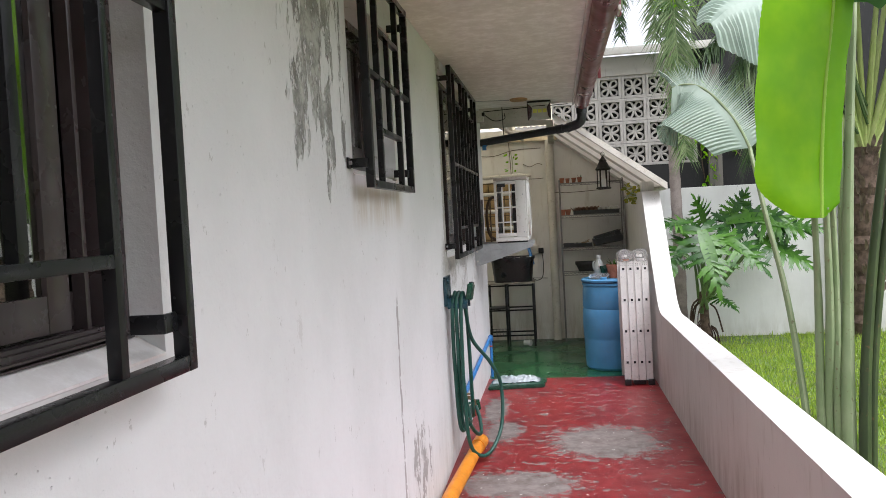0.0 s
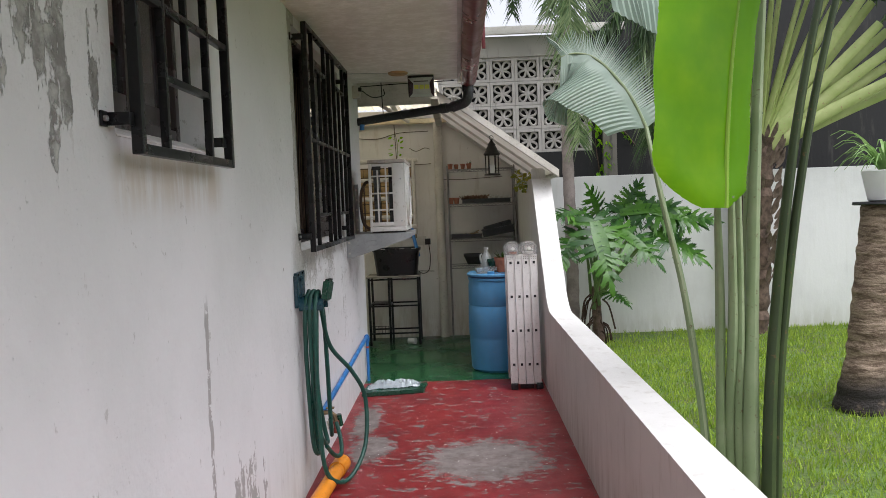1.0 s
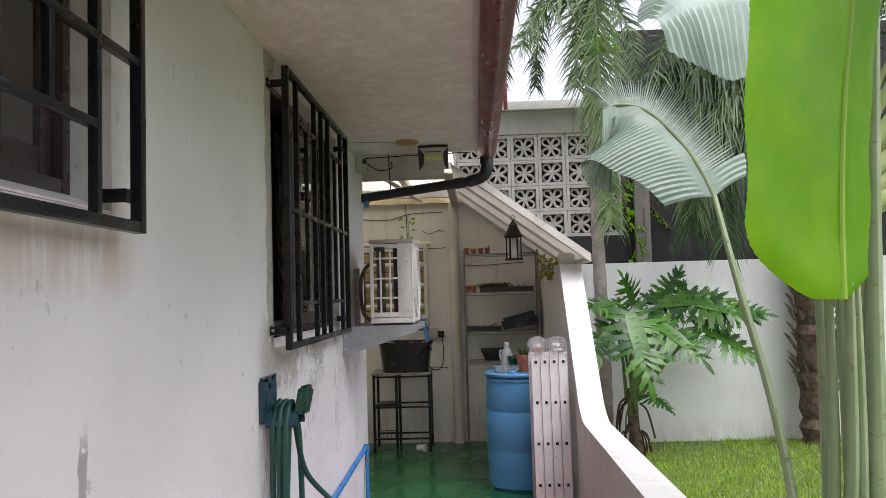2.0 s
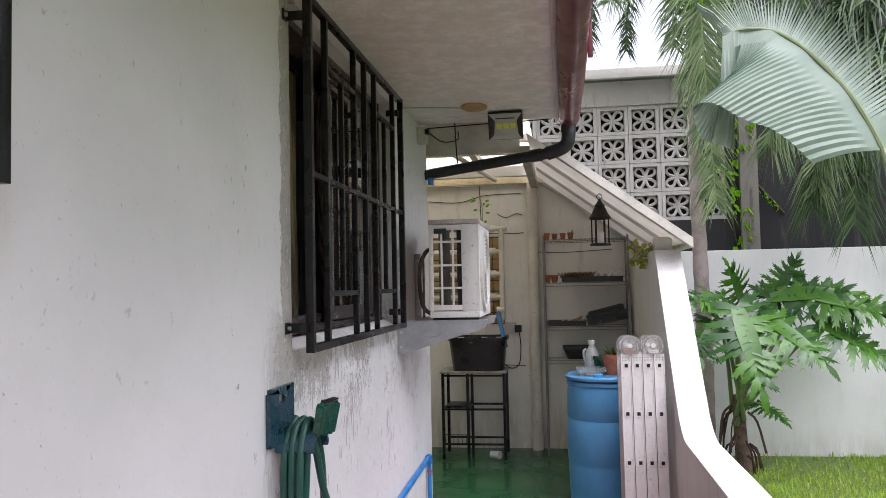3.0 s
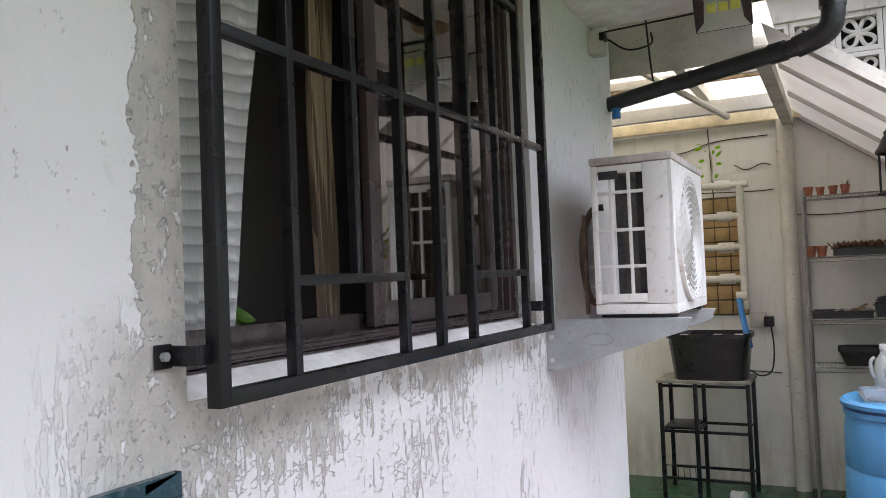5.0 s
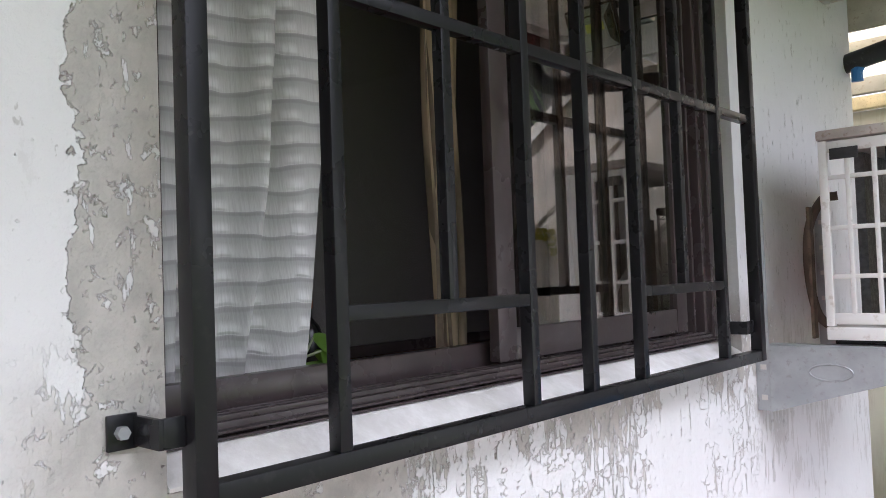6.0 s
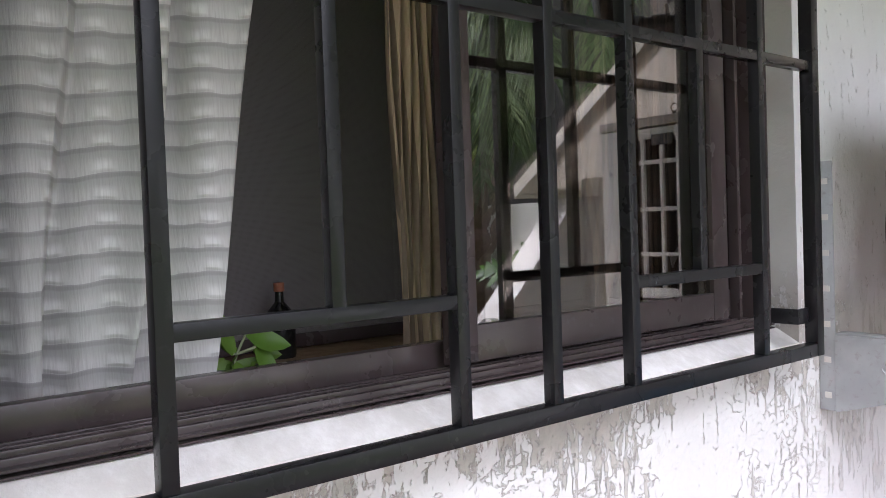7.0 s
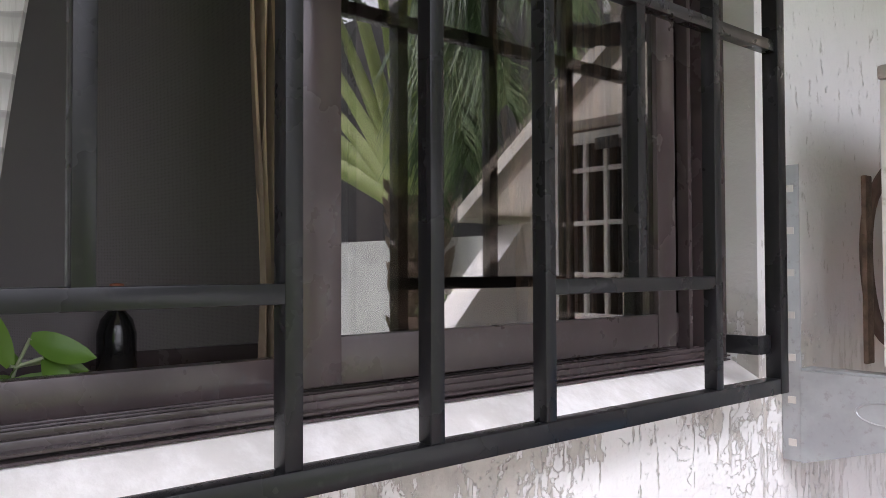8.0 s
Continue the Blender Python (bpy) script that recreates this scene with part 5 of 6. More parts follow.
def seed_tray(name, x0, x1, y0, y1, z, h, label, tilt=0):
    t = thing(name, ((x0 + x1) / 2, y0, z), label, "tray")
    b = box(x0, x1, y0, y1, z, z + 0.006)
    for q in ((x0, x0 + 0.006, y0, y1), (x1 - 0.006, x1, y0, y1), (x0 + 0.006, x1 - 0.006, y0, y0 + 0.006), (x0 + 0.006, x1 - 0.006, y1 - 0.006, y1)):
        b = box(*q, z + 0.006, z + h, 0, b)
    b = box(x0 - 0.012, x1 + 0.012, y0 - 0.012, y0, z + h - 0.008, z + h, 0.002, b)
    if tilt:
        spin_y(b, (x0, y0, z), tilt, "Y")
    part("body", b, M["tub"], t)
    return t


tr = seed_tray("seed_tray", 0.27, 0.82, 9.88, 10.10, 1.565, 0.05, "black seed tray crowded with succulents and small rings")
suc = plain("brown_succulent", (0.20, 0.10, 0.055), 0.6, vary=0.5, scale=30, dirt=(0.15, 0.2, 0.06))
for k in range(9):
    c = Vector((0.30 + 0.048 * k + random.uniform(-0.01, 0.01), 9.93 + random.uniform(-0.02, 0.05), 1.60))
    sc = thing("succulent", c, "reddish brown succulent rosette in the seed tray", "plant", "succulents")
    b = bmesh.new()
    for j in range(12):
        a = j * 2.4
        e = Vector((math.cos(a), math.sin(a), 0.5 + 0.12 * j))
        heart_leaf(b, c, c + e.normalized() * (0.105 - 0.004 * j if k < 6 else 0.06), 0.019)
    part("leaves", b, suc if k < 6 else M["sheet"], sc)
for k in range(4):
    c = (0.60 + 0.062 * k, 9.90, 1.622)
    solo("jar_ring", tube([(c[0] + 0.026 * math.cos(a * 0.5236), c[1], c[2] + 0.026 * math.sin(a * 0.5236)) for a in range(13)], 0.008, 8, cap=False), M["white_plastic"], "off-white ring lying in the seed tray", "ring", "rings", origin=c)
t2 = seed_tray("seed_tray", 0.13, 0.48, 9.88, 10.1, 1.165, 0.05, "black seed tray with pale scraps on the rack")
sc = thing("scrap_pile", (0.36, 9.95, 1.2), "pale twigs and scraps heaped in a tray", "scraps")
for k in range(9):
    p = Vector((0.30 + random.uniform(-0.08, 0.1), 9.95 + random.uniform(-0.04, 0.06), 1.205))
    part("scrap", tube(smooth_path([p, p + Vector((0.05, 0.0, random.uniform(0, 0.03))), p + Vector((random.uniform(0.06, 0.1), 0, random.uniform(-0.01, 0.05)))], 4), 0.006, 6), M["timber"] if k % 2 else M["sheet"], sc)
seed_tray("seed_tray", 0.50, 0.86, 9.87, 10.12, 1.17, 0.085, "black plastic trays stacked askew on the rack", -9)
seed_tray("seed_tray", 0.52, 0.84, 9.88, 10.12, 1.215, 0.07, "upper black plastic tray tilted on another", -14)
tapered_tub("bowl", 0.40, 9.98, 0.862, 0.26, 0.2, 0.12, 0.7, "dark mixing bowl on the lowest shelf", "bowl", M["ac_dark"])

dr = thing("water_drum", (0.57, 8.27, 0.0), "blue plastic drum with a loose lid on the green floor", "drum")
prof = [(0, 0.0), (0.255, 0.0), (0.272, 0.02), (0.276, 0.10), (0.283, 0.30), (0.281, 0.315), (0.287, 0.33), (0.289, 0.47), (0.285, 0.60), (0.278, 0.615), (0.284, 0.63), (0.280, 0.80), (0.272, 0.845), (0.282, 0.85), (0.282, 0.872), (0.262, 0.874)]
part("body", lathe(prof, (0.57, 8.27, 0), 48), M["drum"], dr)
part("band", lathe([(0.262, 0.868), (0.279, 0.872), (0.281, 0.884), (0.262, 0.888)], (0.57, 8.27, 0), 48), plain("dark_blue_plastic", (0.012, 0.05, 0.15), 0.4), dr, "dark blue sealing band")
lid = part("lid", lathe([(0.270, 0.886), (0.291, 0.888), (0.293, 0.905), (0.280, 0.916), (0.250, 0.913), (0.235, 0.905), (0, 0.905)], (0.57, 8.27, 0), 48), M["drum"], dr, "loose blue lid")
for x, y in ((0.50, 8.12), (0.70, 8.20)):
    part("bung", lathe([(0.035, 0.905), (0.035, 0.925), (0.028, 0.93), (0, 0.925)], (x, y, 0), 16), M["drum"], lid)
pot("flower_pot", 0.610, 8.30, 0.906, 0.070, 0.14, M["terracotta"], "terracotta pot with green seedling on the drum lid", 14)
pot("flower_pot", 0.545, 8.43, 0.906, 0.068, 0.12, M["holder_lid"], "dark green plastic pot on the drum lid")
jg = thing("jug", (0.475, 8.47, 0.906), "milky plastic jug with a white cap on the drum lid", "jug")
part("body", lathe([(0, 0), (0.045, 0), (0.05, 0.01), (0.05, 0.12), (0.042, 0.15), (0.020, 0.185), (0.018, 0.205)], (0.475, 8.47, 0.906), 24), M["bottle"], jg)
part("cap", lathe([(0.021, 0.203), (0.022, 0.205), (0.022, 0.228), (0, 0.23)], (0.475, 8.47, 0.906), 18), M["white_plastic"], jg)
part("handle", tube(smooth_path([(0.432, 8.45, 1.075), (0.415, 8.44, 1.055), (0.417, 8.44, 1.01), (0.429, 8.45, 0.98)], 5), 0.008, 8), M["bottle"], jg)
tapered_tub("food_box", 0.46, 8.24, 0.906, 0.20, 0.13, 0.055, 0.85, "clear plastic food box on the drum lid", "box", M["clear"])

ld = thing("folding_ladder", (0.735, 7.45, 0.0), "folded aluminium multi-section ladder standing on black feet", "ladder")
lean = 3.2
piv = (0.735, 7.36, 0.0)
for k in range(4):
    x0 = 0.608 + 0.0645 * k
    for y0 in (7.34, 7.66):
        b = slab_holes("y", y0, y0 + 0.028, x0, x0 + 0.060, 0.045, 1.125, [(x0 + 0.02, x0 + 0.042, z, z + 0.024) for z in (0.195, 0.478, 0.762, 1.045)])
        spin_y(b, piv, -lean, "X")
        st = part("stile", b, M["alu"], ld)
        if y0 < 7.5:
            for z in (0.195, 0.478, 0.762, 1.045):
                part("rung_socket", spin_y(box(x0 + 0.0195, x0 + 0.0425, y0 + 0.004, y0 + 0.026, z - 0.0005, z + 0.0245), piv, -lean, "X"), M["black"], st)
                fr = slab_holes("y", y0 - 0.003, y0 + 0.001, x0 + 0.015, x0 + 0.047, z - 0.005, z + 0.029, [(x0 + 0.021, x0 + 0.041, z + 0.001, z + 0.023)])
                part("rung_collar", spin_y(fr, piv, -lean, "X"), M["alu"], st)
            for z in (1.09, 1.105):
                for dx in (0.012, 0.030, 0.048):
                    part("rivet", spin_y(tube([(x0 + dx, y0 - 0.003, z), (x0 + dx, y0 + 0.002, z)], 0.003, 6), piv, -lean, "X"), M["black"], st)
            for sx in (0.002, 0.058):
                part("ridge", spin_y(box(x0 + sx - 0.002, x0 + sx + 0.002, y0 - 0.004, y0, 0.05, 1.12), piv, -lean, "X"), M["alu"], st)
    for z in (0.195, 0.478, 0.762, 1.045):
        part("rung", spin_y(box(x0 + 0.02, x0 + 0.042, 7.366, 7.662, z, z + 0.024), piv, -lean, "X"), M["alu"], ld)
for x in (0.665, 0.80):
    for y in (7.345, 7.65):
        hg = part("hinge", spin_y(tube([(x, y - 0.012, 1.175), (x, y + 0.03, 1.175)], 0.064, 28), piv, -lean, "X"), M["clear"], ld, "clear-covered round hinge")
        part("hinge_hub", spin_y(tube([(x, y - 0.016, 1.175), (x, y + 0.034, 1.175)], 0.014, 14), piv, -lean, "X"), M["alu"], hg)
        part("hinge_ring", spin_y(tube([(x + 0.05 * math.cos(a * 0.2618), y - 0.013, 1.175 + 0.05 * math.sin(a * 0.2618)) for a in range(25)], 0.0022, 6, cap=False), piv, -lean, "X"), M["steel"], hg)
        part("latch", spin_y(box(x - 0.03, x + 0.03, y - 0.004, y + 0.022, 1.125, 1.15, 0.003), piv, -lean, "X"), M["terracotta"] if x < 0.7 else M["alu"], hg)
for x in (0.62, 0.83):
    part("foot", box(x - 0.012, x + 0.045, 7.325, 7.375, 0.0, 0.055, 0.006), M["tub"], ld, "black rubber foot")
part("foot", box(0.69, 0.80, 7.36, 7.44, 0.0, 0.085, 0.01), M["tub"], ld)

lt = thing("hanging_lantern", (0.60, 9.0, 1.885), "black iron lantern with pointed roof hanging from the lean-to", "lantern")
lx, ly = 0.60, 9.0
part("base", lathe([(0, 0), (0.085, 0), (0.085, 0.012), (0.07, 0.02), (0, 0.022)], (lx, ly, 1.885), 6), M["lantern"], lt)
for k in range(6):
    a = 2 * math.pi * k / 6
    part("upright", tube([(lx + 0.068 * math.cos(a), ly + 0.068 * math.sin(a), 1.90), (lx + 0.068 * math.cos(a), ly + 0.068 * math.sin(a), 2.10)], 0.006, 6), M["lantern"], lt)
part("hood", lathe([(0.085, 0.0), (0.088, 0.015), (0.07, 0.04), (0.05, 0.085), (0.04, 0.10), (0.045, 0.11), (0.02, 0.14), (0.008, 0.165), (0, 0.17)], (lx, ly, 2.10), 12), M["lantern"], lt)
part("candle", lathe([(0, 0), (0.03, 0), (0.03, 0.09), (0, 0.09)], (lx, ly, 1.907), 14), M["white_plastic"], lt)
part("ring", tube([(lx + 0.022 * math.cos(a * 0.5236), ly, 2.285 + 0.022 * math.sin(a * 0.5236)) for a in range(13)], 0.003, 6, cap=False), M["lantern"], lt)
part("hook", tube([(lx, ly, 2.305), (lx, ly, 2.315)], 0.003, 6), M["lantern"], lt)
lt.scale = (0.9, 0.9, 0.9)
lt.location = (0.561, 8.45, 1.826)
blk = thing("wall_block", (0.99, 8.3, 1.77), "white block on the wall top with a yellowing trailing plant", "block")
part("block", box(0.93, 1.05, 8.30, 8.45, 1.77, 1.87, 0.008), M["parapet"], blk)
tp = thing("trailing_plant", (0.9, 8.6, 1.77), "yellowing trailing plant spilling over the wall top", "plant")
b = bmesh.new()
for k in range(110):
    p = Vector((random.uniform(0.80, 1.04), random.uniform(8.45, 8.75), 1.78 + random.uniform(-0.12, 0.07)))
    if p.x > 0.9 and p.z < 1.775:
        p.z = 1.78
    heart_leaf(b, p, p + Vector((random.uniform(-0.06, 0.05), random.uniform(-0.05, 0.02), random.uniform(-0.02, 0.05))), 0.019)
part("leaves", b, leaf_mat("yellow_leaf", (0.40, 0.36, 0.04), (0.20, 0.24, 0.03), 0.5), tp)
for k in range(5):
    part("stem", tube(smooth_path([(0.98, 8.6, 1.775), (0.93, 8.55 + 0.04 * k, 1.81), (0.86 - 0.02 * k, 8.5 + 0.05 * k, 1.72)], 4), 0.004, 5), M["stalk"], tp)


# ---- the garden ----
def share(name, me, parent, m, label=""):
    ob = new(name, me)
    ob.parent = parent
    ob.matrix_basis = Matrix.Translation(-ORG[parent]) @ m
    ORG[ob] = ORG[parent]
    return ob


def big_leaf(mid, normal, wl, wr, n=44, pleat=0.006, torn=(), droop=0.0, seed=1, forward=0.35):
    """A banana-like blade: ribs run out from the midrib; torn gives spans (t0, t1, side) split into strips."""
    rnd = random.Random(seed)
    pts = smooth_path(mid, max(2, n // (len(mid) - 1)))
    b = bmesh.new()
    N = len(pts) - 1
    normal = Vector(normal).normalized()
    for side, wf in ((-1, wl), (1, wr)):
        rows = []
        for i, p in enumerate(pts):
            t = i / N
            d = (pts[min(i + 1, N)] - pts[max(i - 1, 0)]).normalized()
            s = d.cross(normal).normalized() * side
            lean = (s + d * forward).normalized()
            w = wf(t) * (1 + 0.012 * math.sin(t * 31 + seed) + rnd.uniform(-0.004, 0.004))
            ph = pleat * (1 if i % 2 else -1)
            row = []
            for k in range(7):
                u = k / 6
                q = p + lean * (w * u) + normal * (ph * min(1, u * 3) + 0.05 * w * math.sin(u * 2.4) + 0.012 * noise.noise(Vector((t * 7, u * 3, seed))))
                q.z -= droop * u * u * w
                row.append(q)
            rows.append(row)
        cells = [(i, any(a <= i / N <= c and sd == side for a, c, sd in torn)) for i in range(N)]
        vs = [[b.verts.new(q) for q in r] for r in rows]
        for i, tear in cells:
            if not tear:
                for k in range(6):
                    b.faces.new((vs[i][k], vs[i + 1][k], vs[i + 1][k + 1], vs[i][k + 1]))
            else:
                L = rnd.uniform(0.5, 1.0)
                prev = None
                for k in range(7):
                    u = k / 6 * L
                    a = rows[i][0].lerp(rows[i][6], u)
                    c = rows[i + 1][0].lerp(rows[i + 1][6], u)
                    f = 0.5 * (k / 6) ** 1.2
                    cur = [b.verts.new(a.lerp(c, f)), b.verts.new(c.lerp(a, f * 0.9))]
                    if prev:
                        b.faces.new((prev[0], prev[1], cur[1], cur[0]))
                    prev = cur
    return b


TR = thing("banana_plant", (1.55, 4.6, 0.02), "tall banana-like stalks with broad green leaves beyond the wall", "plant")
def blade(t, w, tip=0.25):
    return w * min(1.0, (t / 0.06 + 0.15) if t < 0.06 else 1.0) * (1.0 if t < 1 - tip else max(0.02, math.sqrt(max(0.0, 1 - ((t - 1 + tip) / tip) ** 2))))
mid = [(1.385, 4.27, 1.505), (1.395, 4.27, 1.80), (1.42, 4.26, 2.15), (1.46, 4.24, 2.5), (1.50, 4.20, 2.95), (1.51, 4.10, 3.4)]
def left_w(t):
    return 0.13 + 0.255 * math.sin(0.5 * math.pi * t / 0.14) ** 0.8 if t < 0.14 else (0.385 + 0.04 * t if t < 0.8 else 0.42 * max(0.05, 1 - ((t - 0.8) / 0.2) ** 2))
part("leaf", big_leaf(mid, (0.50, -0.86, 0.05), lambda t: 1.13 * left_w(t), lambda t: blade(t, 0.13), 130, 0.0012, seed=3, forward=0.0), M["bright_leaf"], TR, "upright bright green leaf")
part("midrib", tube(smooth_path(mid, 8), lambda t: 0.014 * (1 - 0.7 * t), 8), leaf_mat("pale_midrib", (0.33, 0.48, 0.06), (0.26, 0.42, 0.05), 0.4, thin=0.1), TR)
# older greyish leaf with a torn upper half
mid2 = [(1.235, 5.05, 1.93), (1.165, 5.08, 2.10), (1.065, 5.12, 2.25), (0.975, 5.15, 2.335), (0.885, 5.17, 2.36), (0.81, 5.17, 2.345)]
part("leaf", big_leaf(mid2, (0.25, -1, 0.15), lambda t: 0.36 * math.sin(math.pi * min(1, 0.14 + t * 0.60)) ** 0.55, lambda t: 0.30 * math.sin(math.pi * min(1, 0.25 + t * 0.6)), 80, 0.0026, torn=[(0.1, 0.92, 1)], droop=0.18, seed=5), M["grey_leaf"], TR, "greyish green leaf torn into strips")
part("petiole", tube(smooth_path([(1.43, 4.72, 0.02), (1.40, 4.70, 0.45), (1.34, 4.76, 1.05), (1.27, 4.90, 1.55), (1.235, 5.05, 1.93)], 6), lambda t: 0.024 - 0.012 * t, 10), M["stalk"], TR)
part("midrib", tube(smooth_path(mid2, 6), lambda t: 0.011 * (1 - 0.7 * t), 8), M["stalk"], TR)
# leaf overhead
mid3 = [(1.82, 5.3, 2.76), (1.62, 5.25, 2.87), (1.39, 5.2, 2.87), (1.19, 5.15, 2.81), (1.05, 5.12, 2.71)]
part("leaf", big_leaf(mid3, (0.2, -0.8, 0.55), lambda t: 0.36 * math.sin(math.pi * (0.2 + 0.7 * t)), lambda t: 0.30 * math.sin(math.pi * (0.2 + 0.7 * t)), 44, 0.005, droop=0.5, seed=8), M["grey_leaf"], TR, "greyish green leaf overhead")
part("leaf", big_leaf([(1.62, 4.4, 2.60), (1.66, 4.0, 2.78), (1.68, 3.6, 2.80), (1.66, 3.2, 2.70)], (0.1, 0.2, 1), lambda t: 0.26 * math.sin(math.pi * (0.15 + 0.75 * t)), lambda t: 0.26 * math.sin(math.pi * (0.15 + 0.75 * t)), 40, 0.004, droop=0.5, seed=9), M["dark_leaf"], TR, "dark green leaf overhead")
for k, (x0, y0, x1, y1, zt, r, mt) in enumerate((
        (1.52, 4.62, 1.42, 4.34, 1.62, 0.026, "stalk"), (1.56, 4.60, 1.47, 4.30, 1.56, 0.030, "stalk"), (1.585, 4.55, 1.52, 4.36, 1.70, 0.026, "stalk"),
        (1.61, 4.50, 1.70, 4.48, 2.70, 0.036, "stalk"), (1.64, 4.62, 1.60, 4.45, 2.2, 0.026, "stalk"), (1.66, 4.44, 2.02, 4.50, 2.75, 0.030, "stalk_dark"),
        (1.70, 4.46, 2.12, 4.50, 2.80, 0.026, "stalk_dark"), (1.54, 4.70, 1.50, 4.60, 2.0, 0.024, "stalk"), (1.63, 4.72, 1.62, 4.70, 2.5, 0.026, "stalk"))):
    x0, x1 = x0 - 0.05, x1 - 0.05
    pts = smooth_path([(x0, y0, 0.0), (x0 + 0.1 * (x1 - x0), y0, zt * 0.3), (x0 + 0.45 * (x1 - x0), (y0 + y1) / 2, zt * 0.66), (x1, y1, zt)], 6)
    part("stalk", tube(pts, lambda t, r=r: r * 1.02 * (1.35 - 0.75 * t), 12, flat=0.8), M[mt], TR)


def frond(pts, leaf_len, count, droop, width=0.016, seed=0, start=0.1, spread=0.9):
    """A feather frond: a thin rachis with leaflets on both sides."""
    rnd = random.Random(seed)
    b = bmesh.new()
    path = smooth_path(pts, 8)
    N = len(path) - 1
    tube(path, lambda t: 0.013 * (1 - 0.85 * t) + 0.002, 6, b)
    for k in range(count):
        t = start + (1 - start) * k / count
        f = t * N
        i = min(int(f), N - 1)
        p = path[i].lerp(path[i + 1], f - i)
        d = (path[i + 1] - path[i]).normalized()
        s0 = d.cross(Vector((0, 0, 1)))
        s0 = s0.normalized() if s0.length > 0.1 else Vector((1, 0, 0))
        u0 = s0.cross(d)
        for side in (-1, 1):
            ang = rnd.uniform(-0.7, 0.9) * spread
            s = (s0 * side * math.cos(ang) + u0 * math.sin(ang)).normalized()
            L = leaf_len * (0.55 + 0.45 * math.sin(math.pi * min(1, t * 1.1))) * rnd.uniform(0.6, 1.12)
            out_ = (s + d * rnd.uniform(0.35, 1.25)).normalized()
            w = d * width * 0.5
            a0, a1 = p - w, p + w
            m = p + out_ * L * 0.5 + Vector((0, 0, -droop * L * 0.15))
            e = p + out_ * L * 0.92 + Vector((0, 0, -droop * L * 0.6))
            v = [b.verts.new(q) for q in (a0, a1, m + w * 1.1, m - w * 1.1, e)]
            b.faces.new((v[0], v[1], v[2], v[3]))
            b.faces.new((v[3], v[2], v[4]))
    return b


# slim palm in front of the pierced wall
PA = thing("palm_tree", (1.43, 9.55, 0.02), "slim grey-trunked palm with drooping feathery fronds by the white wall", "palm tree")
b = bmesh.new()
pts = [(1.45, 9.55, -0.02), (1.455, 9.55, 1.0), (1.44, 9.55, 2.1), (1.45, 9.56, 3.2), (1.47, 9.58, 4.5)]
tube(smooth_path(pts, 14), lambda t: 0.072 - 0.022 * t + 0.0035 * math.sin(t * 230), 14, b)
part("trunk", b, M["bark_grey"], PA, "ringed grey trunk")
crown = [
    ([(1.46, 9.5, 4.4), (1.44, 9.2, 4.35), (1.43, 9.05, 3.7), (1.45, 9.02, 3.0), (1.49, 9.0, 2.15)], 0.44, 240, 0.9),
    ([(1.46, 9.55, 4.5), (1.2, 9.9, 4.9), (1.02, 10.0, 4.6), (0.95, 10.0, 4.1), (0.92, 10.0, 3.7)], 0.28, 90, 1.0),
    ([(1.46, 9.55, 4.5), (1.1, 9.8, 5.0), (0.75, 9.9, 4.8), (0.62, 9.9, 4.3), (0.58, 9.9, 3.75)], 0.28, 90, 1.0),
    ([(1.47, 9.55, 4.4), (1.2, 9.35, 4.45), (0.9, 9.2, 4.2), (0.7, 9.1, 3.85)], 0.42, 70, 0.9),
    ([(1.47, 9.55, 4.4), (1.3, 9.3, 4.3), (1.25, 9.2, 3.9), (1.22, 9.15, 3.45)], 0.34, 70, 0.6),
    ([(1.47, 9.55, 4.5), (1.7, 9.4, 4.8), (2.1, 9.3, 4.7), (2.5, 9.2, 4.3)], 0.45, 70, 0.9),
    ([(1.47, 9.55, 4.5), (1.3, 9.5, 5.0), (0.9, 9.5, 5.2), (0.5, 9.5, 5.0)], 0.45, 70, 0.9),
    ([(1.47, 9.55, 4.5), (1.6, 9.4, 4.5), (1.75, 9.3, 4.1), (1.82, 9.2, 3.5)], 0.34, 64, 0.6),
    ([(1.47, 9.55, 4.5), (1.5, 9.3, 5.0), (1.6, 9.1, 5.3), (1.8, 8.9, 5.3)], 0.45, 60, 0.9),
    ([(1.47, 9.55, 4.5), (1.1, 9.7, 4.9), (0.6, 9.9, 4.9), (0.2, 10.1, 4.5)], 0.45, 64, 0.9),
]
for k, (p, L, n, dr_) in enumerate(crown):
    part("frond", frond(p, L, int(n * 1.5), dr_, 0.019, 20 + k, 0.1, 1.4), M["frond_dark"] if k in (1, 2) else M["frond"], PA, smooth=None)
b = bmesh.new()
for k in range(40):
    a, e = k * 2.4, 0.1 + 1.2 * (k / 40)
    c = Vector((1.42, 9.1, 3.75))
    d = Vector((math.cos(a) * math.cos(e), 0.5 * math.sin(a) * math.cos(e), math.sin(e)))
    heart_leaf(b, c, c + d * random.uniform(0.22, 0.36), 0.013, 0.1)
part("young_shoots", b, M["bright_leaf"], PA, "bright spiky young shoots")

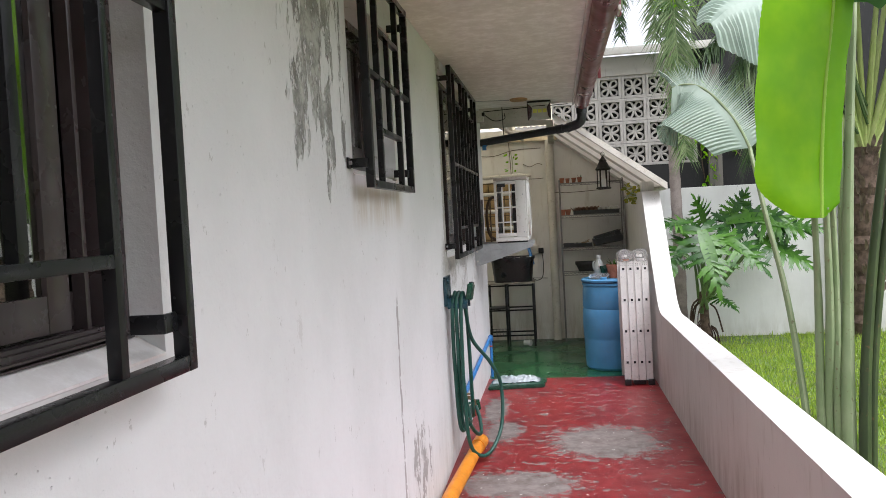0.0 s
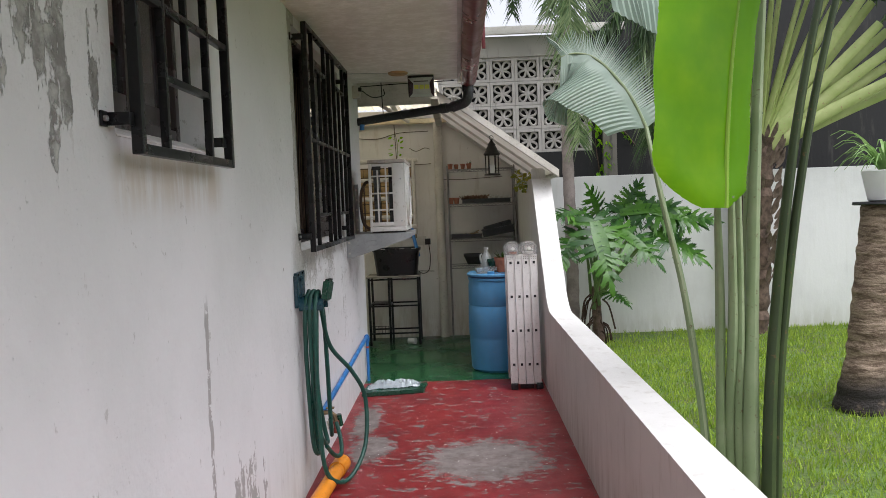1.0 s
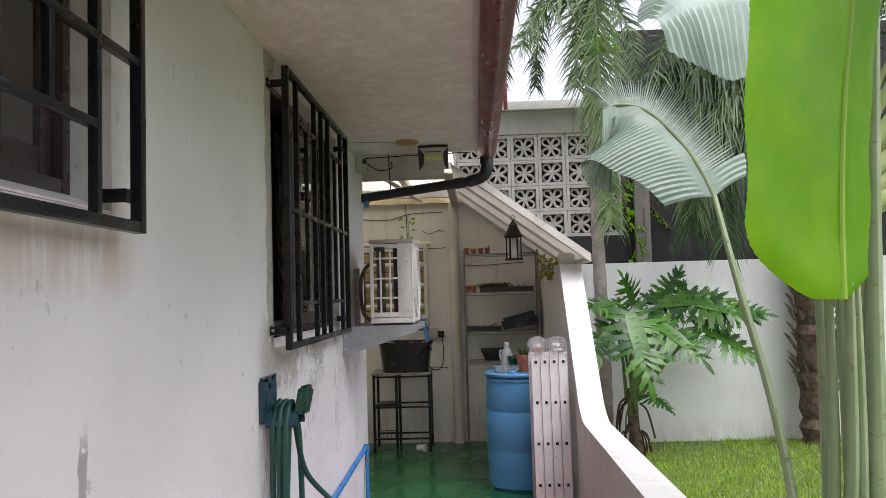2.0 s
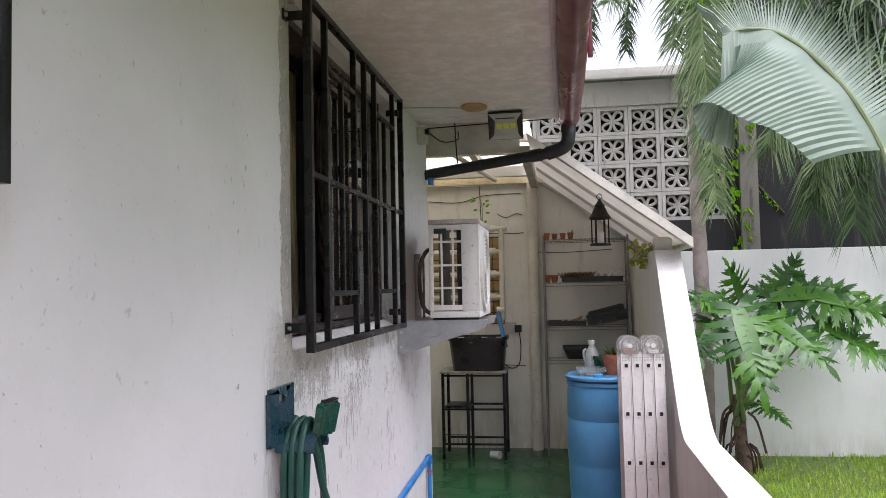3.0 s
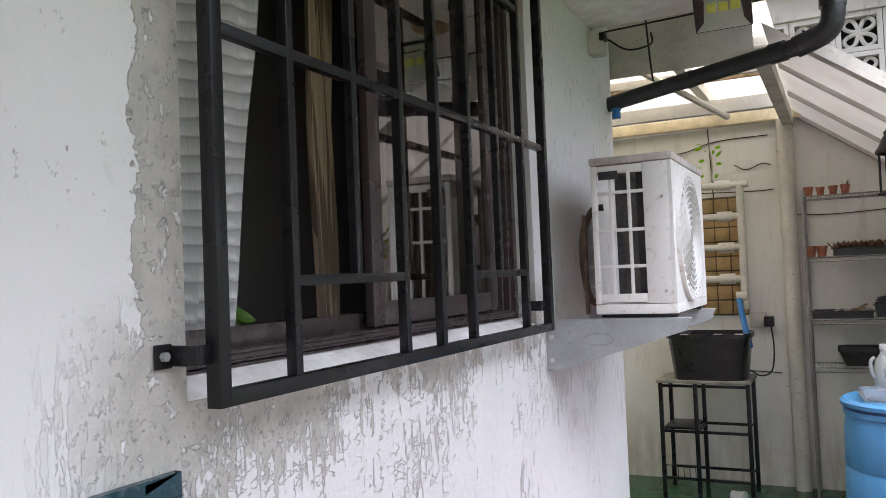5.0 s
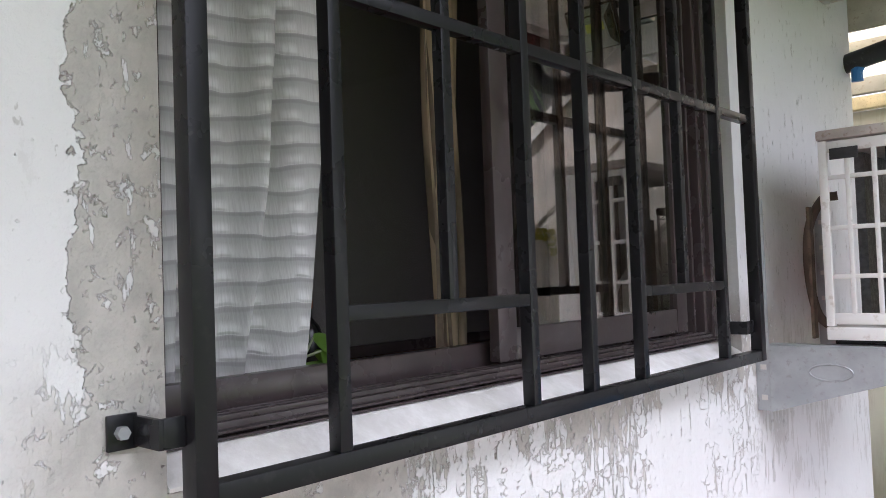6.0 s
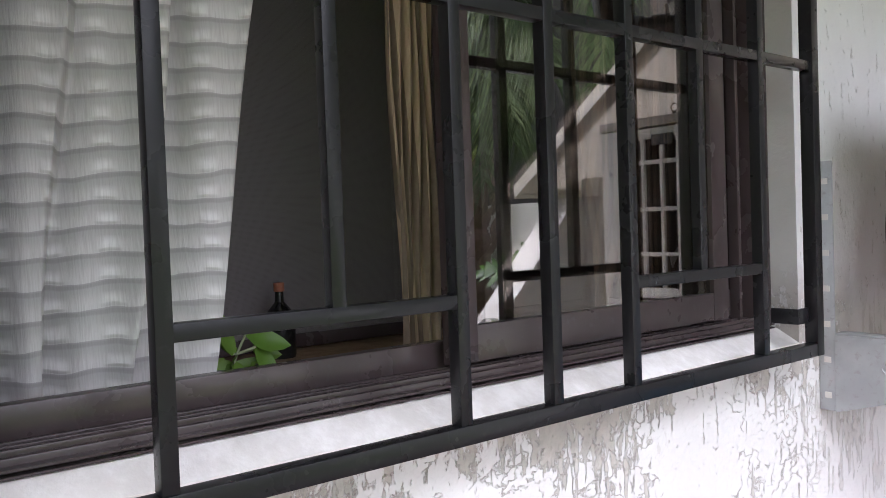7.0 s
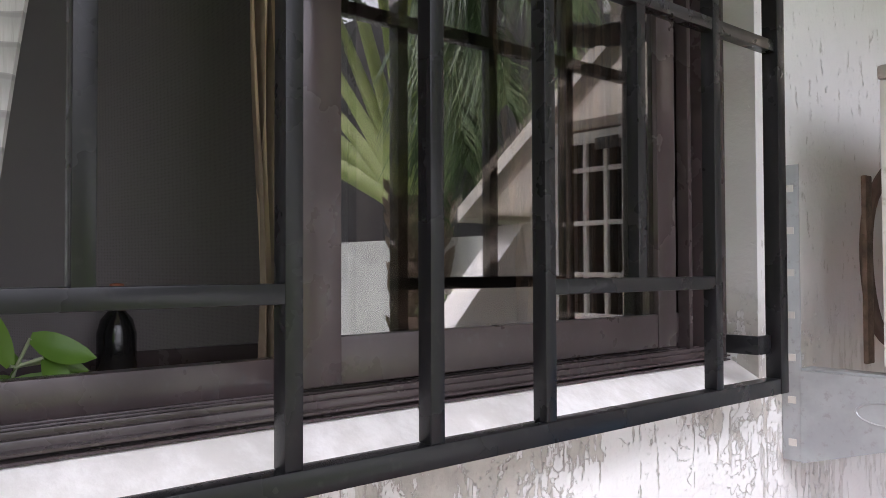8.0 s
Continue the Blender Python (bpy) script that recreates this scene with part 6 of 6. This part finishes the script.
# fan-shaped palm against the garden wall
PB = thing("palm_tree", (3.68, 9.55, 0.02), "fan-shaped palm with yellow-green stalks and fibrous dark trunk", "palm tree")
PB.location.x -= 0.2
b = bmesh.new()
tube([(3.66 + 0.04 * k / 24, 9.58, 0.0 + 2.15 * k / 24) for k in range(25)], lambda t: 0.135 + 0.05 * t + 0.02 * math.sin(t * 90), 16, b)
part("trunk", b, M["bark_dark"], PB, "dark fibrous trunk")
b = bmesh.new()
rnd = random.Random(4)
for k in range(150):
    a, z = rnd.uniform(0, 6.28), rnd.uniform(0.5, 2.15)
    r = 0.15 + 0.03 * z
    p = Vector((3.69 + r * math.cos(a), 9.58 + r * math.sin(a), z))
    e = Vector((math.cos(a) * 0.6, math.sin(a) * 0.6, 1.0)).normalized()
    heart_leaf(b, p, p + e * rnd.uniform(0.12, 0.22), 0.035, -0.3)
part("fibre", b, M["bark"], PB, "ragged brown leaf bases")
for k in range(21):
    a = radians(-32 + 5.0 * k)
    L = 1.45 + 0.25 * math.cos(a) + 0.1 * (k % 3)
    base = Vector((3.70 + 0.10 * math.sin(a), 9.5 + 0.02 * (k % 3), 2.02 + 0.08 * math.cos(a)))
    tip = base + Vector((math.sin(a), -0.05 - 0.10 * (k % 2), math.cos(a))) * L
    st = smooth_path([base, base.lerp(tip, 0.5) + Vector((0, 0, 0.02)), tip], 6)
    part("stalk", tube(st, lambda t: 0.080 - 0.034 * t, 8, flat=0.4), M["fan_stalk"], PB)
    out_ = Vector((math.sin(a), -0.25, 0))
    far = [tip, tip + Vector((math.sin(a), -0.15, math.cos(a))) * 0.5, tip + out_ * 0.9 + Vector((0, -0.1, 0.45 * math.cos(a))), tip + out_ * 1.35 + Vector((0, -0.15, -0.25 + 0.15 * math.cos(a)))]
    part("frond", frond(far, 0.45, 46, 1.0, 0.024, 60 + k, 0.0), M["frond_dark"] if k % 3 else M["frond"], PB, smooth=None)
for k, p in enumerate(([(3.62, 9.45, 2.3), (3.1, 9.3, 3.1), (2.55, 9.15, 3.25), (2.2, 9.05, 2.9), (2.1, 9.0, 2.6)], [(3.6, 9.4, 2.3), (3.1, 9.2, 3.0), (2.7, 9.1, 2.95), (2.45, 9.0, 2.5), (2.40, 9.0, 2.1)], [(3.62, 9.45, 2.3), (3.2, 9.3, 3.4), (2.5, 9.2, 3.7), (1.95, 9.1, 3.3)],
        [(3.7, 9.4, 2.5), (3.3, 9.2, 3.5), (2.75, 9.05, 3.3), (2.5, 8.95, 2.75), (2.42, 8.9, 2.25)], [(3.7, 9.4, 2.4), (3.35, 9.15, 3.2), (2.95, 9.0, 3.0), (2.72, 8.9, 2.5), (2.66, 8.88, 1.95)], [(3.7, 9.4, 2.6), (3.1, 9.1, 3.75), (2.5, 9.0, 3.55), (2.25, 8.95, 3.05)])):
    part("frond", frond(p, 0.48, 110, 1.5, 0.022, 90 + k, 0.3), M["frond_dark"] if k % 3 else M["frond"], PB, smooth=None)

# cut trunk carrying a potted plant
TK = thing("tree_stump", (2.86, 5.96, 0.02), "ringed brown palm stump leaning slightly on the lawn", "stump")
TK.location += Vector((0.13, 0.36, 0.03))
b = bmesh.new()
N = 60
tube([(2.86 + 0.16 * (k / N), 5.96, -0.02 + 1.44 * k / N) for k in range(N + 1)], lambda t: 0.135 + 0.055 * max(0, 0.25 - t) / 0.25 + 0.006 * ((t * 15) % 1.0) + 0.004 * math.sin(t * 67), 26, b)
for v in b.verts:
    v.co += Vector((1, 1, 0)) * 0.012 * noise.noise(v.co * 5)
def stump_mat():
    n = Nodes("ringed_stump_bark")
    r1 = n.noise(7, stretch=(1, 1, 5), detail=6, rough=0.7)
    col = n.mix(n.ramp(r1, 0.38, 0.62), (0.10, 0.065, 0.042), (0.30, 0.225, 0.165))
    burnt = n.math("MULTIPLY", n.ramp(n.z, 0.16, 0.36, 1, 0), n.ramp(n.noise(5), 0.25, 0.45))
    col = n.mix(burnt, col, (0.018, 0.014, 0.012))
    n.bump(n.math("ADD", r1, n.noise(30)), 0.8, 0.02)
    return n.done(col, 0.9)
part("trunk", b, stump_mat(), TK)
part("cap_disc", lathe([(0, 0), (0.20, 0), (0.205, 0.008), (0.20, 0.022), (0, 0.022)], (3.03, 5.96, 1.42), 30), M["tub"], TK, "dark round plate")
PP = thing("potted_plant", (3.07, 5.96, 1.442), "striped spider plant in a white bowl on the palm stump", "plant")
PP.location += Vector((0.11, 0.36, 0.03))
part("pot", lathe([(0, 0), (0.11, 0), (0.125, 0.01), (0.155, 0.16), (0.165, 0.21), (0.155, 0.215), (0.145, 0.19), (0, 0.18)], (3.07, 5.96, 1.442), 32), M["white_plastic"], PP, "white bowl")
for k in range(64):
    a = k * 2.39996
    e = 0.35 + 0.5 * ((k * 7) % 10) / 10
    L = random.uniform(0.25, 0.42)
    c = Vector((3.07 + 0.03 * math.cos(a), 5.96 + 0.03 * math.sin(a), 1.62))
    dd = Vector((math.cos(a), math.sin(a), 0))
    pl = [c + dd * (L * t * 0.85) + Vector((0, 0, L * ((1.0 + 1.3 * e) * t - 1.35 * t * t))) for t in (0, 0.2, 0.4, 0.6, 0.8, 1.0)]
    b = bmesh.new()
    sd = Vector((-math.sin(a), math.cos(a), 0))
    prev = None
    for i, p in enumerate(pl):
        wd = 0.011 * (1 - (i / 5) ** 2) + 0.0012
        cur = [b.verts.new(p - sd * wd + Vector((0, 0, 0.004))), b.verts.new(p), b.verts.new(p + sd * wd + Vector((0, 0, 0.004)))]
        if prev:
            b.faces.new((prev[0], prev[1], cur[1], cur[0])), b.faces.new((prev[1], prev[2], cur[2], cur[1]))
        prev = cur
    part("blade", b, M["spider"], PP)

# split-leaf philodendron by the parapet
PH = thing("philodendron", (1.67, 9.3, 0.02), "large split-leaf philodendron spreading against the white garden wall", "plant")


def strip(bm, a, d, up, length, width, droop, rnd, teeth=True):
    """One tapering lobe of a cut leaf, keeled along its vein, with a few side teeth."""
    side = d.cross(up).normalized()
    prev, n = None, 6
    for i in range(n + 1):
        u = i / n
        c = a + d * (length * u) - up * (droop * length * u * u)
        w = width * (0.75 + 0.5 * math.sin(math.pi * min(1, u * 1.25))) * (1 - u ** 3) + 0.0012
        cur = [bm.verts.new(c - side * w + up * 0.10 * w), bm.verts.new(c), bm.verts.new(c + side * w + up * 0.10 * w)]
        if prev:
            bm.faces.new((prev[0], prev[1], cur[1], cur[0])), bm.faces.new((prev[1], prev[2], cur[2], cur[1]))
            if teeth and 1 < i < 6:
                for e, q in ((-1, 0), (1, 2)):
                    if rnd.random() < 0.7:
                        tip = cur[q].co + (d * 0.8 + side * e * 0.75).normalized() * length * rnd.uniform(0.07, 0.15) - up * 0.01
                        bm.faces.new((prev[q], cur[q], bm.verts.new(tip)))
        prev = cur


def cut_leaf(base, along, face, L, seed, lobes=9):
    """A broad leaf cut almost to its midrib into long toothed lobes."""
    rnd = random.Random(seed)
    bm = bmesh.new()
    d = Vector(along).normalized()
    up = Vector(face)
    up = (up - d * up.dot(d)).normalized()
    side = d.cross(up)
    mid = [Vector(base) + d * (L * t) - up * (0.22 * L * t * t) for t in (k / 14 for k in range(15))]
    prev = None
    for k, p in enumerate(mid):
        t = k / 14
        w = L * 0.11 * math.sin(math.pi * min(1, 0.22 + 0.74 * t)) + 0.004
        cur = [bm.verts.new(p - side * w + up * 0.12 * w), bm.verts.new(p), bm.verts.new(p + side * w + up * 0.12 * w)]
        if prev:
            bm.faces.new((prev[0], prev[1], cur[1], cur[0])), bm.faces.new((prev[1], prev[2], cur[2], cur[1]))
        prev = cur
    for e in (-1, 1):
        for k in range(lobes):
            t = (k + 0.35 * rnd.random()) / lobes
            p = mid[min(13, int(t * 14))]
            ang = radians(128 - 100 * t + rnd.uniform(-6, 6))
            out_ = (d * math.cos(ang) + side * e * math.sin(ang)).normalized()
            reach = L * (0.40 + 0.20 * math.sin(math.pi * min(1, t + 0.2)) - 0.12 * t) * rnd.uniform(0.85, 1.1)
            tilt = (up + side * e * rnd.uniform(-0.25, 0.25)).normalized()
            strip(bm, p, out_, tilt, reach, L * 0.038, rnd.uniform(0.12, 0.34), rnd)
    strip(bm, mid[-1], (mid[-1] - mid[-2]).normalized(), up, L * 0.25, L * 0.035, 0.2, rnd)
    return bm


heart = Vector((1.67, 9.32, 0.42))
rnd = random.Random(11)
PHIL = [((1.62, 9.02, 1.33), (0.12, -0.50, -0.62), (0.0, -0.8, 0.6), 0.66), ((1.96, 9.38, 1.40), (0.80, -0.2, 0.16), (-0.1, -0.75, 0.65), 0.60),
        ((2.28, 9.22, 1.18), (0.92, -0.2, -0.36), (0.3, -0.65, 0.75), 0.58), ((1.55, 9.20, 1.42), (-0.85, -0.4, 0.05), (0.0, -0.6, 0.8), 0.38),
        ((2.22, 9.34, 1.42), (0.85, -0.35, -0.12), (0.1, -0.7, 0.7), 0.55), ((1.50, 9.12, 1.24), (-0.45, -0.45, -0.50), (-0.2, -0.8, 0.6), 0.46),
        ((1.72, 9.38, 1.40), (-0.10, -0.35, 0.30), (0.0, -0.9, 0.45), 0.36), ((1.82, 9.05, 1.26), (0.60, -0.45, -0.40), (0.2, -0.75, 0.65), 0.56),
        ((2.02, 9.46, 1.42), (0.25, -0.1, 0.45), (0.0, -1.0, 0.3), 0.34), ((1.78, 9.12, 0.58), (0.55, -0.5, -0.25), (0.2, -0.5, 0.8), 0.24), ((2.46, 9.30, 1.30), (0.7, -0.3, 0.10), (0.1, -0.7, 0.7), 0.45)]
for k, (p, along, face, L) in enumerate(PHIL):
    p = Vector(p)
    part("leaf", cut_leaf(p, along, face, L, 30 + k), M["phil"], PH, smooth=60)
    st = smooth_path([heart + Vector((rnd.uniform(-0.05, 0.05), rnd.uniform(-0.05, 0.05), rnd.uniform(-0.05, 0.12))), heart.lerp(p, 0.55) + Vector((0, 0.04, 0.06)), p], 5)
    part("petiole", tube(st, lambda t: 0.019 - 0.009 * t, 8), M["phil_stalk"], PH)
part("stem", tube(smooth_path([(1.72, 9.3, -0.02), (1.68, 9.33, 0.2), (1.67, 9.34, 0.62)], 5), lambda t: 0.065 - 0.02 * t, 12), M["bark_dark"], PH)
b = bmesh.new()
for k in range(22):
    a = rnd.uniform(0, 6.28)
    p = Vector((1.67 + 0.06 * math.cos(a), 9.3 + 0.08 * math.sin(a), rnd.uniform(0.15, 0.55)))
    o = Vector((math.cos(a), math.sin(a), 0))
    tube(smooth_path([p, p + o * 0.07 + Vector((0, 0, -0.08)), p + o * rnd.uniform(0.06, 0.16) + Vector((0, 0, -0.26 - 0.22 * rnd.random()))], 3), 0.010, 5, b, flat=0.4)
for v in b.verts:
    v.co.z = max(v.co.z, 0.02)
part("dry_leaves", b, M["dry_leaf"], PH, "dry brown leaf bases")

# ivy on the mouldy wall
IV = thing("wall_creeper", (2.1, 10.7, 2.0), "sparse green creeper climbing the dark mouldy wall", "plant")
b = bmesh.new()
for k in range(120):
    u = rnd.random()
    p = Vector((1.98 + 0.10 * math.sin(u * 9) + rnd.uniform(-0.06, 0.10), 10.67 + rnd.uniform(-0.03, 0.02), 1.85 + 1.35 * u))
    heart_leaf(b, p, p + Vector((rnd.uniform(-0.06, 0.06), -0.03, rnd.uniform(-0.07, 0.0))), rnd.uniform(0.02, 0.035))
for k in range(30):
    u = rnd.random()
    p = Vector((2.1 + 0.35 * u, 10.69, 2.55 - 0.35 * u + rnd.uniform(-0.02, 0.02)))
    heart_leaf(b, p, p + Vector((rnd.uniform(-0.04, 0.04), -0.02, -0.03)), 0.012)
part("leaves", b, M["bright_leaf"], IV)
for pts in ([(2.0, 10.71, 1.8), (1.95, 10.71, 2.4), (2.05, 10.71, 3.2)], [(2.02, 10.71, 2.65), (2.2, 10.71, 2.5), (2.45, 10.71, 2.2)], [(2.02, 10.71, 1.95), (2.1, 10.71, 2.1), (2.06, 10.71, 2.6)]):
    part("stem", tube(smooth_path(pts, 6), 0.007, 6), M["bark_dark"], IV)
# drips of creeper over the white wall, and a mouldy buttress
solo("wall_pier", box(2.03, 2.20, 10.64, 10.72, -0.1, 3.4, 0.01), masonry_white("mossy_pier", (0.16, 0.15, 0.125), (0.03, 0.03, 0.028), 0.8, 0.1, 0.4), kind="structure")

# neighbour's roof behind the pierced wall
solo("roof_neighbour", prism([(10.55, 3.60), (10.62, 3.60), (14.5, 4.45), (14.5, 4.52), (10.55, 3.66)], "x", -0.6, 2.3), M["metal_roof"], kind="structure")
solo("roof_trim", box(-0.6, 2.3, 10.50, 10.545, 3.585, 3.68, 0.004), M["sheet"], kind="structure")

# ---- lawn ----
rnd = np.random.default_rng(5)
n_blades = 90000
gx = 1.1 + 7.4 * rnd.random(n_blades) ** 1.15
gy = 3.0 + 6.85 * rnd.random(n_blades)
keep = ~((gx < 2.6) & (gy > 9.2) & (rnd.random(n_blades) < 0.7))
gx, gy = gx[keep], gy[keep]
n_blades = len(gx)
ga = rnd.random(n_blades) * 2 * np.pi
gh = 0.022 + 0.04 * rnd.random(n_blades) * (0.4 + np.abs(np.sin(gx * 5.1 + np.sin(gy * 4.3) * 2)))
gw = 0.0035 + 0.003 * rnd.random(n_blades)
lx_, ly_ = (rnd.random(n_blades) - 0.5) * 0.05, (rnd.random(n_blades) - 0.5) * 0.05
co = np.empty((n_blades, 3, 3))
co[:, 0] = np.stack([gx - gw * np.cos(ga), gy - gw * np.sin(ga), np.full(n_blades, 0.018)], 1)
co[:, 1] = np.stack([gx + gw * np.cos(ga), gy + gw * np.sin(ga), np.full(n_blades, 0.018)], 1)
co[:, 2] = np.stack([gx + lx_, gy + ly_, 0.018 + gh], 1)
me = bpy.data.meshes.new("grass")
me.from_pydata(co.reshape(-1, 3).tolist(), [], np.arange(n_blades * 3).reshape(-1, 3).tolist())
me.materials.append(M["grass"])
tagged(new("grass", me), "short bright green lawn grass with thin patches", "grass", kind="stuff")

# ---- pierced block wall ----
BW = thing("wall_pierced", (0.8, 10.72, 2.11), "", "")
BW["kind"] = "structure"


def pierced_block(w=0.306, h=0.291, d=0.10):
    b = slab_holes("y", 0, d, -w / 2, w / 2, -h / 2, h / 2, [(-w / 2 + 0.035, w / 2 - 0.035, -h / 2 + 0.035, h / 2 - 0.035)])
    for q in range(4):
        a = math.pi / 4 + q * math.pi / 2
        u, v = Vector((math.cos(a), 0, math.sin(a))), Vector((-math.sin(a), 0, math.cos(a)))
        loop = []
        for k in range(15):
            t = 2 * math.pi * k / 14
            r = 0.056 * (1 - math.cos(t))
            loop.append(u * (0.014 + r) + v * (0.052 * math.sin(t) * (0.35 + 0.65 * (1 - math.cos(t)) / 2)) + Vector((0, 0.045, 0)))
        tube(loop, 0.0165, 6, b, cap=False)
    lathe([(0, -0.018), (0.018, -0.018), (0.018, 0.018), (0, 0.018)], (0, 0.045, 0), 8, b)
    return b


block_me = mesh_of("block", pierced_block(), M["block"])
for i in range(8):
    for j in range(4):
        share("block", block_me, BW, pose(-0.415 + 0.31 * i, 10.73, 2.3125 + 0.295 * j))
